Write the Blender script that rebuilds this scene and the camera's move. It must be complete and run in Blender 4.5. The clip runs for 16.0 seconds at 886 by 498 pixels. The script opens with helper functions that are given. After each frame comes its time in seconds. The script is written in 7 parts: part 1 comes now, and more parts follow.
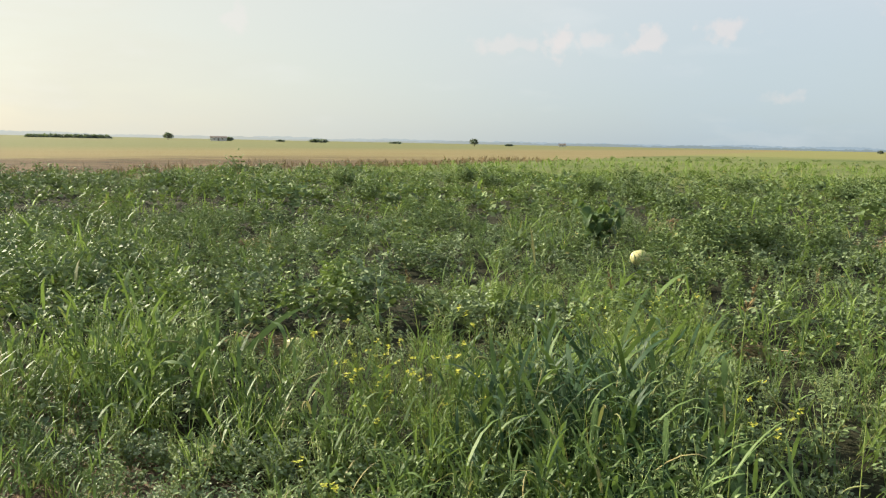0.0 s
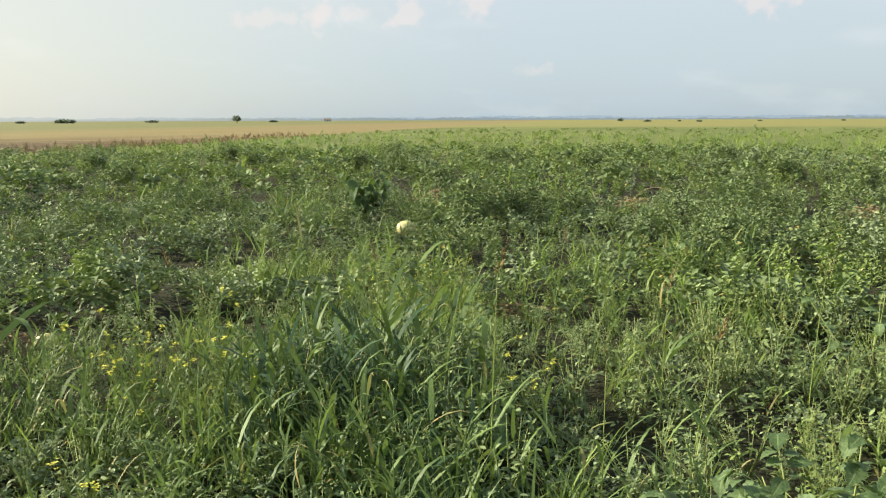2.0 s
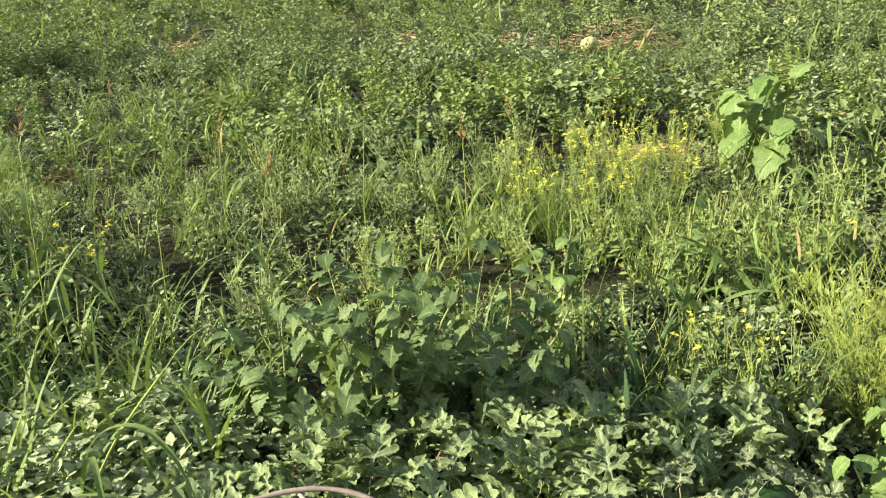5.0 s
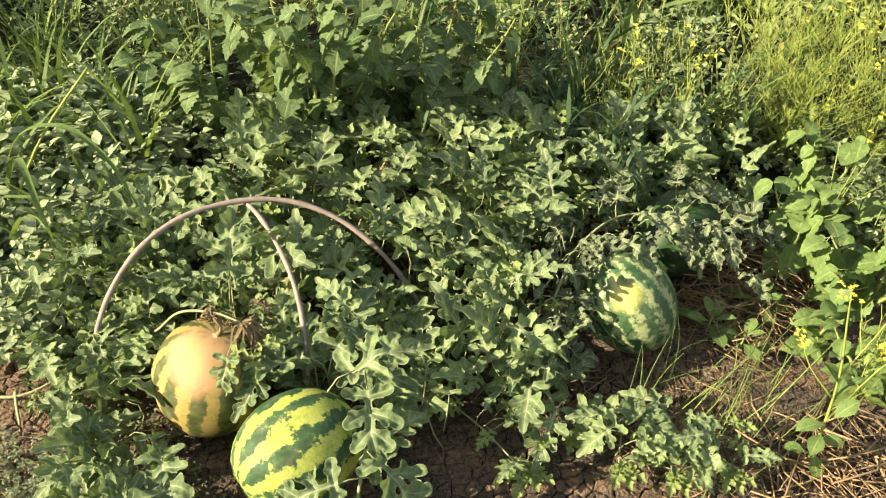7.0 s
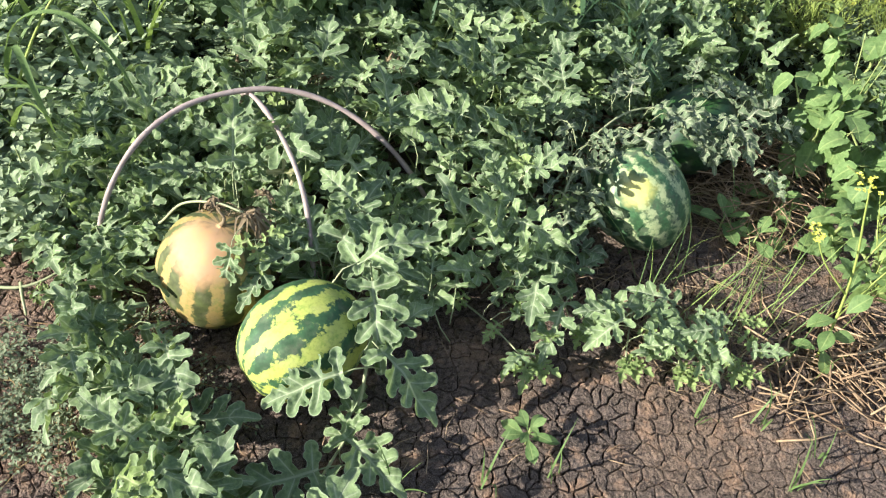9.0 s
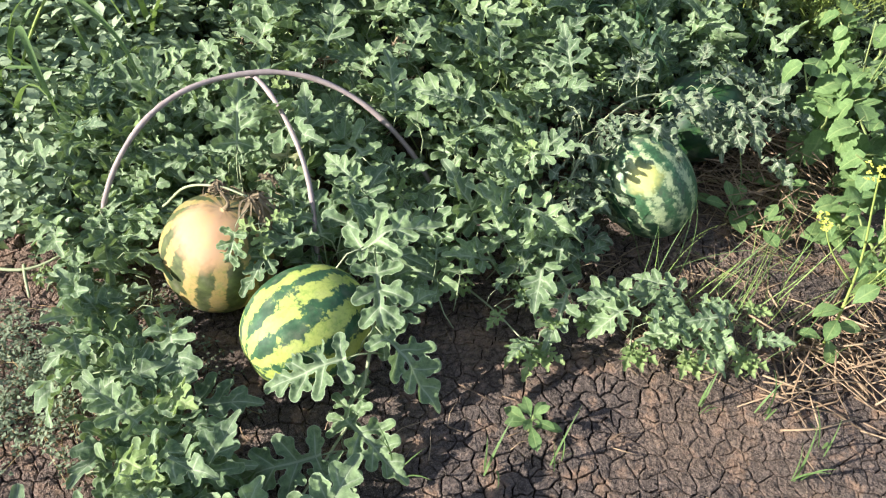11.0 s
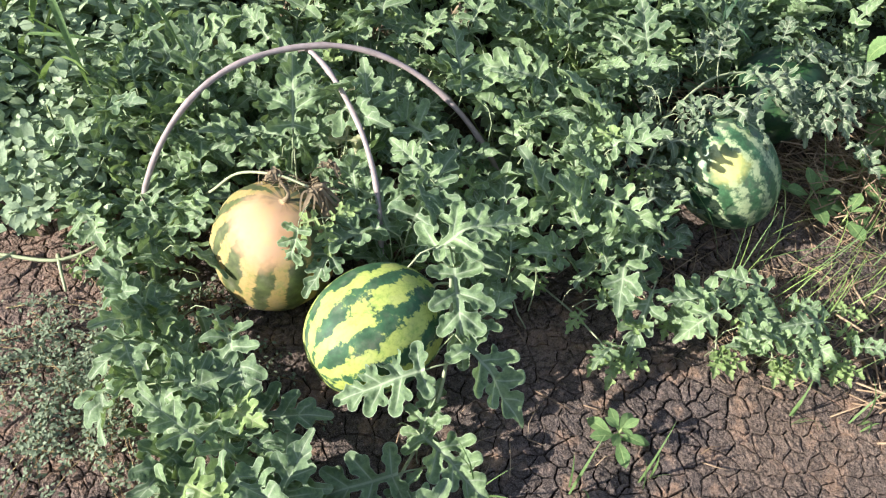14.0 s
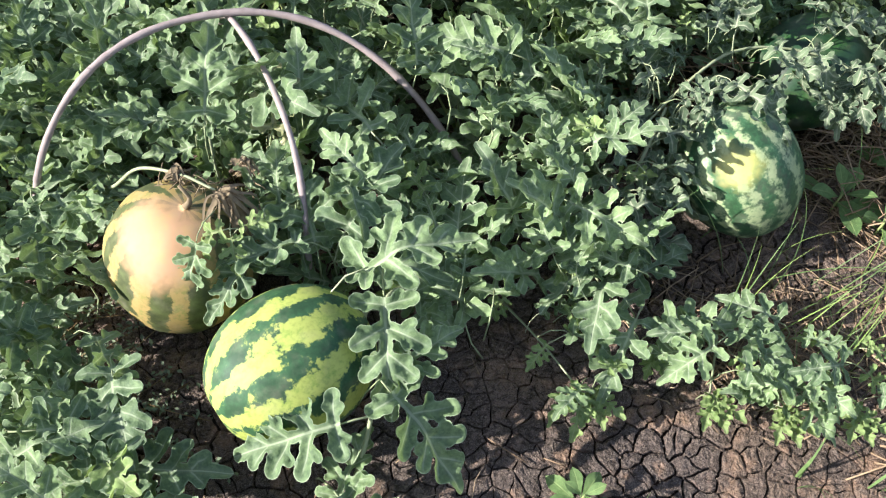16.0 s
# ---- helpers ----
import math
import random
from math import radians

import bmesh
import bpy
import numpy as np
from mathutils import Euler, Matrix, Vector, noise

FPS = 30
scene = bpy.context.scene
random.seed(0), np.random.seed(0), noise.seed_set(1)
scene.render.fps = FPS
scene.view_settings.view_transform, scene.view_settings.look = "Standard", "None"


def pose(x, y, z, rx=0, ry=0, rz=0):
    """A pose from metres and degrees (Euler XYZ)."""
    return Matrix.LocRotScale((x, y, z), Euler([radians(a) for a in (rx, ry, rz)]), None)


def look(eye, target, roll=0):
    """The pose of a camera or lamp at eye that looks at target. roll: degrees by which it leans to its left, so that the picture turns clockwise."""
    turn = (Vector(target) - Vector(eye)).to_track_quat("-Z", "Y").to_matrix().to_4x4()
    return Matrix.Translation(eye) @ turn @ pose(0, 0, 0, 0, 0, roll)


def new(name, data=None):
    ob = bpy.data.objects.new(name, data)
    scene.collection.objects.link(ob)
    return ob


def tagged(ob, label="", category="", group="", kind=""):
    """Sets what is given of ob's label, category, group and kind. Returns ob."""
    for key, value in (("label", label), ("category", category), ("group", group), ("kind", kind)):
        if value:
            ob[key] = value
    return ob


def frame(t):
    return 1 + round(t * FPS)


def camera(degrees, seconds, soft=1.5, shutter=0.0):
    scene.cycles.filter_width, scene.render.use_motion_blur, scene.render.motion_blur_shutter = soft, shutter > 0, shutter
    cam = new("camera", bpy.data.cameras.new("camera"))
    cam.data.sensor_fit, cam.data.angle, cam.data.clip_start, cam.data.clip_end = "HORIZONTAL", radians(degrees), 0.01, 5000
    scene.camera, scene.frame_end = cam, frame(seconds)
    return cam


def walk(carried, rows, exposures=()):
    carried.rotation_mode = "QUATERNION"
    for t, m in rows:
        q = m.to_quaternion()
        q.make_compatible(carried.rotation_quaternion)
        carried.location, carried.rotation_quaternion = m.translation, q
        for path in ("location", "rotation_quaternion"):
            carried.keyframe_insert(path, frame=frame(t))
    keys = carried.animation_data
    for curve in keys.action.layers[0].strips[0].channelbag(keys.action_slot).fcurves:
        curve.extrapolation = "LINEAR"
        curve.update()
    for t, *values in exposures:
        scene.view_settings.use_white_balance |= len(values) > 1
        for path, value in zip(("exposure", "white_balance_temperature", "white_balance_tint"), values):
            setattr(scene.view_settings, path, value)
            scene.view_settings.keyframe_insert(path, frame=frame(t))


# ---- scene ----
cam = camera(53.05, 16.0, soft=1.2)
PATH = [
    (0, (-0.049, -0.019, 1.503), (-1.435, 1.403, 1.266), 1.14),
    (0.5, (-0.041, -0.014, 1.512), (-1.386, 1.446, 1.269), 0.39),
    (1, (-0.033, -0.011, 1.51), (-1.283, 1.529, 1.256), 0.15),
    (1.5, (-0.021, -0.001, 1.495), (-1.136, 1.638, 1.228), -0.08),
    (2, (-0.006, -0.004, 1.497), (-0.98, 1.718, 1.209), -0.21),
    (2.5, (0.008, -0.002, 1.496), (-0.831, 1.788, 1.194), -0.60),
    (3, (0.022, 0.004, 1.492), (-0.662, 1.854, 1.161), -1.17),
    (3.5, (0.034, 0.011, 1.494), (-0.454, 1.914, 1.118), -1.95),
    (4, (0.06, 0.022, 1.486), (-0.253, 1.95, 1.055), -2.32),
    (4.5, (0.094, 0.029, 1.479), (-0.094, 1.951, 0.958), -2.66),
    (4.7, (0.11, 0.038, 1.472), (-0.035, 1.952, 0.91), -2.80),
    (6.8, (-0.053, 0.145, 1.561), (0.105, 1.7, 0.313), 3.88),
    (7, (-0.048, 0.149, 1.544), (0.112, 1.676, 0.262), 4.12),
    (7.5, (-0.031, 0.149, 1.517), (0.125, 1.622, 0.173), 4.35),
    (8, (-0.028, 0.149, 1.5), (0.118, 1.58, 0.11), 4.33),
    (8.5, (-0.03, 0.149, 1.489), (0.107, 1.554, 0.072), 4.11),
    (9, (-0.034, 0.144, 1.485), (0.099, 1.542, 0.061), 4.11),
    (11.5, (-0.035, 0.154, 1.478), (0.083, 1.522, 0.023), 4.65),
    (12, (-0.046, 0.165, 1.471), (0.042, 1.523, 0.005), 4.92),
    (12.5, (-0.1, 0.216, 1.451), (-0.035, 1.543, -0.044), 4.84),
    (13, (-0.158, 0.272, 1.446), (-0.086, 1.57, -0.074), 4.14),
    (13.5, (-0.204, 0.293, 1.446), (-0.073, 1.577, -0.082), 5.15),
    (14, (-0.207, 0.331, 1.432), (-0.037, 1.606, -0.099), 6.86),
    (14.5, (-0.17, 0.439, 1.386), (-0.038, 1.699, -0.162), 6.76),
    (15, (-0.106, 0.536, 1.348), (-0.013, 1.756, -0.234), 6.03),
    (15.5, (-0.05, 0.595, 1.318), (0.028, 1.768, -0.299), 5.74),
    (16, (-0.027, 0.612, 1.299), (0.057, 1.775, -0.326), 5.40),
]
walk(cam, [(t, look(eye, target, roll)) for t, eye, target, roll in PATH],
     exposures=[(0, 1.07, 6400, 5), (2.5, 1.21, 6450, 5), (4.7, 1.48, 6600, 5), (7.0, 1.42, 7300, 8), (8.0, 1.42, 7100, 8), (9.0, 1.44, 5600, 13), (16, 1.44, 5350, 16)])

# ---------------------------------------------------------------- light
SUN_DIR = Vector((-0.87, -0.24, 0.42)).normalized()
SUN_EL = math.asin(SUN_DIR.z)
SUN_ROT = math.atan2(SUN_DIR.x, SUN_DIR.y)


def make_world():
    w = bpy.data.worlds.new("sky")
    scene.world = w
    w.use_nodes = True
    nt = w.node_tree
    nt.nodes.clear()
    out = nt.nodes.new("ShaderNodeOutputWorld")
    bg = nt.nodes.new("ShaderNodeBackground")
    sky = nt.nodes.new("ShaderNodeTexSky")
    sky.sky_type = "NISHITA"
    sky.sun_disc = False
    sky.sun_elevation = SUN_EL
    sky.sun_rotation = SUN_ROT
    sky.air_density, sky.dust_density, sky.ozone_density = 1.0, 1.2, 1.5
    # thin summer cloud, whiter than the sky behind it
    tc = nt.nodes.new("ShaderNodeTexCoord")
    mp = nt.nodes.new("ShaderNodeMapping")
    mp.inputs["Scale"].default_value = (1.0, 1.0, 3.2)
    nz = nt.nodes.new("ShaderNodeTexNoise")
    nz.inputs["Scale"].default_value = 3.4
    nz.inputs["Detail"].default_value = 6.0
    nz.inputs["Roughness"].default_value = 0.55
    ramp = nt.nodes.new("ShaderNodeMapRange")
    ramp.inputs["From Min"].default_value, ramp.inputs["From Max"].default_value = 0.47, 0.72
    ramp.inputs["To Min"].default_value, ramp.inputs["To Max"].default_value = 0.8, 0.93
    # bright summer haze: bluer low down, paler above, warm towards the sun
    sep = nt.nodes.new("ShaderNodeSeparateXYZ")
    nt.links.new(tc.outputs["Generated"], sep.inputs[0])
    up = nt.nodes.new("ShaderNodeMapRange")
    up.inputs["From Min"].default_value, up.inputs["From Max"].default_value = 0.0, 0.16
    nt.links.new(sep.outputs["Z"], up.inputs["Value"])
    haze = nt.nodes.new("ShaderNodeMix")
    haze.data_type = "RGBA"
    haze.inputs["A"].default_value, haze.inputs["B"].default_value = (3.65, 4.3, 4.9, 1), (4.9, 5.15, 5.55, 1)
    nt.links.new(up.outputs["Result"], haze.inputs["Factor"])
    dot = nt.nodes.new("ShaderNodeVectorMath")
    dot.operation = "DOT_PRODUCT"
    dot.inputs[1].default_value = SUN_DIR
    nt.links.new(tc.outputs["Generated"], dot.inputs[0])
    near_sun = nt.nodes.new("ShaderNodeMapRange")
    near_sun.interpolation_type = "SMOOTHSTEP"
    near_sun.inputs["From Min"].default_value, near_sun.inputs["From Max"].default_value = 0.15, 0.95
    nt.links.new(dot.outputs["Value"], near_sun.inputs["Value"])
    warm = nt.nodes.new("ShaderNodeMix")
    warm.data_type = "RGBA"
    warm.inputs["B"].default_value = (6.3, 5.8, 4.8, 1)
    nt.links.new(near_sun.outputs["Result"], warm.inputs["Factor"])
    nt.links.new(haze.outputs["Result"], warm.inputs["A"])
    # small heaps of white cloud
    nz2 = nt.nodes.new("ShaderNodeTexNoise")
    nz2.inputs["Scale"].default_value, nz2.inputs["Detail"].default_value = 7.0, 6.0
    nt.links.new(mp.outputs["Vector"], nz2.inputs["Vector"])
    heap = nt.nodes.new("ShaderNodeMapRange")
    heap.inputs["From Min"].default_value, heap.inputs["From Max"].default_value = 0.56, 0.74
    heap.inputs["To Max"].default_value = 0.22
    nt.links.new(nz2.outputs["Fac"], heap.inputs["Value"])
    white = nt.nodes.new("ShaderNodeMix")
    white.data_type = "RGBA"
    white.inputs["B"].default_value = (6.8, 6.5, 6.5, 1)
    nt.links.new(heap.outputs["Result"], white.inputs["Factor"])
    nt.links.new(warm.outputs["Result"], white.inputs["A"])
    # a row of small rosy heaps low over the plain: bearing, height, half width, half height (degrees), density
    def calc(op, a, b=None):
        n = nt.nodes.new("ShaderNodeMath")
        n.operation = op
        for i, q in enumerate((a, b)):
            if isinstance(q, (int, float)):
                n.inputs[i].default_value = q
            elif q is not None:
                nt.links.new(q, n.inputs[i])
        return n.outputs[0]

    bearing = calc("MULTIPLY", calc("ARCTAN2", calc("MULTIPLY", sep.outputs["X"], -1.0), sep.outputs["Y"]), 57.296)
    height = calc("MULTIPLY", calc("ARCSINE", sep.outputs["Z"]), 57.296)
    nz3 = nt.nodes.new("ShaderNodeTexNoise")
    nz3.inputs["Scale"].default_value, nz3.inputs["Detail"].default_value = 55.0, 6.0
    nt.links.new(tc.outputs["Generated"], nz3.inputs["Vector"])
    fray = calc("MULTIPLY", calc("SUBTRACT", nz3.outputs["Fac"], 0.5), 3.6)
    puffs = 0.0
    for az, el, w, h, dense in ((37.2, 6.3, 1.0, 0.9, 0.6), (34.9, 6.6, 1.0, 0.5, 0.4), (31.9, 6.5, 1.2, 0.75, 0.55), (27.4, 7.0, 1.3, 0.6, 0.55), (40.6, 6.2, 2.0, 0.5, 0.35),
                                (10.3, 6.9, 1.8, 0.8, 0.55), (17.0, 8.2, 2.2, 0.5, 0.35), (23.6, 3.0, 1.1, 0.5, 0.3), (57.5, 7.4, 1.2, 0.8, 0.35)):
        dx, dy = calc("DIVIDE", calc("SUBTRACT", bearing, az), w), calc("DIVIDE", calc("SUBTRACT", height, el), h)
        d = calc("ADD", calc("SQRT", calc("ADD", calc("MULTIPLY", dx, dx), calc("MULTIPLY", dy, dy))), fray)
        m = nt.nodes.new("ShaderNodeMapRange")
        m.interpolation_type = "SMOOTHSTEP"
        for key, q in (("From Min", 1.25), ("From Max", 0.25), ("To Max", dense)):
            m.inputs[key].default_value = q
        nt.links.new(d, m.inputs["Value"])
        puffs = calc("MAXIMUM", puffs, m.outputs["Result"])
    rosy = nt.nodes.new("ShaderNodeMix")
    rosy.data_type = "RGBA"
    rosy.inputs["B"].default_value = (6.9, 5.75, 5.5, 1)
    nt.links.new(puffs, rosy.inputs["Factor"])
    nt.links.new(white.outputs["Result"], rosy.inputs["A"])
    mix = nt.nodes.new("ShaderNodeMix")
    mix.data_type = "RGBA"
    nt.links.new(rosy.outputs["Result"], mix.inputs["B"])
    nt.links.new(tc.outputs["Generated"], mp.inputs["Vector"])
    nt.links.new(mp.outputs["Vector"], nz.inputs["Vector"])
    nt.links.new(nz.outputs["Fac"], ramp.inputs["Value"])
    # the haze thins out overhead
    clear = nt.nodes.new("ShaderNodeMapRange")
    clear.interpolation_type = "SMOOTHSTEP"
    clear.inputs["From Min"].default_value, clear.inputs["From Max"].default_value = 0.30, 0.62
    clear.inputs["To Min"].default_value, clear.inputs["To Max"].default_value = 1.0, 0.30
    nt.links.new(sep.outputs["Z"], clear.inputs["Value"])
    thin = nt.nodes.new("ShaderNodeMath")
    thin.operation = "MULTIPLY"
    nt.links.new(ramp.outputs["Result"], thin.inputs[0])
    nt.links.new(clear.outputs["Result"], thin.inputs[1])
    nt.links.new(thin.outputs[0], mix.inputs["Factor"])
    nt.links.new(sky.outputs["Color"], mix.inputs["A"])
    nt.links.new(mix.outputs["Result"], bg.inputs["Color"])
    bg.inputs["Strength"].default_value = 0.068
    nt.links.new(bg.outputs["Background"], out.inputs["Surface"])


make_world()
sun_data = bpy.data.lights.new("sun", "SUN")
sun_data.energy, sun_data.angle, sun_data.color = 5.0, radians(0.6), (1.0, 0.88, 0.70)
sun = new("sun", sun_data)
sun.matrix_world = look(SUN_DIR * 50, (0, 0, 0))


# ---------------------------------------------------------------- materials
def mat_new(name):
    m = bpy.data.materials.new(name)
    m.use_nodes = True
    m.node_tree.nodes.clear()
    return m, m.node_tree


def math_node(nt, op, a, b=None, clamp=False):
    n = nt.nodes.new("ShaderNodeMath")
    n.operation, n.use_clamp = op, clamp
    for i, v in enumerate((a, b)):
        if v is None:
            continue
        if isinstance(v, (int, float)):
            n.inputs[i].default_value = v
        else:
            nt.links.new(v, n.inputs[i])
    return n.outputs[0]


def mix_col(nt, fac, a, b):
    n = nt.nodes.new("ShaderNodeMix")
    n.data_type = "RGBA"
    for key, v in (("Factor", fac), ("A", a), ("B", b)):
        if isinstance(v, (int, float)):
            n.inputs[key].default_value = v
        elif isinstance(v, tuple):
            n.inputs[key].default_value = (*v, 1)
        else:
            nt.links.new(v, n.inputs[key])
    return n.outputs["Result"]


def ranged(nt, v, lo, hi, to_lo=0.0, to_hi=1.0, smooth=False):
    n = nt.nodes.new("ShaderNodeMapRange")
    n.interpolation_type = "SMOOTHSTEP" if smooth else "LINEAR"
    nt.links.new(v, n.inputs["Value"])
    for k, x in (("From Min", lo), ("From Max", hi), ("To Min", to_lo), ("To Max", to_hi)):
        n.inputs[k].default_value = x
    return n.outputs["Result"]


def noise_tex(nt, vec, scale, detail=3.0, rough=0.55):
    n = nt.nodes.new("ShaderNodeTexNoise")
    n.inputs["Scale"].default_value, n.inputs["Detail"].default_value, n.inputs["Roughness"].default_value = scale, detail, rough
    nt.links.new(vec, n.inputs["Vector"])
    return n.outputs["Fac"]


def finish(nt, col, rough=0.6, spec=0.4, bump=None, bump_strength=0.3, bump_dist=0.002, translucent=0.0, thru=None):
    out = nt.nodes.new("ShaderNodeOutputMaterial")
    p = nt.nodes.new("ShaderNodeBsdfPrincipled")
    if isinstance(col, tuple):
        p.inputs["Base Color"].default_value = (*col, 1)
    else:
        nt.links.new(col, p.inputs["Base Color"])
    if isinstance(rough, (int, float)):
        p.inputs["Roughness"].default_value = rough
    else:
        nt.links.new(rough, p.inputs["Roughness"])
    p.inputs["Specular IOR Level"].default_value = spec
    if bump is not None:
        b = nt.nodes.new("ShaderNodeBump")
        b.inputs["Strength"].default_value, b.inputs["Distance"].default_value = bump_strength, bump_dist
        nt.links.new(bump, b.inputs["Height"])
        nt.links.new(b.outputs["Normal"], p.inputs["Normal"])
    last = p.outputs[0]
    if translucent:
        t = nt.nodes.new("ShaderNodeBsdfTranslucent")
        if thru is None:
            thru = col
        if isinstance(thru, tuple):
            t.inputs["Color"].default_value = (*thru, 1)
        else:
            nt.links.new(thru, t.inputs["Color"])
        mx = nt.nodes.new("ShaderNodeMixShader")
        mx.inputs[0].default_value = translucent
        nt.links.new(p.outputs[0], mx.inputs[1])
        nt.links.new(t.outputs[0], mx.inputs[2])
        last = mx.outputs[0]
    nt.links.new(last, out.inputs["Surface"])


# side veins of a melon leaf: place on the midrib, angle, length, width of the lobe
LOBES = ((0.70, 0.68, 0.25, 0.112), (0.48, 0.84, 0.37, 0.135), (0.23, 1.06, 0.45, 0.145), (0.03, 1.75, 0.34, 0.130))


def leaf_material(name, dark, light, dry=None, dry_share=0.0, vein=None, patch_scale=0.9, rough=0.5, translucent=0.20, per_object=False, spec=0.22, lobed=False):
    """Foliage: every leaf its own shade, patches of the stand lighter or darker, pale veins where the leaf is large."""
    m, nt = mat_new(name)
    geo = nt.nodes.new("ShaderNodeNewGeometry")
    if per_object:
        rnd = nt.nodes.new("ShaderNodeObjectInfo").outputs["Random"]
    else:
        rnd = geo.outputs["Random Per Island"]
    pos = geo.outputs["Position"]
    patch = noise_tex(nt, pos, patch_scale, 2.0)
    shade = math_node(nt, "ADD", math_node(nt, "MULTIPLY", rnd, 0.72), math_node(nt, "MULTIPLY", ranged(nt, patch, 0.3, 0.7), 0.28))
    col = mix_col(nt, shade, dark, light)
    fine = noise_tex(nt, pos, 160.0, 2.0)
    col = mix_col(nt, ranged(nt, fine, 0.35, 0.75, 0.0, 0.35), col, tuple(min(1, c * 1.5) for c in light))
    if dry is not None:
        col = mix_col(nt, ranged(nt, rnd, 1 - dry_share - 0.005, 1 - dry_share + 0.005), col, dry)
    bump = math_node(nt, "ADD", fine, noise_tex(nt, pos, 420.0, 2.0))
    if vein is not None:
        uv = nt.nodes.new("ShaderNodeUVMap")
        uv.uv_map = "UVMap"
        sep = nt.nodes.new("ShaderNodeSeparateXYZ")
        nt.links.new(uv.outputs["UV"], sep.inputs[0])
        u, v = sep.outputs["X"], math_node(nt, "ABSOLUTE", sep.outputs["Y"])
        blot = noise_tex(nt, pos, 75.0, 4.0, 0.7)
        if lobed:
            # the midrib and a vein to each lobe, thinner towards its tip
            width = ranged(nt, u, 0.0, 1.0, 0.017, 0.006)
            vv = ranged(nt, math_node(nt, "DIVIDE", v, width), 0.55, 1.5, 1.0, 0.0)
            halo = ranged(nt, v, 0.0, 0.06, 0.4, 0.0)
            for base, ang, ln, _ in LOBES:
                du = math_node(nt, "SUBTRACT", u, base)
                t = math_node(nt, "ADD", math_node(nt, "MULTIPLY", du, math.cos(ang)), math_node(nt, "MULTIPLY", v, math.sin(ang)))
                d = math_node(nt, "ABSOLUTE", math_node(nt, "SUBTRACT", math_node(nt, "MULTIPLY", v, math.cos(ang)), math_node(nt, "MULTIPLY", du, math.sin(ang))))
                run = math_node(nt, "MULTIPLY", ranged(nt, t, 0.0, 0.02), ranged(nt, t, ln * 0.55, ln, 1.0, 0.0))
                vv = math_node(nt, "MAXIMUM", vv, math_node(nt, "MULTIPLY", ranged(nt, d, 0.004, 0.013, 0.85, 0.0), run))
                halo = math_node(nt, "MAXIMUM", halo, math_node(nt, "MULTIPLY", ranged(nt, d, 0.0, 0.035, 0.3, 0.0), run))
            # pale rim: light caught by hairs on the margin, put into the colour
            edge = nt.nodes.new("ShaderNodeUVMap")
            edge.uv_map = "Rim"
            es = nt.nodes.new("ShaderNodeSeparateXYZ")
            nt.links.new(edge.outputs["UV"], es.inputs[0])
            vv = math_node(nt, "MAXIMUM", vv, math_node(nt, "MAXIMUM", halo, ranged(nt, es.outputs["X"], 0.86, 1.0, 0.0, 0.75)))
        else:
            mid = ranged(nt, v, 0.03, 0.12, 0.95, 0.0)
            # side veins run forward from the midrib
            ph = math_node(nt, "SINE", math_node(nt, "MULTIPLY", math_node(nt, "SUBTRACT", u, math_node(nt, "MULTIPLY", v, 0.22)), 6.2832 * 5))
            side = math_node(nt, "MULTIPLY", ranged(nt, ph, 0.93, 0.995), ranged(nt, v, 0.2, 0.95, 0.7, 0.0))
            vv = math_node(nt, "MAXIMUM", mid, side)
        # blotches of darker green between the veins
        col = mix_col(nt, ranged(nt, blot, 0.42, 0.62, 0.0, 0.55), col, tuple(c * 0.8 for c in dark))
        col = mix_col(nt, math_node(nt, "MULTIPLY", vv, 0.75), col, vein)
        bump = math_node(nt, "SUBTRACT", math_node(nt, "ADD", bump, math_node(nt, "MULTIPLY", blot, 1.5)), math_node(nt, "MULTIPLY", vv, 0.8))
    thru = mix_col(nt, 0.5, col, (0.28, 0.40, 0.06))
    finish(nt, col, rough, spec, bump, 0.5, 0.0015, translucent, thru)
    return m


def plain_material(name, a, b, scale=60.0, rough=0.7, spec=0.3, stretch=None, bump_strength=0.4):
    """Dry stalks, wood and the like: two shades by noise and by piece."""
    m, nt = mat_new(name)
    geo = nt.nodes.new("ShaderNodeNewGeometry")
    tc = nt.nodes.new("ShaderNodeTexCoord")
    vec = tc.outputs["Object"]
    if stretch:
        mp = nt.nodes.new("ShaderNodeMapping")
        mp.inputs["Scale"].default_value = stretch
        nt.links.new(vec, mp.inputs["Vector"])
        vec = mp.outputs["Vector"]
    n = noise_tex(nt, vec, scale, 4.0)
    f = math_node(nt, "ADD", math_node(nt, "MULTIPLY", n, 0.6), math_node(nt, "MULTIPLY", geo.outputs["Random Per Island"], 0.4))
    finish(nt, mix_col(nt, ranged(nt, f, 0.25, 0.75), a, b), rough, spec, n, bump_strength, 0.002)
    return m


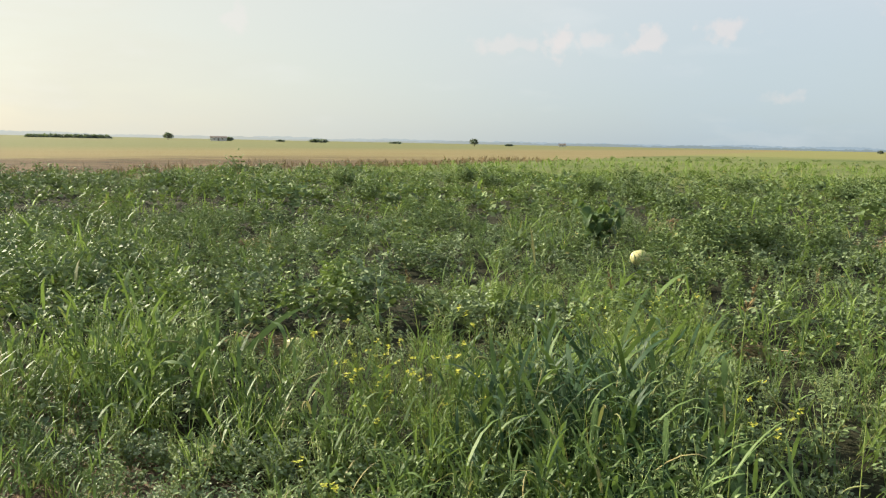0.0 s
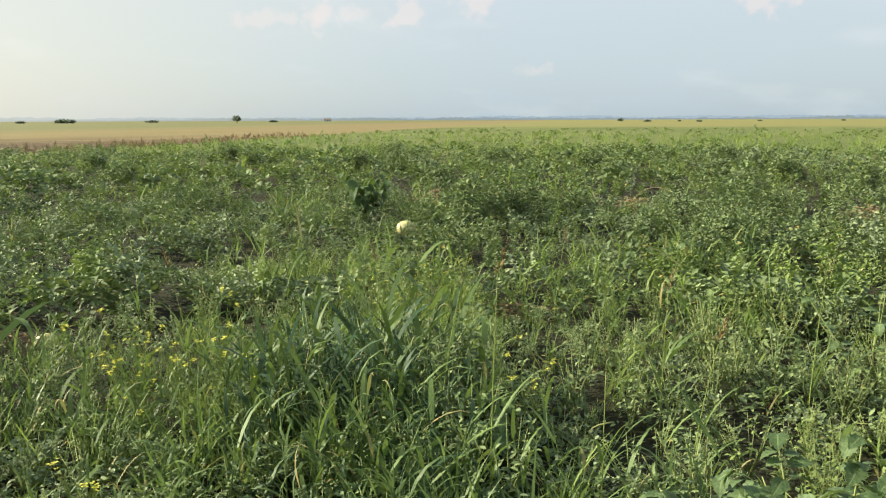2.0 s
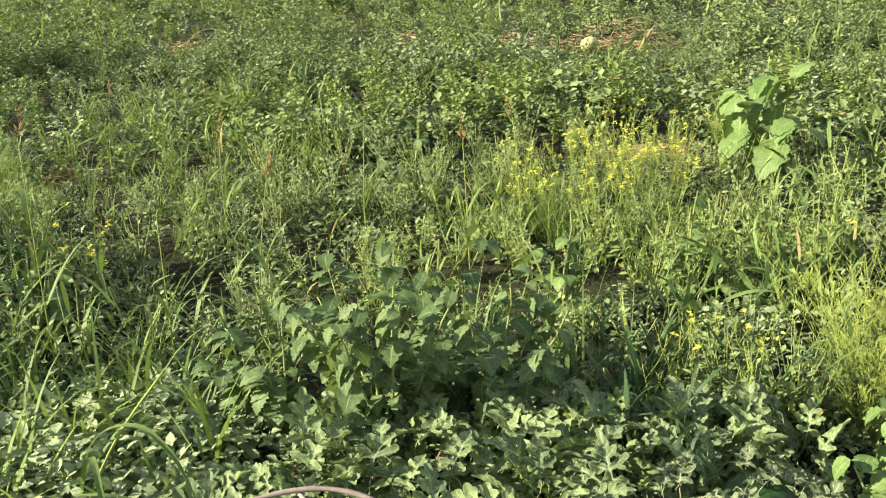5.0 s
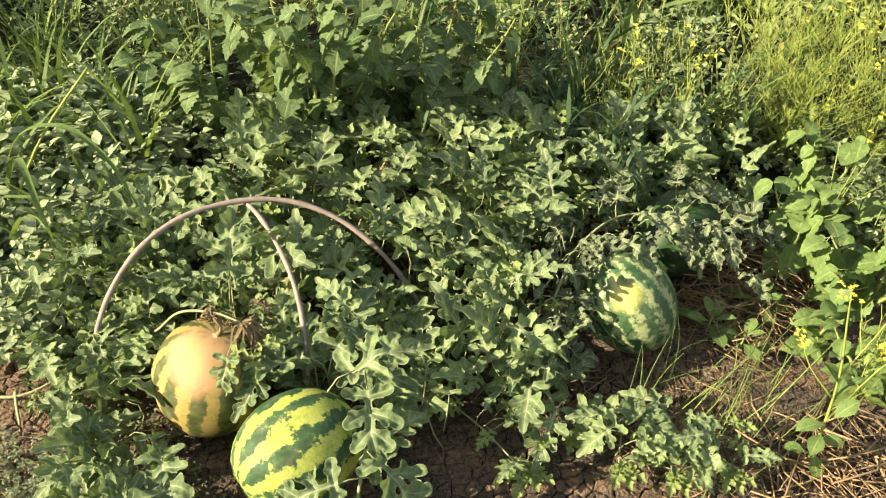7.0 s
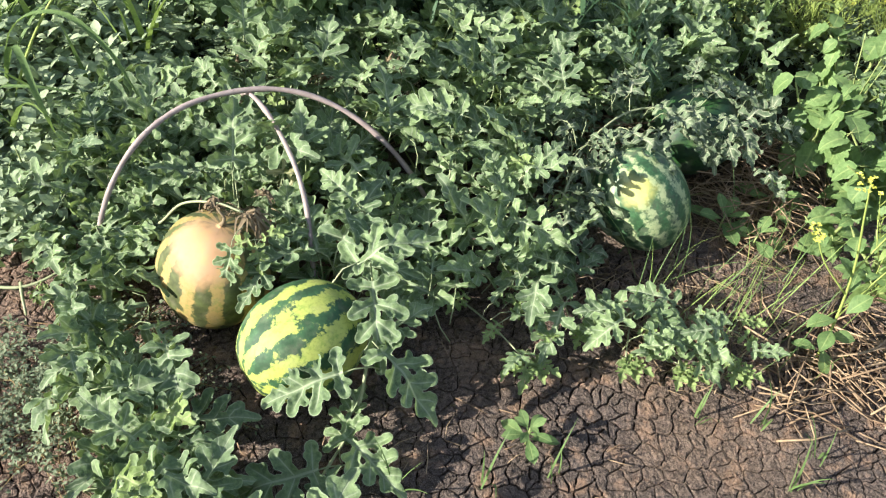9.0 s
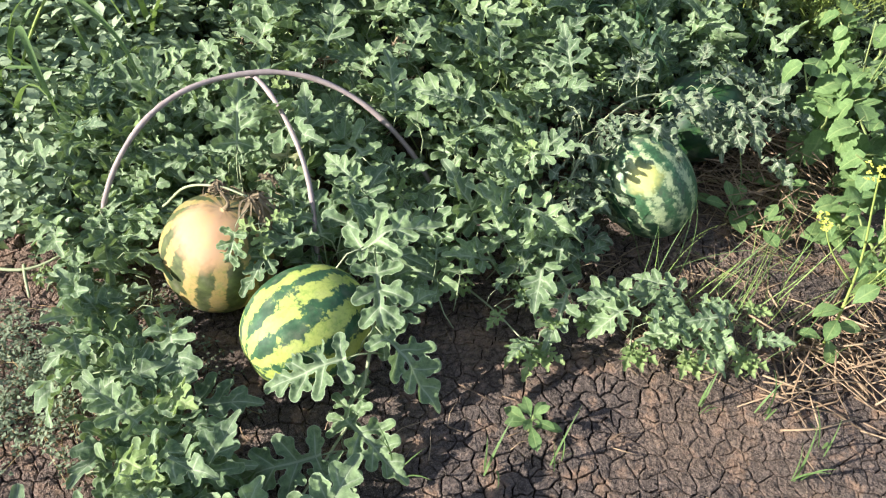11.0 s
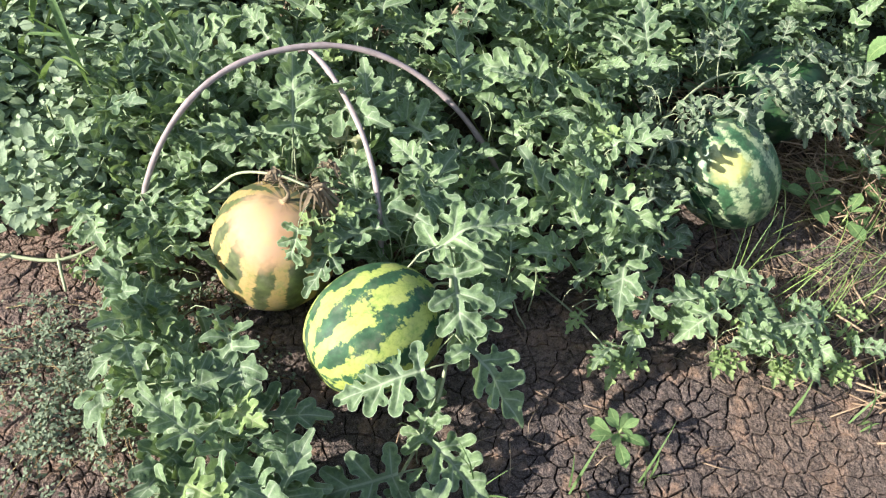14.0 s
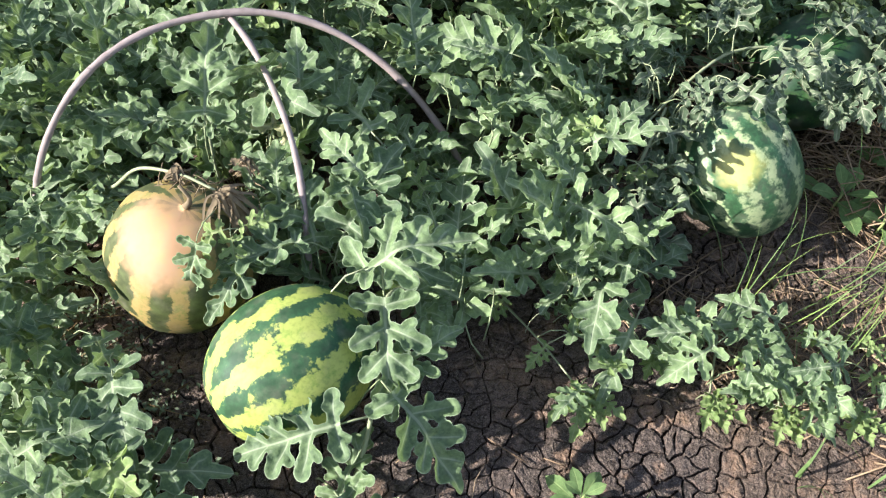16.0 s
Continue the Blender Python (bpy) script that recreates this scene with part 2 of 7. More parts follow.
def ground_material():
    """Cracked clay underfoot; brown, ochre and light green fields further off, in strips along their common edge."""
    m, nt = mat_new("clay_and_fields")
    geo = nt.nodes.new("ShaderNodeNewGeometry")
    pos = geo.outputs["Position"]
    sep = nt.nodes.new("ShaderNodeSeparateXYZ")
    nt.links.new(pos, sep.inputs[0])
    x, y = sep.outputs["X"], sep.outputs["Y"]
    # clay
    n1 = noise_tex(nt, pos, 9.0, 5.0)
    n2 = noise_tex(nt, pos, 220.0, 3.0, 0.7)
    n3 = noise_tex(nt, pos, 2.2, 3.0)
    clay = mix_col(nt, ranged(nt, n1, 0.3, 0.7), (0.070, 0.058, 0.049), (0.165, 0.129, 0.102))
    # broad patches: lighter ochre soil and spots of sunlight put into the colour
    clay = mix_col(nt, ranged(nt, n3, 0.48, 0.66, 0.0, 0.7), clay, (0.30, 0.205, 0.125))
    # paler, redder clay towards -x, the sunlight there put into its colour
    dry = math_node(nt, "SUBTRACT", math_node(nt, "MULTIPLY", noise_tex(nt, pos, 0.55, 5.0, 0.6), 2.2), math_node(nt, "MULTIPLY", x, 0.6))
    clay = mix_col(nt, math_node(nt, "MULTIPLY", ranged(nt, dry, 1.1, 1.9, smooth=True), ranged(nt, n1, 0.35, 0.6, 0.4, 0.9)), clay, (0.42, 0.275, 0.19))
    clay = mix_col(nt, ranged(nt, noise_tex(nt, pos, 30.0, 5.0, 0.7), 0.52, 0.66, 0.0, 0.75), clay, (0.30, 0.215, 0.16))
    clay = mix_col(nt, ranged(nt, n2, 0.5, 0.75, 0.0, 0.55), clay, (0.345, 0.27, 0.205))
    clay = mix_col(nt, ranged(nt, noise_tex(nt, pos, 95.0, 4.0, 0.75), 0.46, 0.60, 0.0, 0.8), clay, (0.046, 0.035, 0.027))
    # ochre patches a hand wide, and a fine light and dark grain
    clay = mix_col(nt, ranged(nt, noise_tex(nt, pos, 15.0, 4.0, 0.6), 0.53, 0.66, 0.0, 0.8), clay, (0.335, 0.215, 0.130))
    grit = noise_tex(nt, pos, 520.0, 3.0, 0.75)
    clay = mix_col(nt, ranged(nt, grit, 0.54, 0.66, 0.0, 0.6), clay, (0.42, 0.335, 0.25))
    clay = mix_col(nt, ranged(nt, grit, 0.46, 0.36, 0.0, 0.7), clay, (0.040, 0.031, 0.025))
    # under the crust: near-black clay, the shade inside the cracks put into the colour
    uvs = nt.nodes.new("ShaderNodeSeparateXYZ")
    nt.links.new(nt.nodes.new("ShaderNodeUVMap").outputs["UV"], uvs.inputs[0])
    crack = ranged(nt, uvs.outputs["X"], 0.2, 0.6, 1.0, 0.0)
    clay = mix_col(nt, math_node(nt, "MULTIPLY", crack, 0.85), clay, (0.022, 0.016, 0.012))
    # field strips: s runs across the edge of the weedy field
    s = math_node(nt, "DIVIDE", math_node(nt, "ADD", math_node(nt, "ADD", x, math_node(nt, "MULTIPLY", y, 0.4)), 26.0), 1.077)
    wob = noise_tex(nt, pos, 0.12, 4.0)
    s2 = math_node(nt, "ADD", s, math_node(nt, "MULTIPLY", math_node(nt, "SUBTRACT", wob, 0.5), 10.0))
    mp = nt.nodes.new("ShaderNodeMapping")
    mp.inputs["Rotation"].default_value = (0, 0, radians(-21.8))
    mp.inputs["Scale"].default_value = (1.0, 0.12, 1.0)
    nt.links.new(pos, mp.inputs["Vector"])
    streak = noise_tex(nt, mp.outputs["Vector"], 0.16, 5.0, 0.65)
    grain = noise_tex(nt, pos, 1.6, 4.0, 0.7)
    stub = mix_col(nt, ranged(nt, streak, 0.35, 0.65), (0.24, 0.185, 0.085), (0.27, 0.225, 0.10))
    stub = mix_col(nt, ranged(nt, grain, 0.4, 0.7, 0.0, 0.35), stub, (0.19, 0.17, 0.075))
    brown = mix_col(nt, ranged(nt, streak, 0.4, 0.6), (0.092, 0.054, 0.036), (0.20, 0.135, 0.075))
    brown = mix_col(nt, ranged(nt, noise_tex(nt, pos, 0.35, 5.0, 0.65), 0.48, 0.60, 0.0, 0.85), brown, (0.055, 0.040, 0.028))
    brown = mix_col(nt, ranged(nt, grain, 0.45, 0.7, 0.0, 0.5), brown, (0.17, 0.155, 0.06))
    stub = mix_col(nt, ranged(nt, s2, -85.0, -30.0, smooth=True), (0.185, 0.188, 0.078), stub)
    green = mix_col(nt, ranged(nt, streak, 0.35, 0.65), (0.115, 0.155, 0.045), (0.21, 0.225, 0.075))
    green = mix_col(nt, ranged(nt, grain, 0.4, 0.7, 0.0, 0.4), green, (0.065, 0.095, 0.03))
    r = math_node(nt, "SQRT", math_node(nt, "ADD", math_node(nt, "MULTIPLY", x, x), math_node(nt, "MULTIPLY", y, y)))
    # weedy soil, felted with seedlings and dead stalks; the weeds' shade painted in
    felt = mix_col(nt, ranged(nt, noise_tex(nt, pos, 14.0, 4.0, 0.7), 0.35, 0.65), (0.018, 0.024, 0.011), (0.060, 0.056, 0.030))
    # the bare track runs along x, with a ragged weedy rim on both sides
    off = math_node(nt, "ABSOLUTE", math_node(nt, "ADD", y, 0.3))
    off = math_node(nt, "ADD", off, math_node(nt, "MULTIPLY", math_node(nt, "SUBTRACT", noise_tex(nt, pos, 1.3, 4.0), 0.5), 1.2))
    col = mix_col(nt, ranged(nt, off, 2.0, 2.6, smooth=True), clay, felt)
    col = mix_col(nt, ranged(nt, r, 26.0, 42.0, smooth=True), col, green)
    col = mix_col(nt, ranged(nt, r, 150.0, 210.0, smooth=True), col, mix_col(nt, streak, (0.20, 0.205, 0.068), (0.27, 0.25, 0.09)))
    brown = mix_col(nt, ranged(nt, r, 50.0, 110.0, smooth=True), brown, stub)
    col = mix_col(nt, ranged(nt, s2, 0.5, -1.5), col, brown)
    col = mix_col(nt, ranged(nt, s2, -20.0, -27.0, smooth=True), col, stub)
    bump = math_node(nt, "ADD", math_node(nt, "MULTIPLY", n2, 0.5), noise_tex(nt, pos, 70.0, 4.0, 0.65))
    finish(nt, col, 0.92, 0.15, bump, 1.0, 0.014)
    return m


def rind_material(name, dark, light, stripes, width, spot_dir=None, spot_col=(0.62, 0.36, 0.12), spot_size=0.6, rough=0.42, lace=1.0, rag=7.0):
    """Melon skin: broken dark stripes that run from pole to pole along local x, and the ground spot where it lay on the soil."""
    m, nt = mat_new(name)
    tc = nt.nodes.new("ShaderNodeTexCoord")
    ob = tc.outputs["Object"]
    sep = nt.nodes.new("ShaderNodeSeparateXYZ")
    nt.links.new(ob, sep.inputs[0])
    n_big = noise_tex(nt, ob, 16.0, 3.0, 0.6)
    n_mid = noise_tex(nt, ob, 34.0 * lace, 4.0, 0.62)
    n_fine = noise_tex(nt, ob, 150.0, 3.0, 0.6)
    ang = math_node(nt, "ARCTAN2", sep.outputs["Y"], sep.outputs["Z"])
    ang = math_node(nt, "ADD", ang, math_node(nt, "MULTIPLY", math_node(nt, "SUBTRACT", n_big, 0.5), 0.5))
    wave = math_node(nt, "COSINE", math_node(nt, "MULTIPLY", ang, float(stripes)))
    wave = math_node(nt, "ADD", wave, math_node(nt, "MULTIPLY", math_node(nt, "SUBTRACT", n_mid, 0.5), rag))
    wave = math_node(nt, "ADD", wave, math_node(nt, "MULTIPLY", math_node(nt, "SUBTRACT", n_fine, 0.5), 1.5 * lace))
    soft = 0.34 if lace < 1.5 else 0.75
    band = ranged(nt, wave, width - soft, width + soft, smooth=True)
    lt = mix_col(nt, ranged(nt, n_fine, 0.42, 0.68, 0.0, 0.45), light, tuple(c * 0.62 for c in light))
    fleck = math_node(nt, "ADD", math_node(nt, "MULTIPLY", n_mid, 0.6), math_node(nt, "MULTIPLY", n_fine, 0.4))
    lt = mix_col(nt, ranged(nt, fleck, 0.48, 0.60, 0.0, 0.75), lt, tuple(0.55 * c + 0.3 * d for c, d in zip(light, (0.05, 0.30, 0.02))))
    dk = mix_col(nt, ranged(nt, n_mid, 0.30, 0.62), tuple(c * 2.3 for c in dark), dark)
    # a rim of middle green where a stripe breaks up
    half = tuple(0.42 * c + 0.9 * d for c, d in zip(light, dark))
    col = mix_col(nt, ranged(nt, band, 0.0, 0.5), lt, half)
    col = mix_col(nt, ranged(nt, band, 0.4, 1.0), col, dk)
    if spot_dir is not None:
        d = nt.nodes.new("ShaderNodeVectorMath")
        d.operation = "DOT_PRODUCT"
        nrm = nt.nodes.new("ShaderNodeVectorMath")
        nrm.operation = "NORMALIZE"
        nt.links.new(ob, nrm.inputs[0])
        nt.links.new(nrm.outputs[0], d.inputs[0])
        d.inputs[1].default_value = Vector(spot_dir).normalized()
        dd = math_node(nt, "ADD", d.outputs["Value"], math_node(nt, "MULTIPLY", math_node(nt, "SUBTRACT", n_big, 0.5), 0.35))
        edge = math.cos(spot_size)
        inner = mix_col(nt, ranged(nt, dd, edge, 1.0), spot_col, tuple(min(1, c * 1.25) for c in spot_col))
        inner = mix_col(nt, ranged(nt, n_mid, 0.45, 0.75, 0.0, 0.3), inner, (0.55, 0.42, 0.10))
        fac = ranged(nt, math_node(nt, "ADD", dd, math_node(nt, "MULTIPLY", math_node(nt, "SUBTRACT", n_mid, 0.5), 0.12)), edge - 0.05, edge + 0.08)
        col = mix_col(nt, fac, col, inner)
    dust = noise_tex(nt, ob, 28.0, 4.0)
    col = mix_col(nt, ranged(nt, dust, 0.5, 0.8, 0.0, 0.25), col, (0.42, 0.36, 0.26))
    finish(nt, col, ranged(nt, dust, 0.35, 0.7, rough, rough + 0.22), 0.32, n_fine, 0.06, 0.001)
    return m


MAT = {
    "ground": ground_material(),
    "melon_leaf": leaf_material("melon_leaf", (0.062, 0.106, 0.056), (0.255, 0.345, 0.138), vein=(0.43, 0.49, 0.30), rough=0.6, translucent=0.24, per_object=True, spec=0.25, lobed=True),
    "melon_leaf_young": leaf_material("melon_leaf_young", (0.16, 0.24, 0.065), (0.29, 0.375, 0.125), vein=(0.38, 0.42, 0.2), rough=0.6, translucent=0.28, per_object=True, lobed=True),
    "melon_leaf_old": leaf_material("melon_leaf_old", (0.050, 0.080, 0.044), (0.180, 0.235, 0.120), vein=(0.44, 0.46, 0.30), rough=0.75, translucent=0.15, per_object=True, lobed=True),
    "melon_leaf_pale": leaf_material("melon_leaf_pale", (0.30, 0.31, 0.13), (0.48, 0.46, 0.24), vein=(0.55, 0.52, 0.34), rough=0.75, translucent=0.25, per_object=True, lobed=True),
    "melon_leaf_dry": plain_material("melon_leaf_dry", (0.10, 0.075, 0.045), (0.27, 0.21, 0.115), 90, 0.9),
    "weed_leaf": leaf_material("weed_leaf", (0.022, 0.046, 0.020), (0.285, 0.370, 0.150), dry=(0.36, 0.32, 0.10), dry_share=0.012, rough=0.56, spec=0.3, translucent=0.12),
    "weed_leaf_grey": leaf_material("weed_leaf_grey", (0.030, 0.058, 0.030), (0.35, 0.425, 0.225), rough=0.6, spec=0.3, translucent=0.12),
    "weed_leaf_light": leaf_material("weed_leaf_light", (0.070, 0.125, 0.030), (0.27, 0.35, 0.105), dry=(0.40, 0.34, 0.12), dry_share=0.02, rough=0.56, spec=0.3),
    "grass": leaf_material("grass", (0.032, 0.070, 0.022), (0.185, 0.270, 0.085), dry=(0.40, 0.34, 0.15), dry_share=0.035, rough=0.5, translucent=0.26, spec=0.25),
    "grass_light": leaf_material("grass_light", (0.125, 0.205, 0.045), (0.31, 0.41, 0.11), dry=(0.42, 0.36, 0.15), dry_share=0.04, rough=0.5, translucent=0.36),
    # grass with the shade of the hollows put into its deeper blue-green
    "grass_shaded": leaf_material("grass_shaded", (0.016, 0.042, 0.018), (0.070, 0.130, 0.055), rough=0.5, translucent=0.15),
    "broad_leaf": leaf_material("broad_leaf", (0.048, 0.090, 0.038), (0.175, 0.255, 0.105), vein=(0.26, 0.34, 0.14), rough=0.55, translucent=0.25, per_object=True),
    "broad_leaf_light": leaf_material("broad_leaf_light", (0.110, 0.190, 0.062), (0.215, 0.310, 0.105), vein=(0.32, 0.40, 0.14), rough=0.5, translucent=0.3, per_object=True),
    "dark_leaf": leaf_material("dark_leaf", (0.045, 0.088, 0.034), (0.130, 0.200, 0.075), vein=(0.10, 0.15, 0.06), per_object=True),
    "stem": plain_material("stem", (0.16, 0.22, 0.06), (0.30, 0.34, 0.12), 90, 0.6),
    "stem_yellow": plain_material("stem_yellow", (0.19, 0.26, 0.05), (0.32, 0.38, 0.09), 90, 0.6),
    "vine_stem": plain_material("vine_stem", (0.22, 0.27, 0.12), (0.40, 0.42, 0.24), 90, 0.75),
    "petal": plain_material("petal", (0.66, 0.64, 0.06), (0.78, 0.76, 0.16), 200, 0.6),
    "seed": plain_material("seed", (0.22, 0.14, 0.06), (0.36, 0.28, 0.12), 200, 0.8),
    "seed_green": plain_material("seed_green", (0.14, 0.17, 0.06), (0.26, 0.27, 0.11), 200, 0.8),
    "straw_far": plain_material("straw_far", (0.25, 0.185, 0.10), (0.44, 0.345, 0.19), 20, 0.85),
    "straw": plain_material("straw", (0.17, 0.11, 0.06), (0.42, 0.31, 0.18), 120, 0.8),
    "cane": plain_material("cane", (0.20, 0.155, 0.135), (0.40, 0.33, 0.29), 60, 0.65, stretch=(1, 1, 1)),
    "bark": plain_material("bark", (0.08, 0.06, 0.045), (0.15, 0.11, 0.08), 20, 0.9),
    # far foliage, paled and greyed: haze put into its colour
    "hazed_tree_leaf": leaf_material("hazed_tree_leaf", (0.12, 0.14, 0.115), (0.18, 0.20, 0.16), patch_scale=0.4, rough=0.85),
}


# ---------------------------------------------------------------- mesh tools
RNG = np.random.default_rng(7)


class Shape:
    """Triangles gathered piece by piece: points, faces, a material slot per face, and per point a (u, v) and its nearness to the rim."""

    def __init__(self):
        self.v, self.f, self.m, self.uv, self.n = [], [], [], [], 0

    def add(self, v, f, slot=0, uv=None):
        v, f = np.asarray(v, float).reshape(-1, 3), np.asarray(f, int).reshape(-1, 3)
        self.v.append(v)
        self.f.append(f + self.n)
        self.m.append(np.full(len(f), slot) if np.isscalar(slot) else np.asarray(slot))
        w = np.zeros((len(v), 3))
        if uv is not None:
            uv = np.asarray(uv, float)
            w[:, :uv.shape[1]] = uv
        self.uv.append(w)
        self.n += len(v)
        return self

    def take(self, other, matrix=None, slots=None):
        v, f, m, uv = other.arrays()
        if matrix is not None:
            a = np.array(matrix)
            v = v @ a[:3, :3].T + a[:3, 3]
        if slots is not None:
            m = np.asarray(slots)[m]
        return self.add(v, f, m, uv)

    def arrays(self):
        return np.concatenate(self.v), np.concatenate(self.f), np.concatenate(self.m), np.concatenate(self.uv)

    def spread(self, template, turns, scales, places):
        """Many turned, scaled copies of one template, joined in."""
        v, f, m, uv = template.arrays()
        k = len(places)
        if not k:
            return self
        allv = np.einsum("kij,nj->kni", turns, v) * scales[:, None, None] + places[:, None, :]
        allf = (f[None] + (np.arange(k) * len(v))[:, None, None]).reshape(-1, 3)
        return self.add(allv.reshape(-1, 3), allf, np.tile(m, k), np.tile(uv, (k, 1)))

    def mesh(self, name, mats, smooth=True):
        v, f, m, uv = self.arrays()
        me = bpy.data.meshes.new(name)
        me.vertices.add(len(v))
        me.vertices.foreach_set("co", v.astype(np.float32).ravel())
        me.loops.add(3 * len(f))
        me.loops.foreach_set("vertex_index", f.astype(np.int32).ravel())
        me.polygons.add(len(f))
        me.polygons.foreach_set("loop_start", np.arange(0, 3 * len(f), 3, dtype=np.int32))
        me.polygons.foreach_set("material_index", m.astype(np.int32))
        me.polygons.foreach_set("use_smooth", np.full(len(f), smooth))
        layer = me.uv_layers.new(name="UVMap")
        layer.data.foreach_set("uv", uv[f.ravel(), :2].astype(np.float32).ravel())
        if np.any(uv[:, 2]):
            edge = me.uv_layers.new(name="Rim")
            edge.data.foreach_set("uv", np.stack([uv[f.ravel(), 2], 0 * f.ravel()], -1).astype(np.float32).ravel())
        for key in mats:
            me.materials.append(MAT[key])
        me.update(calc_edges=True)
        return me


def thing(name, place=(0, 0, 0), rz=0.0, **tags):
    ob = new(name)
    ob.empty_display_size = 0.05
    ob.matrix_basis = pose(*place, 0, 0, rz)
    return tagged(ob, **tags)


def part(name, data, parent, m=None, label=""):
    """One mesh under a thing or a part."""
    ob = new(name, data)
    ob.parent = parent
    if m is not None:
        ob.matrix_basis = m
    if label:
        ob["label"] = label
    return ob


def turns_z(angles, tilt=None, tilt_dir=None):
    """Turn matrices about z, then leant over by tilt towards tilt_dir."""
    c, s = np.cos(angles), np.sin(angles)
    z, o = np.zeros_like(c), np.ones_like(c)
    r = np.stack([np.stack([c, -s, z], -1), np.stack([s, c, z], -1), np.stack([z, z, o], -1)], -2)
    if tilt is not None:
        ax = np.stack([-np.sin(tilt_dir), np.cos(tilt_dir), z], -1)
        k = np.zeros((len(c), 3, 3))
        k[:, 0, 1], k[:, 0, 2], k[:, 1, 0], k[:, 1, 2], k[:, 2, 0], k[:, 2, 1] = -ax[:, 2], ax[:, 1], ax[:, 2], -ax[:, 0], -ax[:, 1], ax[:, 0]
        t = np.eye(3) + np.sin(tilt)[:, None, None] * k + (1 - np.cos(tilt))[:, None, None] * (k @ k)
        r = t @ r
    return r


def tube(points, radii, sides=3):
    """A round stalk along points."""
    p = np.asarray(points, float)
    r = np.full(len(p), radii) if np.isscalar(radii) else np.asarray(radii, float)
    d = np.gradient(p, axis=0)
    d /= np.linalg.norm(d, axis=1)[:, None] + 1e-9
    ref = np.array([0.31, 0.95, 0.07]) if abs(d[0] @ [0.31, 0.95, 0.07]) < 0.9 else np.array([1.0, 0, 0])
    a = np.cross(d, ref)
    a /= np.linalg.norm(a, axis=1)[:, None] + 1e-9
    b = np.cross(d, a)
    th = np.arange(sides) * 2 * np.pi / sides
    v = p[:, None] + r[:, None, None] * (np.cos(th)[None, :, None] * a[:, None] + np.sin(th)[None, :, None] * b[:, None])
    f = []
    for i in range(len(p) - 1):
        for j in range(sides):
            q0, q1, q2, q3 = i * sides + j, i * sides + (j + 1) % sides, (i + 1) * sides + (j + 1) % sides, (i + 1) * sides + j
            f += [(q0, q1, q2), (q0, q2, q3)]
    e = (len(p) - 1) * sides
    f += [(0, j + 1, j) for j in range(1, sides - 1)] + [(e, e + j, e + j + 1) for j in range(1, sides - 1)]
    return v.reshape(-1, 3), f


def blade(length, width, lean, bend, az, seg=4, base=(0, 0, 0), keel=0.0):
    """A grass blade: rises, then arches over towards az."""
    s = np.linspace(0, 1, seg + 1)
    phi = lean + bend * s**1.6
    step = length / seg
    h = np.r_[0, np.cumsum(np.sin(phi[:-1]) * step)]
    z = np.r_[0, np.cumsum(np.cos(phi[:-1]) * step)]
    mid = np.stack([np.cos(az) * h, np.sin(az) * h, z], -1) + base
    w = width * 0.5 * np.minimum(1, 0.55 + 2 * s) * (1 - s**2.2)
    side = np.array([-np.sin(az), np.cos(az), 0])
    v = np.concatenate([mid[:-1] - side * w[:-1, None], mid[:-1] + side * w[:-1, None], mid[-1:]])
    f = []
    for i in range(seg - 1):
        f += [(i, seg + i, seg + i + 1), (i, seg + i + 1, i + 1)]
    f.append((seg - 1, 2 * seg - 1, 2 * seg))
    return v, f


def leaf_flat(length, width, n=4, fold=0.25, curl=0.5, teeth=0, depth=0.0, heart=0.0, power=0.85):
    """A leaf along +x, its face up: midrib and two rims, folded a little and curled down at the tip."""
    s = np.linspace(0, 1, n + 1)
    w = 0.5 * width * np.sin(np.pi * np.clip(s, 0, 1) ** power) ** 0.9
    if teeth:
        w = w * (1 - depth * (0.5 + 0.5 * np.cos(s * teeth * 2 * np.pi)))
    ang = -curl * s
    step = length / n
    x = np.r_[0, np.cumsum(np.cos(ang[:-1]) * step)]
    z = np.r_[0, np.cumsum(np.sin(ang[:-1]) * step)]
    v, uv, f = [], [], []
    for i in range(n + 1):
        back = heart * length * (1 - s[i]) ** 4
        for k, q in ((0, -1), (1, 0), (2, 1)):
            v.append((x[i] - (back if q else 0), q * w[i], z[i] + fold * w[i] * abs(q)))
            uv.append((s[i], q))
    for i in range(n):
        a = 3 * i
        for k in (0, 1):
            f += [(a + k, a + 3 + k, a + 4 + k), (a + k, a + 4 + k, a + 1 + k)]
    v, f = np.array(v), np.array(f)
    keep = [t for t in f if len({tuple(np.round(v[i], 6)) for i in t}) == 3]
    return v, np.array(keep), np.array(uv)


def leaf_small(length, width, fold=0.25, curl=0.4):
    """A far leaf along +x: two faces folded on the midrib."""
    z = fold * width * 0.5
    v = np.array([(0, 0, 0), (0.42 * length, -0.5 * width, z), (length, 0, -0.3 * curl * length), (0.42 * length, 0.5 * width, z)])
    return v, np.array([(0, 1, 2), (0, 2, 3)]), np.array([(0, 0), (0.42, -1), (1, 0), (0.42, 1)], float)


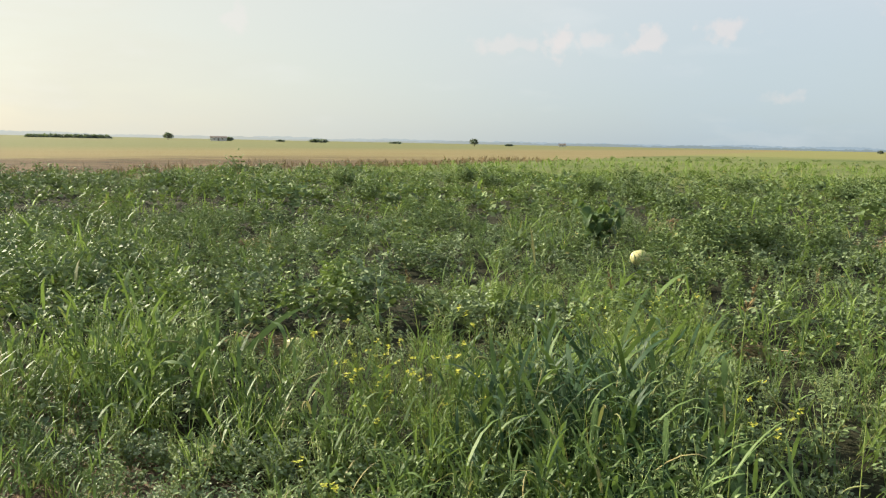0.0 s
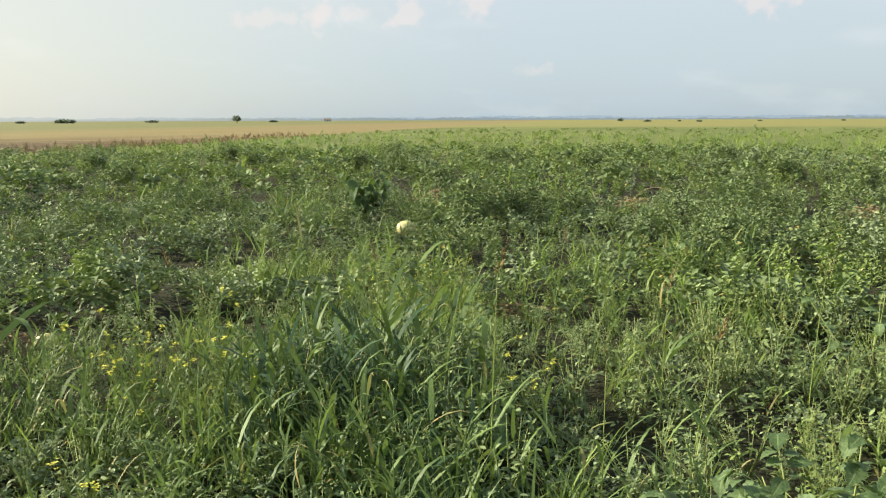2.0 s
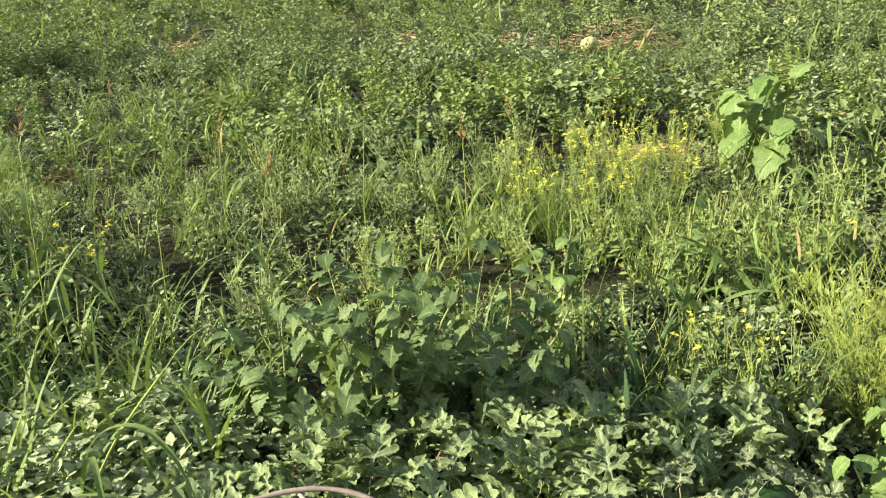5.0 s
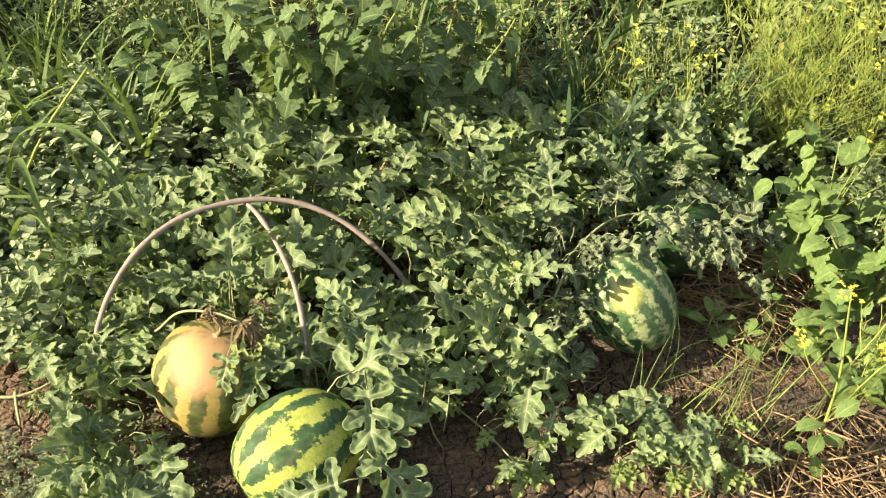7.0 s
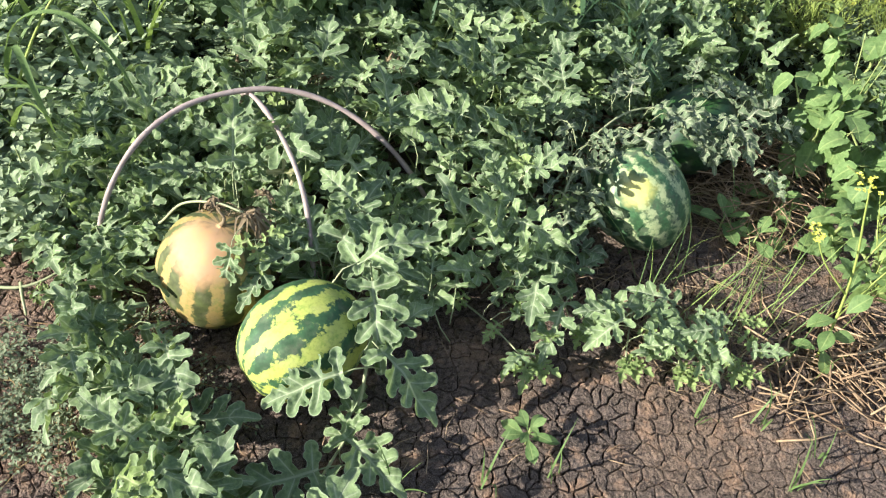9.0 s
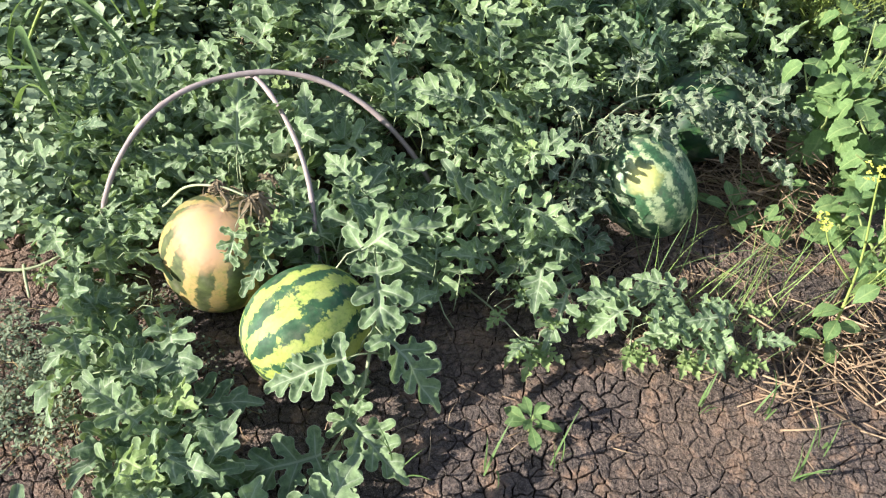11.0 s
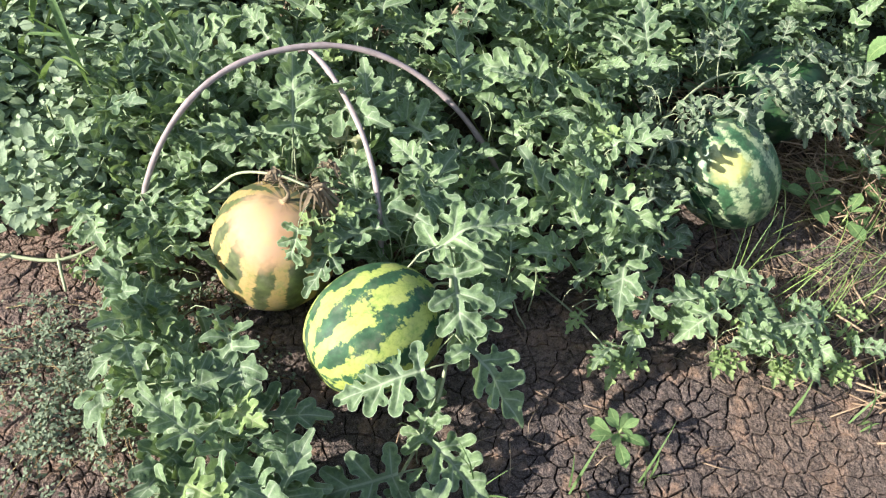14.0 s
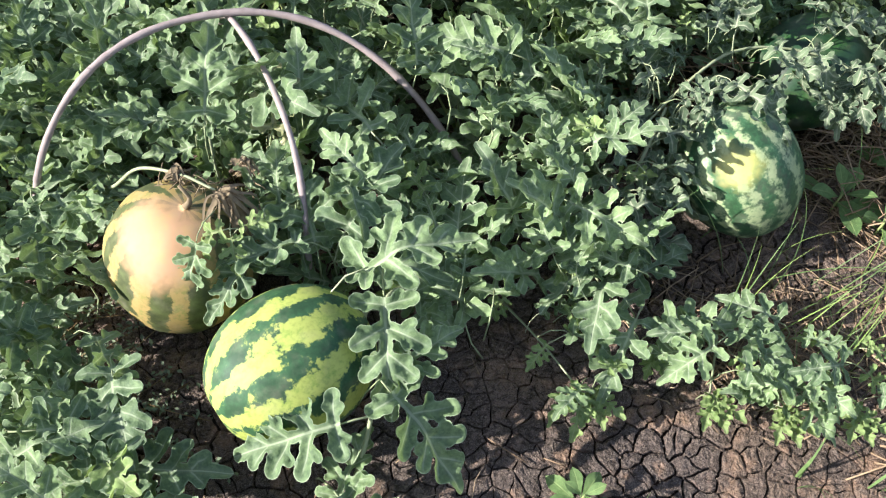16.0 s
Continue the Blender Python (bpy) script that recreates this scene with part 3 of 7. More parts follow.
def lamina(field, x0, x1, y0, y1, step):
    """A flat sheet of triangles where field(x, y) is positive, its rim on the zero line."""
    gx, gy = np.arange(x0, x1 + step, step), np.arange(y0, y1 + step, step)
    px, py = np.meshgrid(gx, gy)
    px = px + 0.5 * step * (np.arange(len(gy)) % 2)[:, None]
    val = field(px, py)
    nx = len(gx)
    pts = np.stack([px.ravel(), py.ravel()], -1)
    val = val.ravel()
    index, out, faces = {}, [], []

    def vertex(key, p):
        if key not in index:
            index[key] = len(out)
            out.append(p)
        return index[key]

    def cut(a, b):
        a, b = min(a, b), max(a, b)
        t = np.clip(val[a] / (val[a] - val[b]), 0.04, 0.96)
        return vertex((a, b), pts[a] + t * (pts[b] - pts[a]))

    for r in range(len(gy) - 1):
        for c in range(nx - 1):
            a = r * nx + c
            q = (a, a + 1, a + nx + 1, a + nx)
            for tri in ((q[0], q[1], q[2]), (q[0], q[2], q[3])) if r % 2 else ((q[0], q[1], q[3]), (q[1], q[2], q[3])):
                ring = []
                for k in range(3):
                    u, w = tri[k], tri[(k + 1) % 3]
                    if val[u] > 0:
                        ring.append(vertex((u, u), pts[u]))
                    if (val[u] > 0) != (val[w] > 0):
                        ring.append(cut(u, w))
                faces += [(ring[0], ring[k], ring[k + 1]) for k in range(1, len(ring) - 1)]
    return np.array(out), np.array(faces)


def melon_leaf(seed, length=0.16, wavy=1.0, slim=1.0, step=0.050):
    """A watermelon leaf: pairs of blunt lobes on a midrib, each notched again and arched over its vein, on a stalk."""
    rg = np.random.default_rng(seed)
    j = lambda a: rg.normal(0, a)  # noqa: E731
    lobes = [((0.0, 0.0), 0.0, 0.80, 0.100 * slim), ((0.64, 0.0), 0.0, 0.46, 0.130 * slim)]
    for q in (-1, 1):
        for base, ang, ln, wd in LOBES:
            a, ln = q * (ang + j(0.05)), ln * (1 + j(0.09))
            lobes.append(((base + j(0.012), 0), a, ln, wd * slim))
            if ln > 0.3:
                for at, sw, k in ((0.26, 0.85, 0.46), (0.40, -0.75, 0.34)):
                    lobes.append(((base + np.cos(a) * ln * at, np.sin(a) * ln * at), a + q * sw + j(0.12), ln * k, 0.092 * slim))
        lobes.append(((0.80, 0.0), q * 0.75, 0.15, 0.085 * slim))

    def near(x, y):
        """Over all lobes: the greatest depth inside, and there the share of the way from vein to rim."""
        best, rel = np.full(np.shape(x), -9.0), np.zeros(np.shape(x))
        for (sx, sy), ang, ln, wd in lobes:
            dx, dy = np.cos(ang), np.sin(ang)
            r1 = wd / 2
            t = np.clip((x - sx) * dx + (y - sy) * dy, 0, ln - r1)
            d = np.hypot(x - sx - t * dx, y - sy - t * dy)
            r = r1 * (0.62 + 0.38 * np.sin(np.clip(t / (0.62 * ln), 0, 1) * 1.571)) * (1 + 0.09 * np.cos(t * 60 + 9 * ang))
            depth = r - d
            rel = np.where(depth > best, d / r, rel)
            best = np.maximum(best, depth)
        return best, rel

    p, f = lamina(lambda x, y: near(x, y)[0], -0.30, 1.10, -0.64, 0.64, step)
    x, y = p.T
    rel = near(x, y)[1]
    p1, p2, p3 = rg.uniform(0, 6.28, 3)
    # a fold along the midrib, the tip and the side lobes hanging, each lobe a shallow gutter
    z = 0.16 * x - 0.36 * x * x - 0.62 * y * y + 0.30 * np.abs(y) - 0.026 * np.cos(np.minimum(rel, 1) * np.pi)
    z += wavy * (0.050 * np.sin(7 * x + p1) * np.sin(6 * y + p2) + 0.022 * np.sin(15 * y + 11 * x + p3))
    out = Shape().add(np.stack([x, y, z], -1) * length, f, 0, np.stack([x, y, 0.01 + rel], -1))
    pet = 0.55 * length
    pts = [(0.06 * length, 0, -0.030 * length), (-0.3 * pet, 0, -0.05 * pet), (-0.65 * pet, 0, -0.35 * pet), (-0.85 * pet, 0, -0.95 * pet)]
    out.add(*tube(pts, [0.0014, 0.0018, 0.002, 0.0022], 4), 1)
    return out


def aim_leaf(place, heading, pitch, roll, size):
    """The pose of a leaf: base at place, pointing to heading (degrees from +x), tip raised by pitch, rolled about its midrib."""
    m = Matrix.Translation(place) @ Matrix.Rotation(radians(heading), 4, "Z") @ Matrix.Rotation(radians(-pitch), 4, "Y") @ Matrix.Rotation(radians(roll), 4, "X")
    return m @ Matrix.Diagonal((size, size, size, 1))


# ---------------------------------------------------------------- plant templates
def grass_tuft(seed, blades, height, width, spread=0.04, seg=5, seeds=0, bend=1.5):
    rg = np.random.default_rng(seed)
    s = Shape()
    for _ in range(blades):
        h = height * rg.uniform(0.45, 1.1)
        base = (*rg.normal(0, spread, 2), 0)
        s.add(*blade(h, width * rg.uniform(0.6, 1.2), rg.uniform(0.05, 0.45), rg.uniform(0.3, bend), rg.uniform(0, 6.28), seg, base), 0)
    for _ in range(seeds):
        az, lean, h = rg.uniform(0, 6.28), rg.uniform(0.05, 0.3), height * rg.uniform(1.0, 1.35)
        t = np.linspace(0, 1, 5)
        x = np.sin(lean * (0.4 + 1.2 * t)) * h * t
        pts = np.stack([np.cos(az) * x, np.sin(az) * x, h * t * np.cos(lean)], -1)
        s.add(*tube(pts, [0.0018, 0.0016, 0.0013, 0.001, 0.0008], 3), 0)
        d = (pts[-1] - pts[-2]) / np.linalg.norm(pts[-1] - pts[-2])
        droop = np.array([np.cos(az), np.sin(az), -0.6]) * 0.02
        tip = [pts[-1] + d * k * 0.022 + droop * k**1.5 * 0.35 for k in range(5)]
        s.add(*tube(tip, [0.0012, 0.0030, 0.0034, 0.0026, 0.001], 4), 1)
    return s


def culm_grass(seed, stems, height, width, seeds=0, seg=4):
    """Broad-bladed grass: leaning culms with arching blades set along them."""
    rg = np.random.default_rng(seed)
    s = Shape()
    for k in range(stems):
        az, lean, h = rg.uniform(0, 6.28), rg.uniform(0.05, 0.45), height * rg.uniform(0.55, 1.1)
        t = np.linspace(0, 1, 4)
        out = h * lean * t**1.3
        pts = np.stack([np.cos(az) * out, np.sin(az) * out, h * t], -1) + np.array([*rg.normal(0, 0.035, 2), 0])
        s.add(*tube(pts, np.linspace(0.0024, 0.0012, 4), 3), 0)
        turn = rg.uniform(0, 6.28)
        for i in range(5):
            u = 0.12 + 0.19 * i + rg.uniform(-0.05, 0.05)
            p = pts[0] + (pts[-1] - pts[0]) * u
            s.add(*blade(h * rg.uniform(0.34, 0.62), width * rg.uniform(0.7, 1.2), rg.uniform(0.35, 0.8), rg.uniform(0.7, 2.2), turn + 3.14 * i + rg.normal(0, 0.5), seg, p), 0)
        if k < seeds:
            d = np.array([np.cos(az) * (lean + 0.3), np.sin(az) * (lean + 0.3), 1.0])
            s.add(*tube([pts[-1] + d * q * 0.022 - np.array([0, 0, 0.004 * q * q]) for q in range(5)], [0.0012, 0.0036, 0.0042, 0.0030, 0.001], 4), 1)
    return s


def leafy_weed(seed, height, leaves, leaf_len, leaf_wid, branches=5, n=4, spread=0.5, stems=True, fold=0.25):
    """A bushy herb: a stem with side branches, leaves all along them, smaller towards the tips."""
    rg = np.random.default_rng(seed)
    s = Shape()
    axes = []
    for b in range(branches + 1):
        az = rg.uniform(0, 6.28)
        out = 0.08 if b == 0 else spread * rg.uniform(0.5, 1.2)
        h0 = 0 if b == 0 else height * rg.uniform(0.03, 0.45)
        ln = (height - h0) * (1.0 if b == 0 else rg.uniform(0.6, 1.0))
        t = np.linspace(0, 1, 5)
        x = ln * out * t**0.8
        pts = np.stack([np.cos(az) * x, np.sin(az) * x, h0 + ln * t * (1 - 0.25 * out * t)], -1)
        axes.append(pts)
        if stems:
            s.add(*tube(pts[::2], (0.004, 0.0028, 0.0015), 3), 1)
    for k in range(leaves):
        pts = axes[k % len(axes)]
        t = rg.uniform(0.12, 1.0) ** 0.8
        i = min(int(t * 4), 3)
        p = pts[i] + (pts[i + 1] - pts[i]) * (t * 4 - i)
        sz = (1.15 - 0.6 * t) * rg.uniform(0.6, 1.25)
        cl = rg.uniform(0.1, 0.9)
        v, f, uv = leaf_small(leaf_len * sz, leaf_wid * sz, fold, cl) if n == 1 else leaf_flat(leaf_len * sz, leaf_wid * sz, n, fold, cl)
        m = np.array(aim_leaf(p, rg.uniform(0, 360), rg.uniform(-25, 55), rg.uniform(-30, 30), 1))
        v = (v + (0.25 * leaf_len * sz, 0, 0)) @ m[:3, :3].T + m[:3, 3]
        s.add(v, f, 0, uv)
    return s


def flower_head(rg, centre, count, size=0.0110, spread=0.007):
    """A tuft of small four-petalled flowers."""
    s = Shape()
    v, f, uv = leaf_flat(size, size * 0.85, 2, 0.2, 0.5)
    for _ in range(count):
        c = centre + rg.normal(0, spread, 3)
        for k in range(4):
            m = np.array(aim_leaf(c, 90 * k + rg.uniform(0, 90), rg.uniform(0, 50), 0, 1))
            s.add(v @ m[:3, :3].T + m[:3, 3], f, 0, uv)
    return s


def mustard(seed, height, stalks, flowers=10, leaves=14, thin=1.0, forks=3, wild=1.0):
    """A mustard plant, stalk by stalk: each thin and forking, with narrow leaves and upright pods, and its flower heads."""
    rg = np.random.default_rng(seed)
    out = []
    for _ in range(stalks):
        s, heads = Shape(), []
        az, lean = rg.uniform(0, 6.28), rg.uniform(0.05, 0.45) * wild**0.6
        h = height * rg.uniform(0.6, 1.05)
        t = np.linspace(0, 1, 6)
        pts = np.stack([np.cos(az) * h * lean * t, np.sin(az) * h * lean * t, h * t], -1) + rg.normal(0, 0.006, (6, 3)) * t[:, None]
        s.add(*tube(pts, np.linspace(0.0032, 0.0012, 6) * thin, 3), 1)
        tips = [pts[-1]]
        for _ in range(forks):
            i = rg.integers(2 if wild < 2 else 1, 5)
            a2 = az + rg.normal(0, 1.4 * wild)
            ln = h * rg.uniform(0.15, 0.38)
            q = np.stack([pts[i], pts[i] + np.array([np.cos(a2) * 0.45 * wild, np.sin(a2) * 0.45 * wild, 0.8]) * ln * 0.55, pts[i] + np.array([np.cos(a2) * 0.5 * wild, np.sin(a2) * 0.5 * wild, 1.1]) * ln])
            s.add(*tube(q, [0.0016 * thin, 0.0013 * thin, 0.001 * thin], 3), 1)
            tips.append(q[-1])
            for _ in range(6):
                p = q[0] + (q[2] - q[0]) * rg.uniform(0.2, 0.95)
                a3 = rg.uniform(0, 6.28)
                s.add(*tube([p, p + np.array([np.cos(a3) * 0.014, np.sin(a3) * 0.014, 0.03])], [0.0013, 0.0006], 3), 1)
        for p in tips:
            if flowers and rg.uniform() < 0.4:
                heads.append(flower_head(rg, p, max(2, int(flowers * rg.uniform(0.5, 1.2)))))
        for _ in range(leaves // stalks + 1):
            t0 = rg.uniform(0.05, 0.75)
            p = pts[0] + (pts[-1] - pts[0]) * t0
            sz = (1.2 - t0) * rg.uniform(0.6, 1.1)
            v, f, uv = leaf_flat(0.075 * sz, 0.024 * sz, 4, 0.2, 0.6)
            m = np.array(aim_leaf(p, rg.uniform(0, 360), rg.uniform(-10, 60), rg.uniform(-20, 20), 1))
            s.add(v @ m[:3, :3].T + m[:3, 3], f, 0, uv)
        out.append((s, heads))
    return out


def stick_heap(seed, count, rx, ry, height, length, radius=0.0016):
    """Dry stalks lying across one another."""
    rg = np.random.default_rng(seed)
    s = Shape()
    for _ in range(count):
        c = np.array([rg.normal(0, rx * 0.5), rg.normal(0, ry * 0.5), 0])
        c[2] = 0.004 + height * rg.uniform(0, 1) ** 2 * max(0.0, 1 - (c[0] / rx) ** 2 - (c[1] / ry) ** 2)
        az, ln = rg.uniform(0, 6.28), length * rg.uniform(0.3, 1.2)
        d = np.array([np.cos(az), np.sin(az), rg.normal(0, 0.12)]) * ln * 0.5
        bow = np.array([-np.sin(az), np.cos(az), abs(rg.normal(0, 0.4))]) * ln * rg.normal(0, 0.09)
        pts = np.array([c - d, c + bow, c + d])
        pts[:, 2] = np.maximum(pts[:, 2], 0.003)
        s.add(*tube(pts, radius * rg.uniform(0.6, 1.5), 3), 0)
    return s


# ---------------------------------------------------------------- ground
def hash2(i, j, seed):
    h = np.sin(i * 127.1 + j * 311.7 + seed * 74.7) * 43758.5453
    return h - np.floor(h)


def vnoise(x, y, scale, seed=0.0):
    """Smooth value noise, 0 to 1."""
    x, y = np.asarray(x, float) * scale, np.asarray(y, float) * scale
    i, j = np.floor(x), np.floor(y)
    u, v = x - i, y - j
    u, v = u * u * (3 - 2 * u), v * v * (3 - 2 * v)
    a, b, c, d = hash2(i, j, seed), hash2(i + 1, j, seed), hash2(i, j + 1, seed), hash2(i + 1, j + 1, seed)
    return a + (b - a) * u + (c - a) * v + (a - b - c + d) * u * v


def spaced(lo, hi, step, reach, grow=1.27):
    inner = np.arange(lo, hi, step)
    out, d, s = [], 0.0, step
    while d < reach:
        s *= grow
        d += s
        out.append(d)
    out = np.array(out)
    return np.r_[lo - out[::-1], inner, inner[-1] + out]


PATCH = (-1.05, 1.10, 0.74, 1.62)


def soil_height(x, y):
    return 0.014 * (vnoise(x, y, 3.1, 1) - 0.5) + 0.006 * (vnoise(x, y, 9, 4) - 0.5) + 0.0025 * (vnoise(x, y, 40, 2) - 0.5)


def build_ground():
    """One sheet to the horizon; under the cracked crust it lies a little lower."""
    gx, gy = spaced(PATCH[0], PATCH[1], 0.02, 4600), spaced(PATCH[2], PATCH[3], 0.02, 4600)
    x, y = np.meshgrid(gx, gy)
    inside = np.clip(np.minimum(np.minimum(x - PATCH[0], PATCH[1] - x), np.minimum(y - PATCH[2], PATCH[3] - y)) / 0.03 + 0.4, 0, 1)
    z = (soil_height(x, y) - 0.0085) * inside
    z += 0.02 * (vnoise(x, y, 0.9, 7) - 0.5) * (1 - inside) * np.clip(3 - np.hypot(x, y) / 30, 0, 1)
    ny, nx = x.shape
    idx = np.arange(nx * ny).reshape(ny, nx)
    a, b, c, d = idx[:-1, :-1].ravel(), idx[:-1, 1:].ravel(), idx[1:, 1:].ravel(), idx[1:, :-1].ravel()
    f = np.concatenate([np.stack([a, b, c], -1), np.stack([a, c, d], -1)])
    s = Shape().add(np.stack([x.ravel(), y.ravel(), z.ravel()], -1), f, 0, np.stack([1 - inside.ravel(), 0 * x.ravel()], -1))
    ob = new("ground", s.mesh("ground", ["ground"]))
    return tagged(ob, label="dry cracked brown clay ground with farmland beyond", category="ground", kind="structure")


def clip_cell(poly, mid, normal):
    """The part of a polygon on the near side of a line."""
    out = []
    for k in range(len(poly)):
        a, b = poly[k], poly[(k + 1) % len(poly)]
        da, db = (a - mid) @ normal, (b - mid) @ normal
        if da <= 0:
            out.append(a)
        if (da <= 0) != (db <= 0):
            out.append(a + (b - a) * da / (da - db))
    return out


def clay_plates(ground):
    """The dried crust: plates between cracks, each tilted a little, with uneven rims."""
    rg = np.random.default_rng(77)
    cell = 0.039
    sites = []
    for cx in np.arange(PATCH[0] + cell / 2, PATCH[1], cell):
        for cy in np.arange(PATCH[2] + cell / 2, PATCH[3], cell):
            sites.append((cx + rg.uniform(-0.42, 0.42) * cell, cy + rg.uniform(-0.42, 0.42) * cell))
            if rg.uniform() < 0.30:
                sites.append((cx + rg.uniform(-0.5, 0.5) * cell, cy + rg.uniform(-0.5, 0.5) * cell))
    sites = np.array(sites)
    rest, single = Shape(), 0
    for c in sites:
        gap = sites - c
        d = np.hypot(gap[:, 0], gap[:, 1])
        near = np.argsort(d)[1:22]
        poly = [c + np.array(q) * cell * 1.4 for q in ((-1, -1), (1, -1), (1, 1), (-1, 1))]
        for n in near:
            if d[n] > 1e-4 and poly:
                poly = clip_cell(poly, c + gap[n] / 2, gap[n] / d[n])
        if len(poly) < 3:
            continue
        ring = []
        for k in range(len(poly)):
            a, b = poly[k], poly[(k + 1) % len(poly)]
            m = max(1, int(np.hypot(*(b - a)) / 0.0095))
            ring += [a + (b - a) * t / m for t in range(m)]
        ring = np.array(ring)
        x, y = ring.T
        # the cracks wander and are wider in some places than in others
        x2 = x + 0.016 * (vnoise(x, y, 40, 5) - 0.5) + 0.009 * (vnoise(x, y, 140, 6) - 0.5)
        y2 = y + 0.016 * (vnoise(x, y, 40, 8) - 0.5) + 0.009 * (vnoise(x, y, 140, 9) - 0.5)
        half = 0.0009 + 0.0020 * vnoise(x, y, 6, 3) ** 2.0 + 0.0009 * vnoise(x, y, 90, 11)
        out = c - np.stack([x2, y2], -1)
        ln = np.hypot(out[:, 0], out[:, 1])[:, None] + 1e-9
        rim = np.stack([x2, y2], -1) + out / ln * np.minimum(half[:, None], 0.4 * ln)
        tilt, lift = rg.normal(0, 0.012, 2), rg.normal(0, 0.0005)
        top = soil_height(rim[:, 0], rim[:, 1]) + (rim - c) @ tilt + lift - 0.0006
        mid = rim.mean(0)
        n = len(rim)
        rings = [np.c_[rim, top], np.c_[rim - out / ln * 0.0003, top - 0.014]]
        # the top is crumbly: two inner rings, each point a little up or down
        for share in (0.74, 0.40):
            q = mid + (rim - mid) * (share + rg.uniform(-0.09, 0.09, n)[:, None])
            rings.append(np.c_[q, soil_height(q[:, 0], q[:, 1]) + (q - c) @ tilt + lift + rg.normal(0.0004, 0.0005, n)])
        v = np.concatenate([*rings, [[*mid, float(soil_height(mid[0], mid[1])) + lift + (mid - c) @ tilt]]])
        f = []
        for k in range(n):
            e = (k + 1) % n
            f += [(n + k, n + e, e), (n + k, e, k), (k, e, 2 * n + e), (k, 2 * n + e, 2 * n + k), (2 * n + k, 2 * n + e, 3 * n + e), (2 * n + k, 3 * n + e, 3 * n + k), (3 * n + k, 3 * n + e, 4 * n)]
        uv = np.full((len(v), 2), 3.0)
        if single < 300 and -0.45 < c[0] < 0.72 and 0.86 < c[1] < 1.26:
            single += 1
            part("clay_plate", Shape().add(v, f, 0, uv).mesh("clay_plate", ["ground"], False), ground)
        else:
            rest.add(v, f, 0, uv)
    tagged(part("clay_crust", rest.mesh("clay_crust", ["ground"], False), ground), kind="stuff")


clay_plates(build_ground())

# ---------------------------------------------------------------- the weedy field
# bare or dry spots in the field: x, y, radius
OPENINGS = [(-7.3, 10.6, 0.5, 0.75), (-10.7, 7.2, 0.35, 0.5), (-7.9, 14.4, 0.4, 0.7), (-5.1, 14.9, 0.4, 0.5), (-5.35, 3.65, 0.22, 0.5), (-0.9, 14.2, 0.4, 0.5),
            (0.9, 14.1, 0.6, 0.85), (-4.6, 14.5, 0.5, 0.75), (2.0, 13.2, 0.85, 0.9), (-6.07, 9.75, 0.4, 0.92), (4.9, 14.1, 0.35, 0.8), (-7.9, 14.0, 0.3, 0.7)]


def field_points(r0, r1, density, rg, yaw0=-37, yaw1=75):
    """Even random places in the wedge of the field between two distances."""
    k = int(density * 0.5 * radians(yaw1 - yaw0) * (r1**2 - r0**2))
    r = np.sqrt(rg.uniform(r0**2, r1**2, k))
    a = np.radians(rg.uniform(yaw0, yaw1, k))
    x, y = -np.sin(a) * r, np.cos(a) * r
    edge = (x + 0.4 * y + 26) / 1.077 + 6 * (vnoise(x, y, 0.15, 21) - 0.5)
    ok = edge > 0
    ok &= ~((x > -2.5) & (x < 0) & (y > 0.68) & (y < 1.45)) & ~((x > -2.6) & (x < -0.62) & (y < 2.7))
    ok &= ~((x > -1.3) & (x < 1.15) & (y < 2.3)) & ~((x > -2.0) & (y < 1.0) & (x < 2))
    for ox, oy, orad, _ in OPENINGS:
        ok &= np.hypot(x - ox, y - oy) > orad * rg.uniform(0.6, 1.1, k)
    return x[ok], y[ok]


def stand(x, y, rg, size=(0.7, 1.25), lean=0.18):
    k = len(x)
    t = turns_z(rg.uniform(0, 6.28, k), np.abs(rg.normal(0, lean, k)), rg.uniform(0, 6.28, k))
    mound = 0.52 + 0.98 * vnoise(x, y, 0.85, 81) ** 1.2 + 0.35 * (vnoise(x, y, 0.3, 82) - 0.5)
    for ox, oy, orad, deep in OPENINGS:
        # low growth on the side of an opening that faces the path
        d = math.hypot(ox, oy)
        qx, qy = x - ox * (1 - 0.9 * orad / d), y - oy * (1 - 0.9 * orad / d)
        along_ray = (qx * ox + qy * oy) / d
        across_ray = (qx * oy - qy * ox) / d
        mound = mound * (1 - deep * np.exp(-(along_ray / (0.6 + orad)) ** 2 - (across_ray / (0.1 + 0.8 * orad)) ** 2))
    mound = np.maximum(mound, 0.22) * (1 - 0.3 * np.exp(-(((x + 2.3) / 1.0) ** 2) - ((y - 1.8) / 0.8) ** 2))
    return t, rg.uniform(size[0], size[1], k) * mound, np.stack([x, y, np.full(k, -0.005)], -1)


def grass_share(x, y):
    """Where grass stands thick among the weeds."""
    g = vnoise(x, y, 0.55, 31) * 0.65 + vnoise(x, y, 1.9, 32) * 0.35
    for cx, cy, r in ((-3.2, 5.5, 0.9), (-3.7, 4.7, 0.7), (-9.6, 4.0, 1.5), (-3.0, 3.0, 0.9), (-1.2, 3.0, 0.6), (-5.5, 2.6, 1.2)):
        g = g + 0.35 * np.exp(-((x - cx) ** 2 + (y - cy) ** 2) / r**2)
    return g


def split_by(rg, x, y, n):
    pick = rg.integers(0, n, len(x))
    return [(x[pick == i], y[pick == i]) for i in range(n)]


def sow(target, templates, x, y, rg, size=(0.7, 1.25), lean=0.18):
    for tpl, (px, py) in zip(templates, split_by(rg, x, y, len(templates))):
        target.spread(tpl, *stand(px, py, rg, size, lean))


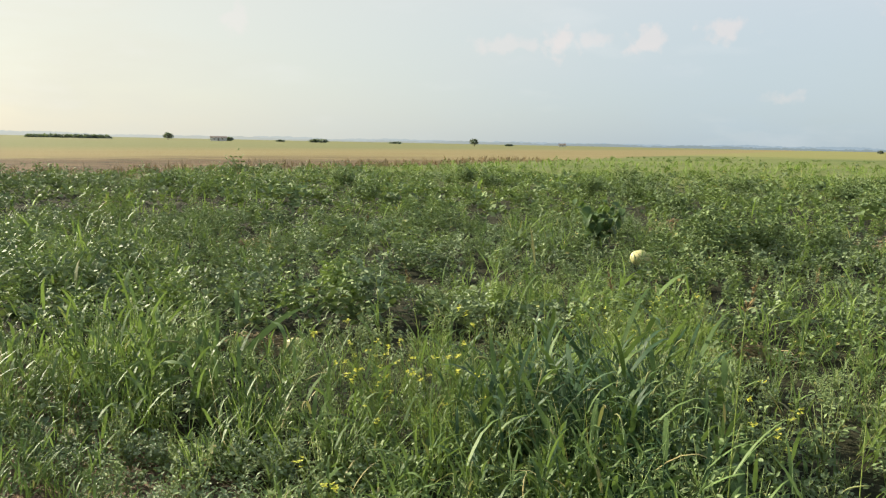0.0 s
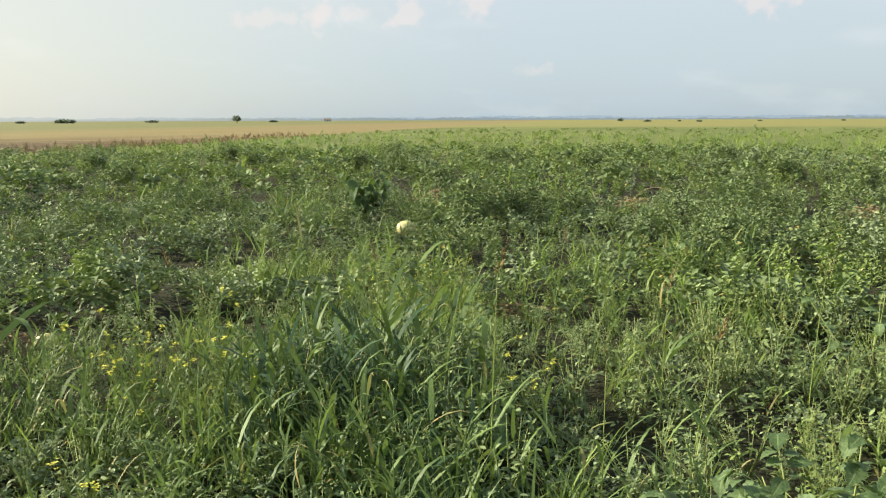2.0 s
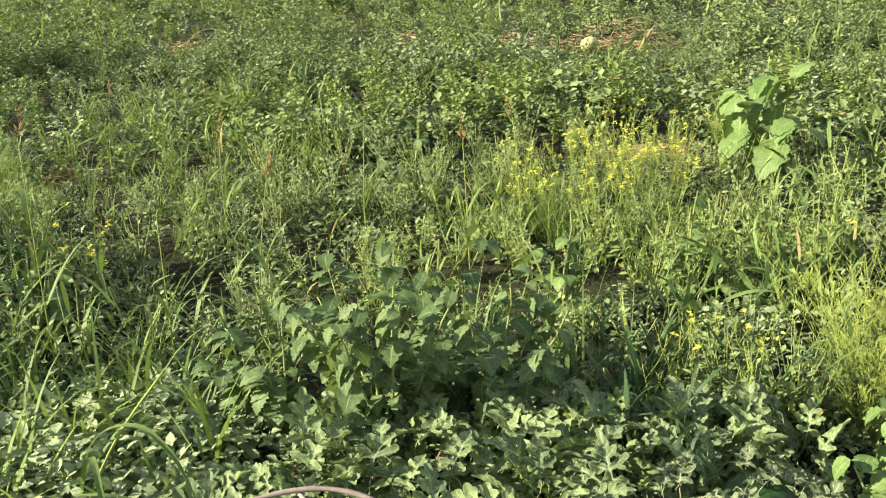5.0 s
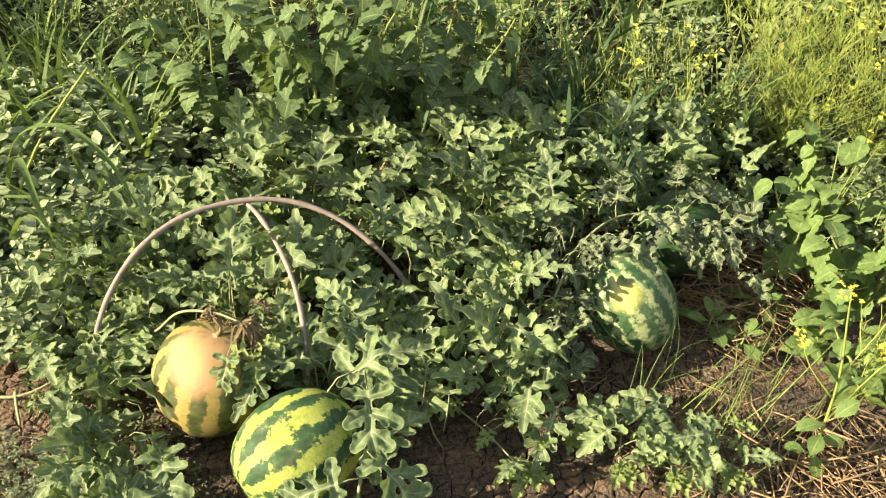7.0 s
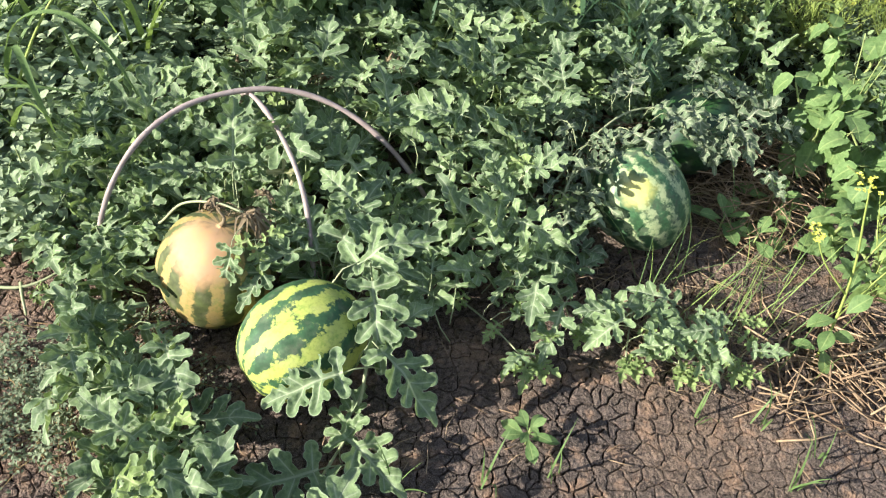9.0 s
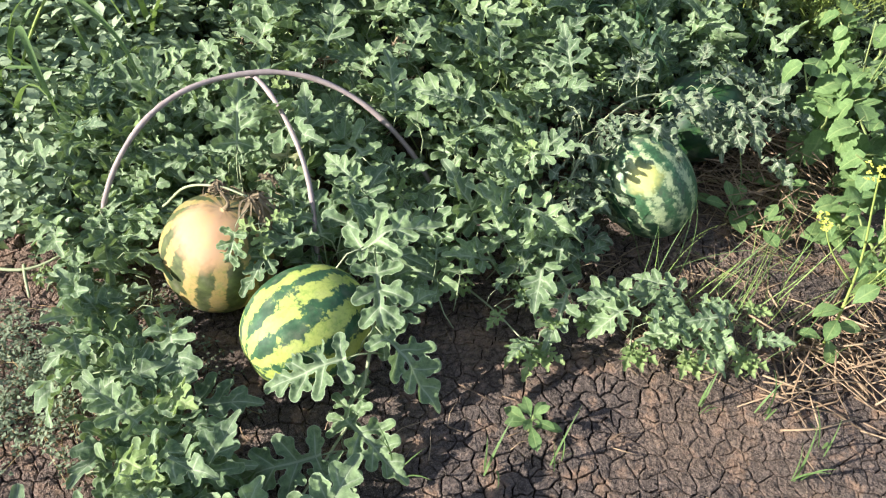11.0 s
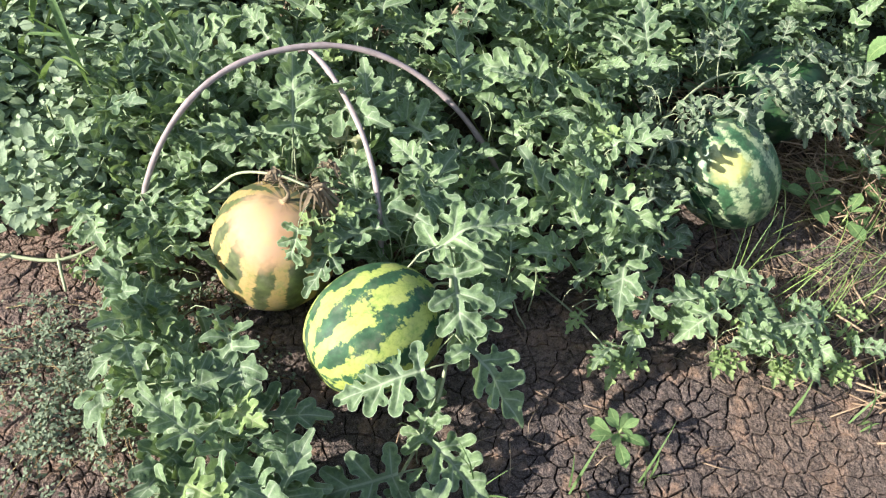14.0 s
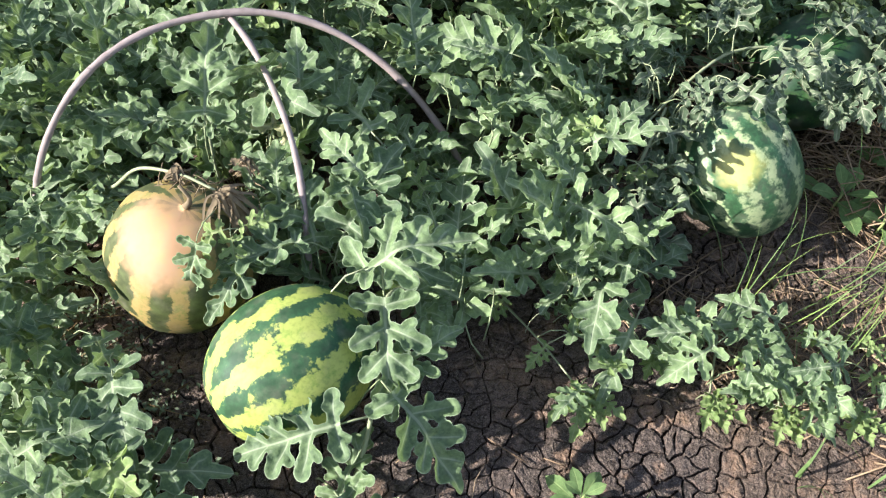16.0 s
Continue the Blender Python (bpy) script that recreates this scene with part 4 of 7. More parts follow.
def build_field():
    rg = np.random.default_rng(11)
    green, grey, light = Shape(), Shape(), Shape()
    grass, pale, cover, dead, deep = Shape(), Shape(), Shape(), Shape(), Shape()
    # near stand, finer towards the path
    for r0, r1, n, k in ((2.2, 4.0, 3, 80), (4.0, 6.5, 2, 90)):
        tall = [leafy_weed(100 + i, 0.44, k, 0.048, 0.021, 7, n=n, spread=0.42) for i in range(4)]
        bush = [leafy_weed(110 + i, 0.32, k, 0.044, 0.030, 8, n=n, spread=0.9) for i in range(4)]
        x, y = field_points(r0, r1, 23, rg)
        g = grass_share(x, y) + rg.normal(0, 0.10, len(x))
        h = vnoise(x, y, 0.8, 41) + rg.normal(0, 0.12, len(x))
        thin = (g < 0.74) | (rg.uniform(0, 1, len(x)) < 0.6)
        a, b, c = thin & (h > 0.54), thin & (h <= 0.54) & (h > 0.36), thin & (h <= 0.36)
        sow(green, tall, x[a], y[a], rg, (0.55, 1.2))
        sow(grey, bush, x[b], y[b], rg, (0.55, 1.2))
        sow(light, tall, x[c], y[c], rg, (0.55, 1.1))
    low = [leafy_weed(120 + i, 0.13, 26, 0.047, 0.026, 4, n=2, spread=1.5, stems=False) for i in range(4)]
    tuft = [culm_grass(130 + i, 4, 0.46, 0.015, seeds=i == 1) for i in range(5)] + [culm_grass(136 + i, 3, 0.54, 0.021, seeds=i, seg=5) for i in range(2)] + [grass_tuft(135, 12, 0.42, 0.012, seg=5, bend=2.5)]
    fine = [grass_tuft(140 + i, 26, 0.42, 0.006, seeds=i == 1, bend=1.3) for i in range(3)]
    x, y = field_points(2.2, 6.5, 30, rg)
    sow(cover, low, x, y, rg, (0.7, 1.6))
    x, y = field_points(2.2, 6.5, 17, rg)
    g = grass_share(x, y) + rg.normal(0, 0.17, len(x))
    a = (g > 0.42) & (rg.uniform(0, 1, len(x)) < 0.62)
    sow(grass, tuft, x[a], y[a], rg, (0.6, 1.25), 0.3)
    a = (g <= 0.42) & (rg.uniform(0, 1, len(x)) < 0.22)
    sow(pale, tuft, x[a], y[a], rg, (0.6, 1.15), 0.3)
    a = g > 0.88
    sow(pale, fine, x[a], y[a], rg, (0.7, 1.3), 0.25)
    # thick stands of bright fine grass
    for cx, cy, rad, k in ((-2.90, 4.85, 0.28, 80), (-3.45, 4.5, 0.2, 18), (-3.3, 5.7, 0.3, 24), (-9.6, 4.0, 0.7, 60), (-5.6, 2.7, 0.45, 22), (0.75, 4.6, 0.5, 40), (-5.0, 6.6, 0.5, 40)):
        x, y = rg.normal(cx, rad, k), rg.normal(cy, rad, k)
        sow(pale, fine, x, y, rg, (0.8, 1.3), 0.3)
    # tall dark grass in the hollow beside the track
    for cx, cy, rad, k in ((-3.35, 3.60, 0.16, 22), (-2.35, 2.75, 0.42, 12), (-1.75, 2.95, 0.30, 10), (-3.4, 2.5, 0.4, 10), (-3.95, 1.5, 0.35, 16), (-4.5, 1.8, 0.4, 12)):
        x, y = rg.normal(cx, rad, k), rg.normal(cy, rad, k)
        sow(grass, tuft, x, y, rg, (0.8, 1.25), 0.35)
    # deep blue-green grass in the hollows between them, their shade put into its colour
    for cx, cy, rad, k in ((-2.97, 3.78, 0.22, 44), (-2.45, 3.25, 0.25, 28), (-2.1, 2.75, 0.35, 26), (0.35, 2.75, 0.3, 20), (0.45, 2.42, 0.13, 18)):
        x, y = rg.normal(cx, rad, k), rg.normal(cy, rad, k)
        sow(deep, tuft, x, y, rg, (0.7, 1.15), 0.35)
    # weeds at the foot of the slope to the track
    for cx, cy, rad, k in ((-3.75, 1.55, 0.35, 44), (-3.2, 1.9, 0.35, 24), (-4.3, 1.1, 0.45, 30)):
        x, y = rg.normal(cx, rad, k), rg.normal(cy, rad, k)
        sow(grey, bush, x, y, rg, (0.5, 1.0))
        sow(cover, low, x, y, rg, (0.8, 1.6))
    x, y = rg.uniform(-2.7, -1.25, 90), rg.uniform(1.7, 2.75, 90)
    sow(green, bush, x[:50], y[:50], rg, (0.5, 1.0))
    sow(grass, tuft, x[50:], y[50:], rg, (0.6, 1.0), 0.3)
    # middle distance
    tall = [leafy_weed(200 + i, 0.56, 100, 0.062, 0.036, 7, n=1, stems=False, spread=0.40, fold=0.4) for i in range(4)]
    bush = [leafy_weed(210 + i, 0.42, 100, 0.060, 0.042, 8, n=1, spread=0.85, stems=False, fold=0.4) for i in range(4)]
    low = [leafy_weed(215 + i, 0.24, 44, 0.074, 0.050, 5, n=1, spread=1.4, stems=False) for i in range(3)]
    tuft = [culm_grass(220 + i, 3, 0.50, 0.017, seg=3) for i in range(4)] + [grass_tuft(226, 14, 0.5, 0.011, seg=3, seeds=1)]
    x, y = field_points(6.5, 16, 10.5, rg)
    g = grass_share(x, y) + rg.normal(0, 0.10, len(x))
    h = vnoise(x, y, 0.5, 43) + rg.normal(0, 0.12, len(x))
    thin = (g < 0.80) | (rg.uniform(0, 1, len(x)) < 0.6)
    a, b, c = thin & (h > 0.52), thin & (h <= 0.52) & (h > 0.32), thin & (h <= 0.32)
    sow(green, tall, x[a], y[a], rg, (0.6, 1.3))
    sow(grey, bush, x[b], y[b], rg, (0.6, 1.3))
    sow(light, tall, x[c], y[c], rg, (0.5, 1.05))
    x, y = field_points(6.5, 16, 7.5, rg)
    sow(cover, low, x, y, rg, (0.9, 1.5))
    low = [leafy_weed(315 + i, 0.28, 34, 0.125, 0.088, 5, n=1, spread=1.5, stems=False) for i in range(3)]
    x, y = field_points(16, 40, 1.7, rg)
    sow(cover, low, x, y, rg, (0.9, 1.5))
    x, y = field_points(6.5, 16, 7, rg)
    g = grass_share(x, y) + rg.normal(0, 0.12, len(x))
    a = (g > 0.55) & (g < 0.74)
    sow(grass, tuft, x[a], y[a], rg, (0.7, 1.2), 0.3)
    a = g >= 0.74
    sow(pale, tuft, x[a], y[a], rg, (0.7, 1.1), 0.3)
    # far stand, thinning out into the light green field
    mid = [leafy_weed(320 + i, 0.56, 80, 0.082, 0.052, 7, n=1, stems=False, spread=0.6, fold=0.4) for i in range(4)]
    tall = [leafy_weed(300 + i, 0.54, 50, 0.115, 0.076, 7, n=1, stems=False, spread=0.8) for i in range(4)]
    wide = [leafy_weed(305 + i, 0.42, 34, 0.19, 0.13, 6, n=1, stems=False, spread=1.6) for i in range(3)]
    tuft = [grass_tuft(310 + i, 9, 0.40, 0.03, seg=2) for i in range(3)]
    for r0, r1, density, tpl in ((16, 26, 2.6, mid), (26, 46, 1.6, tall), (46, 130, 0.13, wide)):
        x, y = field_points(r0, r1, density, rg)
        r = np.hypot(x, y)
        keep = rg.uniform(0, 1, len(x)) < (np.clip(1.5 - r / 70, 0.5, 1) if r0 < 40 else np.clip(1.5 - r / 110, 0.25, 1))
        x, y, r = x[keep], y[keep], r[keep]
        g = vnoise(x, y, 0.22, 51) * 0.6 + vnoise(x, y, 0.06, 52) * 0.4 + rg.normal(0, 0.07, len(x)) + np.clip(r - 24, 0, 30) * 0.011
        a, b, c = g < 0.46, (g >= 0.46) & (g < 0.58), g >= 0.58
        sow(green, tpl, x[a], y[a], rg, (0.65, 1.4))
        sow(grey, tpl, x[b], y[b], rg, (0.6, 1.25))
        sow(light, tpl, x[c], y[c], rg, (0.5, 1.0))
    x, y = field_points(16, 90, 0.40, rg)
    sow(pale, tuft, x, y, rg, (0.6, 1.3))
    # dead grass along the edge of the weeds
    along_y = rg.uniform(-8, 70, 700)
    across = rg.normal(-1.0, 2.0, 700)
    x = -26 - 0.4 * along_y + across * 1.077
    sow(dead, tuft, x, along_y, rg, (0.6, 1.3), 0.5)
    for name, s, mats, label in (
        ("leafy_weeds", green, ["weed_leaf", "stem"], "dense dark green leafy weeds covering the field"),
        ("grey_leafy_weeds", grey, ["weed_leaf_grey", "stem"], "grey-green bushy weeds covering the field"),
        ("pale_weeds", light, ["weed_leaf_light", "stem"], "yellow-green low weeds in the far field"),
        ("field_grass", grass, ["grass", "seed_green"], "long green arching grass among the weeds"),
        ("pale_grass", pale, ["grass_light", "seed_green"], "bright yellow-green fine grass in tufts"),
        ("dark_grass", deep, ["grass_shaded", "seed_green"], "deep blue-green arching grass, a hollow's shade put into its colour"),
        ("dead_grass", dead, ["straw_far", "straw_far"], "straw-coloured dead grass along the edge of the field"),
        ("ground_cover", cover, ["weed_leaf", "stem"], "low small-leaved weeds covering the soil"),
    ):
        tagged(new(name, s.mesh(name, mats)), label=label, category="weeds" if "grass" not in name else "grass", kind="stuff")


build_field()


# ---------------------------------------------------------------- melons
def rind_shape(radius, length, flat=0.03, seed=0):
    """An oblong melon along x, with slightly dented poles and shallow ribs."""
    nu, nv = 56, 40
    u, v = np.linspace(0, 2 * np.pi, nu, endpoint=False), np.linspace(0, np.pi, nv + 1)
    uu, vv = np.meshgrid(u, v)
    bulge = 1 + 0.015 * np.cos(uu * 3 + seed) + 0.008 * np.cos(uu * 10)
    x = -np.cos(vv) * length * (1 - flat * np.exp(-((np.sin(vv) / 0.22) ** 2)))
    r = np.sin(vv) ** 0.92 * radius * bulge
    pts = np.stack([x, r * np.sin(uu), r * np.cos(uu)], -1).reshape(-1, 3)
    f = []
    for j in range(nv):
        for i in range(nu):
            a, b, c, d = j * nu + i, j * nu + (i + 1) % nu, (j + 1) * nu + (i + 1) % nu, (j + 1) * nu + i
            f += [(a, c, b), (a, d, c)]
    return Shape().add(pts, f)


def melon_turn(axis, spin):
    return Vector(axis).to_track_quat("X", "Z").to_matrix().to_4x4() @ Matrix.Rotation(spin, 4, "X")


def spot_on(axis, spin, direction):
    """A direction in the place, as the melon's own."""
    return tuple(melon_turn(axis, spin).to_3x3().transposed() @ Vector(direction))


def melon(place, axis, radius, length, material, label, spin=0.0, seed=0, group="watermelons", stem="vine_stem"):
    MAT[material.name] = material
    ob = thing("watermelon", (place[0], place[1], 0), label=label, category="watermelon", group=group)
    m = Matrix.Translation((0, 0, place[2])) @ melon_turn(axis, spin)
    part("rind", rind_shape(radius, length, seed=seed).mesh("rind", [material.name]), ob, m)
    t = np.linspace(0, 1, 5)
    pts = np.stack([length * 0.965 + 0.035 * t, 0.008 * np.sin(t * 4), 0.014 * t**2], -1)
    part("stem", Shape().add(*tube(pts, [0.006, 0.0045, 0.0035, 0.003, 0.003], 6)).mesh("stem", [stem]), ob, m, "dry stalk")
    return ob


melon((-0.190, 1.240, 0.112), (0.80, 0.58, 0.12), 0.114, 0.131,
      rind_material("striped_rind", (0.026, 0.064, 0.024), (0.42, 0.47, 0.095), 10, 0.10, rough=0.55),
      "light yellow-green watermelon with jagged dark green stripes on bare soil", spin=0.5, seed=1)
melon((-0.380, 1.425, 0.120), (0.18, 0.05, 0.98), 0.122, 0.124,
      rind_material("spotted_rind", (0.050, 0.060, 0.018), (0.36, 0.26, 0.085), 12, 0.0, spot_on((0.18, 0.05, 0.98), -1.45, (-0.06, -0.44, 0.90)), (0.44, 0.265, 0.13), 0.60, 0.6, rag=3.2),
      "dull olive watermelon with a large orange ground spot turned up", spin=-1.45, seed=2, stem="melon_leaf_dry")
melon((0.565, 1.660, 0.114), (-0.45, 0.30, 0.62), 0.110, 0.130,
      rind_material("mottled_rind", (0.030, 0.070, 0.028), (0.33, 0.39, 0.19), 13, -0.35, spot_on((-0.45, 0.30, 0.62), 0.2, (-0.42, -0.55, 0.72)), (0.44, 0.43, 0.12), 0.30, 0.38, lace=1.7),
      "dark green watermelon with pale mottled stripes half under leaves", spin=0.2, seed=3)
# rind near black: the shade it lies in is put into its colour
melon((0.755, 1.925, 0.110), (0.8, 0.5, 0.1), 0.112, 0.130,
      rind_material("shaded_rind", (0.012, 0.032, 0.012), (0.03, 0.06, 0.02), 10, 0.0),
      "dark green watermelon behind another one, shade put into its rind colour", seed=4)
pale_rind = rind_material("sunburnt_rind", (0.42, 0.40, 0.13), (0.68, 0.62, 0.30), 10, 0.9, rough=0.45)
for px, py, pz, ax in ((-6.07, 9.75, 0.10, (0.9, 0.3, 0)), (-5.10, 3.68, 0.052, (0.8, 0.6, 0.1)), (1.65, 12.5, 0.13, (0.8, 0.4, 0.1)),
                       (4.94, 14.2, 0.13, (1, 0.1, 0))):
    k = 0.60 if py < 4 else 1.0
    melon((px, py, pz), ax, 0.10 * k, 0.13 * k, pale_rind, "sunburnt pale yellow watermelon lying among weeds", seed=5, group="pale watermelons in the field")


# ---------------------------------------------------------------- cane hoops
def smooth_path(points, k=8):
    """A rounded path through the points."""
    p = np.asarray(points, float)
    q = np.concatenate([[2 * p[0] - p[1]], p, [2 * p[-1] - p[-2]]])
    out = []
    for i in range(1, len(q) - 2):
        for t in np.linspace(0, 1, k, endpoint=False):
            out.append(0.5 * (2 * q[i] + (q[i + 1] - q[i - 1]) * t + (2 * q[i - 1] - 5 * q[i] + 4 * q[i + 1] - q[i + 2]) * t**2 + (3 * q[i] - q[i - 1] - 3 * q[i + 1] + q[i + 2]) * t**3))
    out.append(p[-1])
    return np.array(out)


def cane_hoop():
    """Two canes bent over the vines, the second crossing under the top of the first."""
    ob = thing("cane_hoop", (-0.35, 1.76, 0), label="bent grey-brown cane hoops crossed over the melon vines", category="hoop")
    u = np.linspace(-1, 1, 61)
    u = np.sign(u) * (1 - (1 - np.abs(u)) ** 1.6)
    x = np.where(u < 0, 0.318 * u, 0.45 * u)
    z = 0.327 * np.clip(1 - np.abs(u) ** np.where(u < 0, 3.2, 2.2), 0, 1) ** 0.625
    y = 0.017 - 1.32 * (x - 0.11) ** 2
    pts = np.stack([x, y, z], -1)
    k = np.arange(len(pts))
    knots = 1 + 0.10 * np.sin(k * 0.9) + 0.22 * (k % 13 == 6)
    part("hoop", Shape().add(*tube(pts, 0.0060 * knots, 8)).mesh("hoop", ["cane"]), ob)
    front = smooth_path([(-0.03, 0.19, 0.0), (-0.025, 0.13, 0.17), (-0.005, 0.05, 0.28), (0.025, 0.0, 0.318), (0.075, -0.075, 0.31), (0.125, -0.17, 0.275), (0.155, -0.255, 0.225), (0.168, -0.33, 0.15), (0.17, -0.36, -0.01)], 7)
    k = np.arange(len(front))
    part("cross_hoop", Shape().add(*tube(front, 0.0054 * (1 + 0.08 * np.sin(k * 0.8) + 0.2 * (k % 17 == 9)), 8)).mesh("cross_hoop", ["cane"]), ob)


cane_hoop()

# ---------------------------------------------------------------- watermelon vines
LEAF = [melon_leaf(500 + i, 0.165, wavy=(1.0, 1.5, 0.8, 1.3, 2.0, 1.1)[i], slim=(1.04, 0.95, 1.1, 1.02, 0.98, 1.06)[i], step=0.054).mesh("leaf", ["melon_leaf", "vine_stem"]) for i in range(6)]
FINE = [melon_leaf(540 + i, 0.17, wavy=(1.0, 1.3, 0.8, 1.2, 1.5, 1.1)[i], slim=(1.14, 1.1, 1.18, 1.12, 1.1, 1.14)[i], step=0.030).mesh("leaf", ["melon_leaf", "vine_stem"]) for i in range(6)]
OLD = [melon_leaf(560 + i, 0.15, wavy=(2.2, 1.6, 2.6, 1.9)[i], slim=0.95, step=0.050).mesh("leaf", ["melon_leaf_old", "vine_stem"]) for i in range(4)]
PALE = [melon_leaf(570 + i, 0.13, wavy=2.5, slim=0.8).mesh("leaf", ["melon_leaf_pale", "vine_stem"]) for i in range(2)]
YOUNG = [melon_leaf(520 + i, 0.11, wavy=1.5, slim=1.05).mesh("leaf", ["melon_leaf_young", "vine_stem"]) for i in range(3)]
DRY = [melon_leaf(530 + i, 0.085, wavy=6.0, slim=0.62).mesh("leaf", ["melon_leaf_dry", "melon_leaf_dry"]) for i in range(2)]


def vine(label, runners, leaves, radius=0.0045):
    """A vine: runners over the soil and leaves, each a pose and a mesh."""
    root = Vector(runners[0][0])
    ob = thing("watermelon_vine", (root.x, root.y, 0), label=label, category="vine", group="watermelon vines")
    for r in runners:
        pts = smooth_path(np.array(r) - np.array([root.x, root.y, 0]), 6)
        part("runner", Shape().add(*tube(pts, np.linspace(radius, radius * 0.6, len(pts)), 6)).mesh("runner", ["vine_stem"]), ob)
    back = Matrix.Translation((-root.x, -root.y, 0))
    for m, data in leaves:
        part("leaf", data, ob, back @ m)
    return ob


def along(runner, count, rg, z=(0.05, 0.14), size=(0.6, 1.05), side=0.05, young=0.1, grown=None):
    """Leaves set to both sides of a runner, tips outward and a little up."""
    pts = smooth_path(runner, 10)
    out = []
    for k in range(count):
        i = int(rg.uniform(0, len(pts) - 1))
        d = pts[i + 1] - pts[i]
        q = 1 if k % 2 else -1
        head = math.degrees(math.atan2(d[1], d[0])) + q * rg.uniform(35, 95)
        off = rg.uniform(0.3, 1.0) * side
        p = pts[i] + np.array([math.cos(radians(head)) * off, math.sin(radians(head)) * off, rg.uniform(*z)])
        meshes = YOUNG if rg.uniform() < young else grown or LEAF
        out.append((aim_leaf(p, head, rg.uniform(-22, 25), rg.uniform(-25, 25), rg.uniform(*size)), meshes[rg.integers(len(meshes))]))
    return out


def band(runner, count, rg, wide=0.10, z=(0.03, 0.13), size=(0.5, 0.92), young=0.03):
    """Leaves strewn over a band along a runner, in all directions."""
    pts = smooth_path(runner, 10)
    out = []
    for _ in range(count):
        p = pts[int(rg.uniform(0, len(pts) - 1))] + np.array([np.clip(rg.normal(0, wide), -1.6 * wide, 1.3 * wide), rg.normal(0, 0.04), rg.uniform(*z)])
        meshes = YOUNG if rg.uniform() < young else LEAF
        head = rg.uniform(0, 360) if rg.uniform() < 0.45 else rg.normal(-40, 45)
        out.append((aim_leaf(p, head, rg.uniform(-12, 50), rg.uniform(-40, 40), rg.uniform(*size)), meshes[rg.integers(len(meshes))]))
    return out


def canopy(count, x0, x1, y0, y1, rg, z=(0.07, 0.25), size=(0.62, 1.0), front=None, young=0.08, dry=0.02, up=(-5, 58), skip=()):
    """A closed roof of leaves over a stretch of soil; front(x) is its near edge."""
    out = []
    while len(out) < count:
        x, y = rg.uniform(x0, x1), rg.uniform(y0, y1)
        if front is not None and y < front(x) + rg.normal(0, 0.03):
            continue
        if any(np.hypot(x - sx, y - sy) < sr for sx, sy, sr in skip):
            continue
        edge = 1.0 if front is None else min(1.0, 0.35 + (y - front(x)) / 0.25)
        zz = z[0] + (z[1] - z[0]) * rg.uniform(0, 1) ** 0.7 * edge
        zz = min(zz, under_hoop(x, y))
        kind = rg.uniform()
        meshes = DRY if kind < dry else YOUNG if kind < dry + young else LEAF
        head = rg.uniform(0, 360) if rg.uniform() < 0.4 else rg.normal(115, 50)
        out.append((aim_leaf((x, y, zz), head, rg.uniform(*up), rg.uniform(-45, 45), rg.uniform(*size)), meshes[rg.integers(len(meshes))]))
    return out


def under_hoop(x, y):
    """The height that leaves may reach without hiding the cane hoop from the path."""
    hx = x + 0.35
    u = min(1.0, abs(hx) / (0.318 if hx < 0 else 0.45))
    d = 1.777 - 1.32 * (hx - 0.11) ** 2 - y
    if d < -0.02 or u >= 0.99 or d > 0.35:
        return 1.0
    return max(0.02, 0.327 * (1 - u ** (3.2 if hx < 0 else 2.2)) ** 0.625 + 0.73 * d - 0.11)


MELON_SPOTS = [(-0.190, 1.215, 0.165), (-0.385, 1.405, 0.165), (0.54, 1.60, 0.24)]


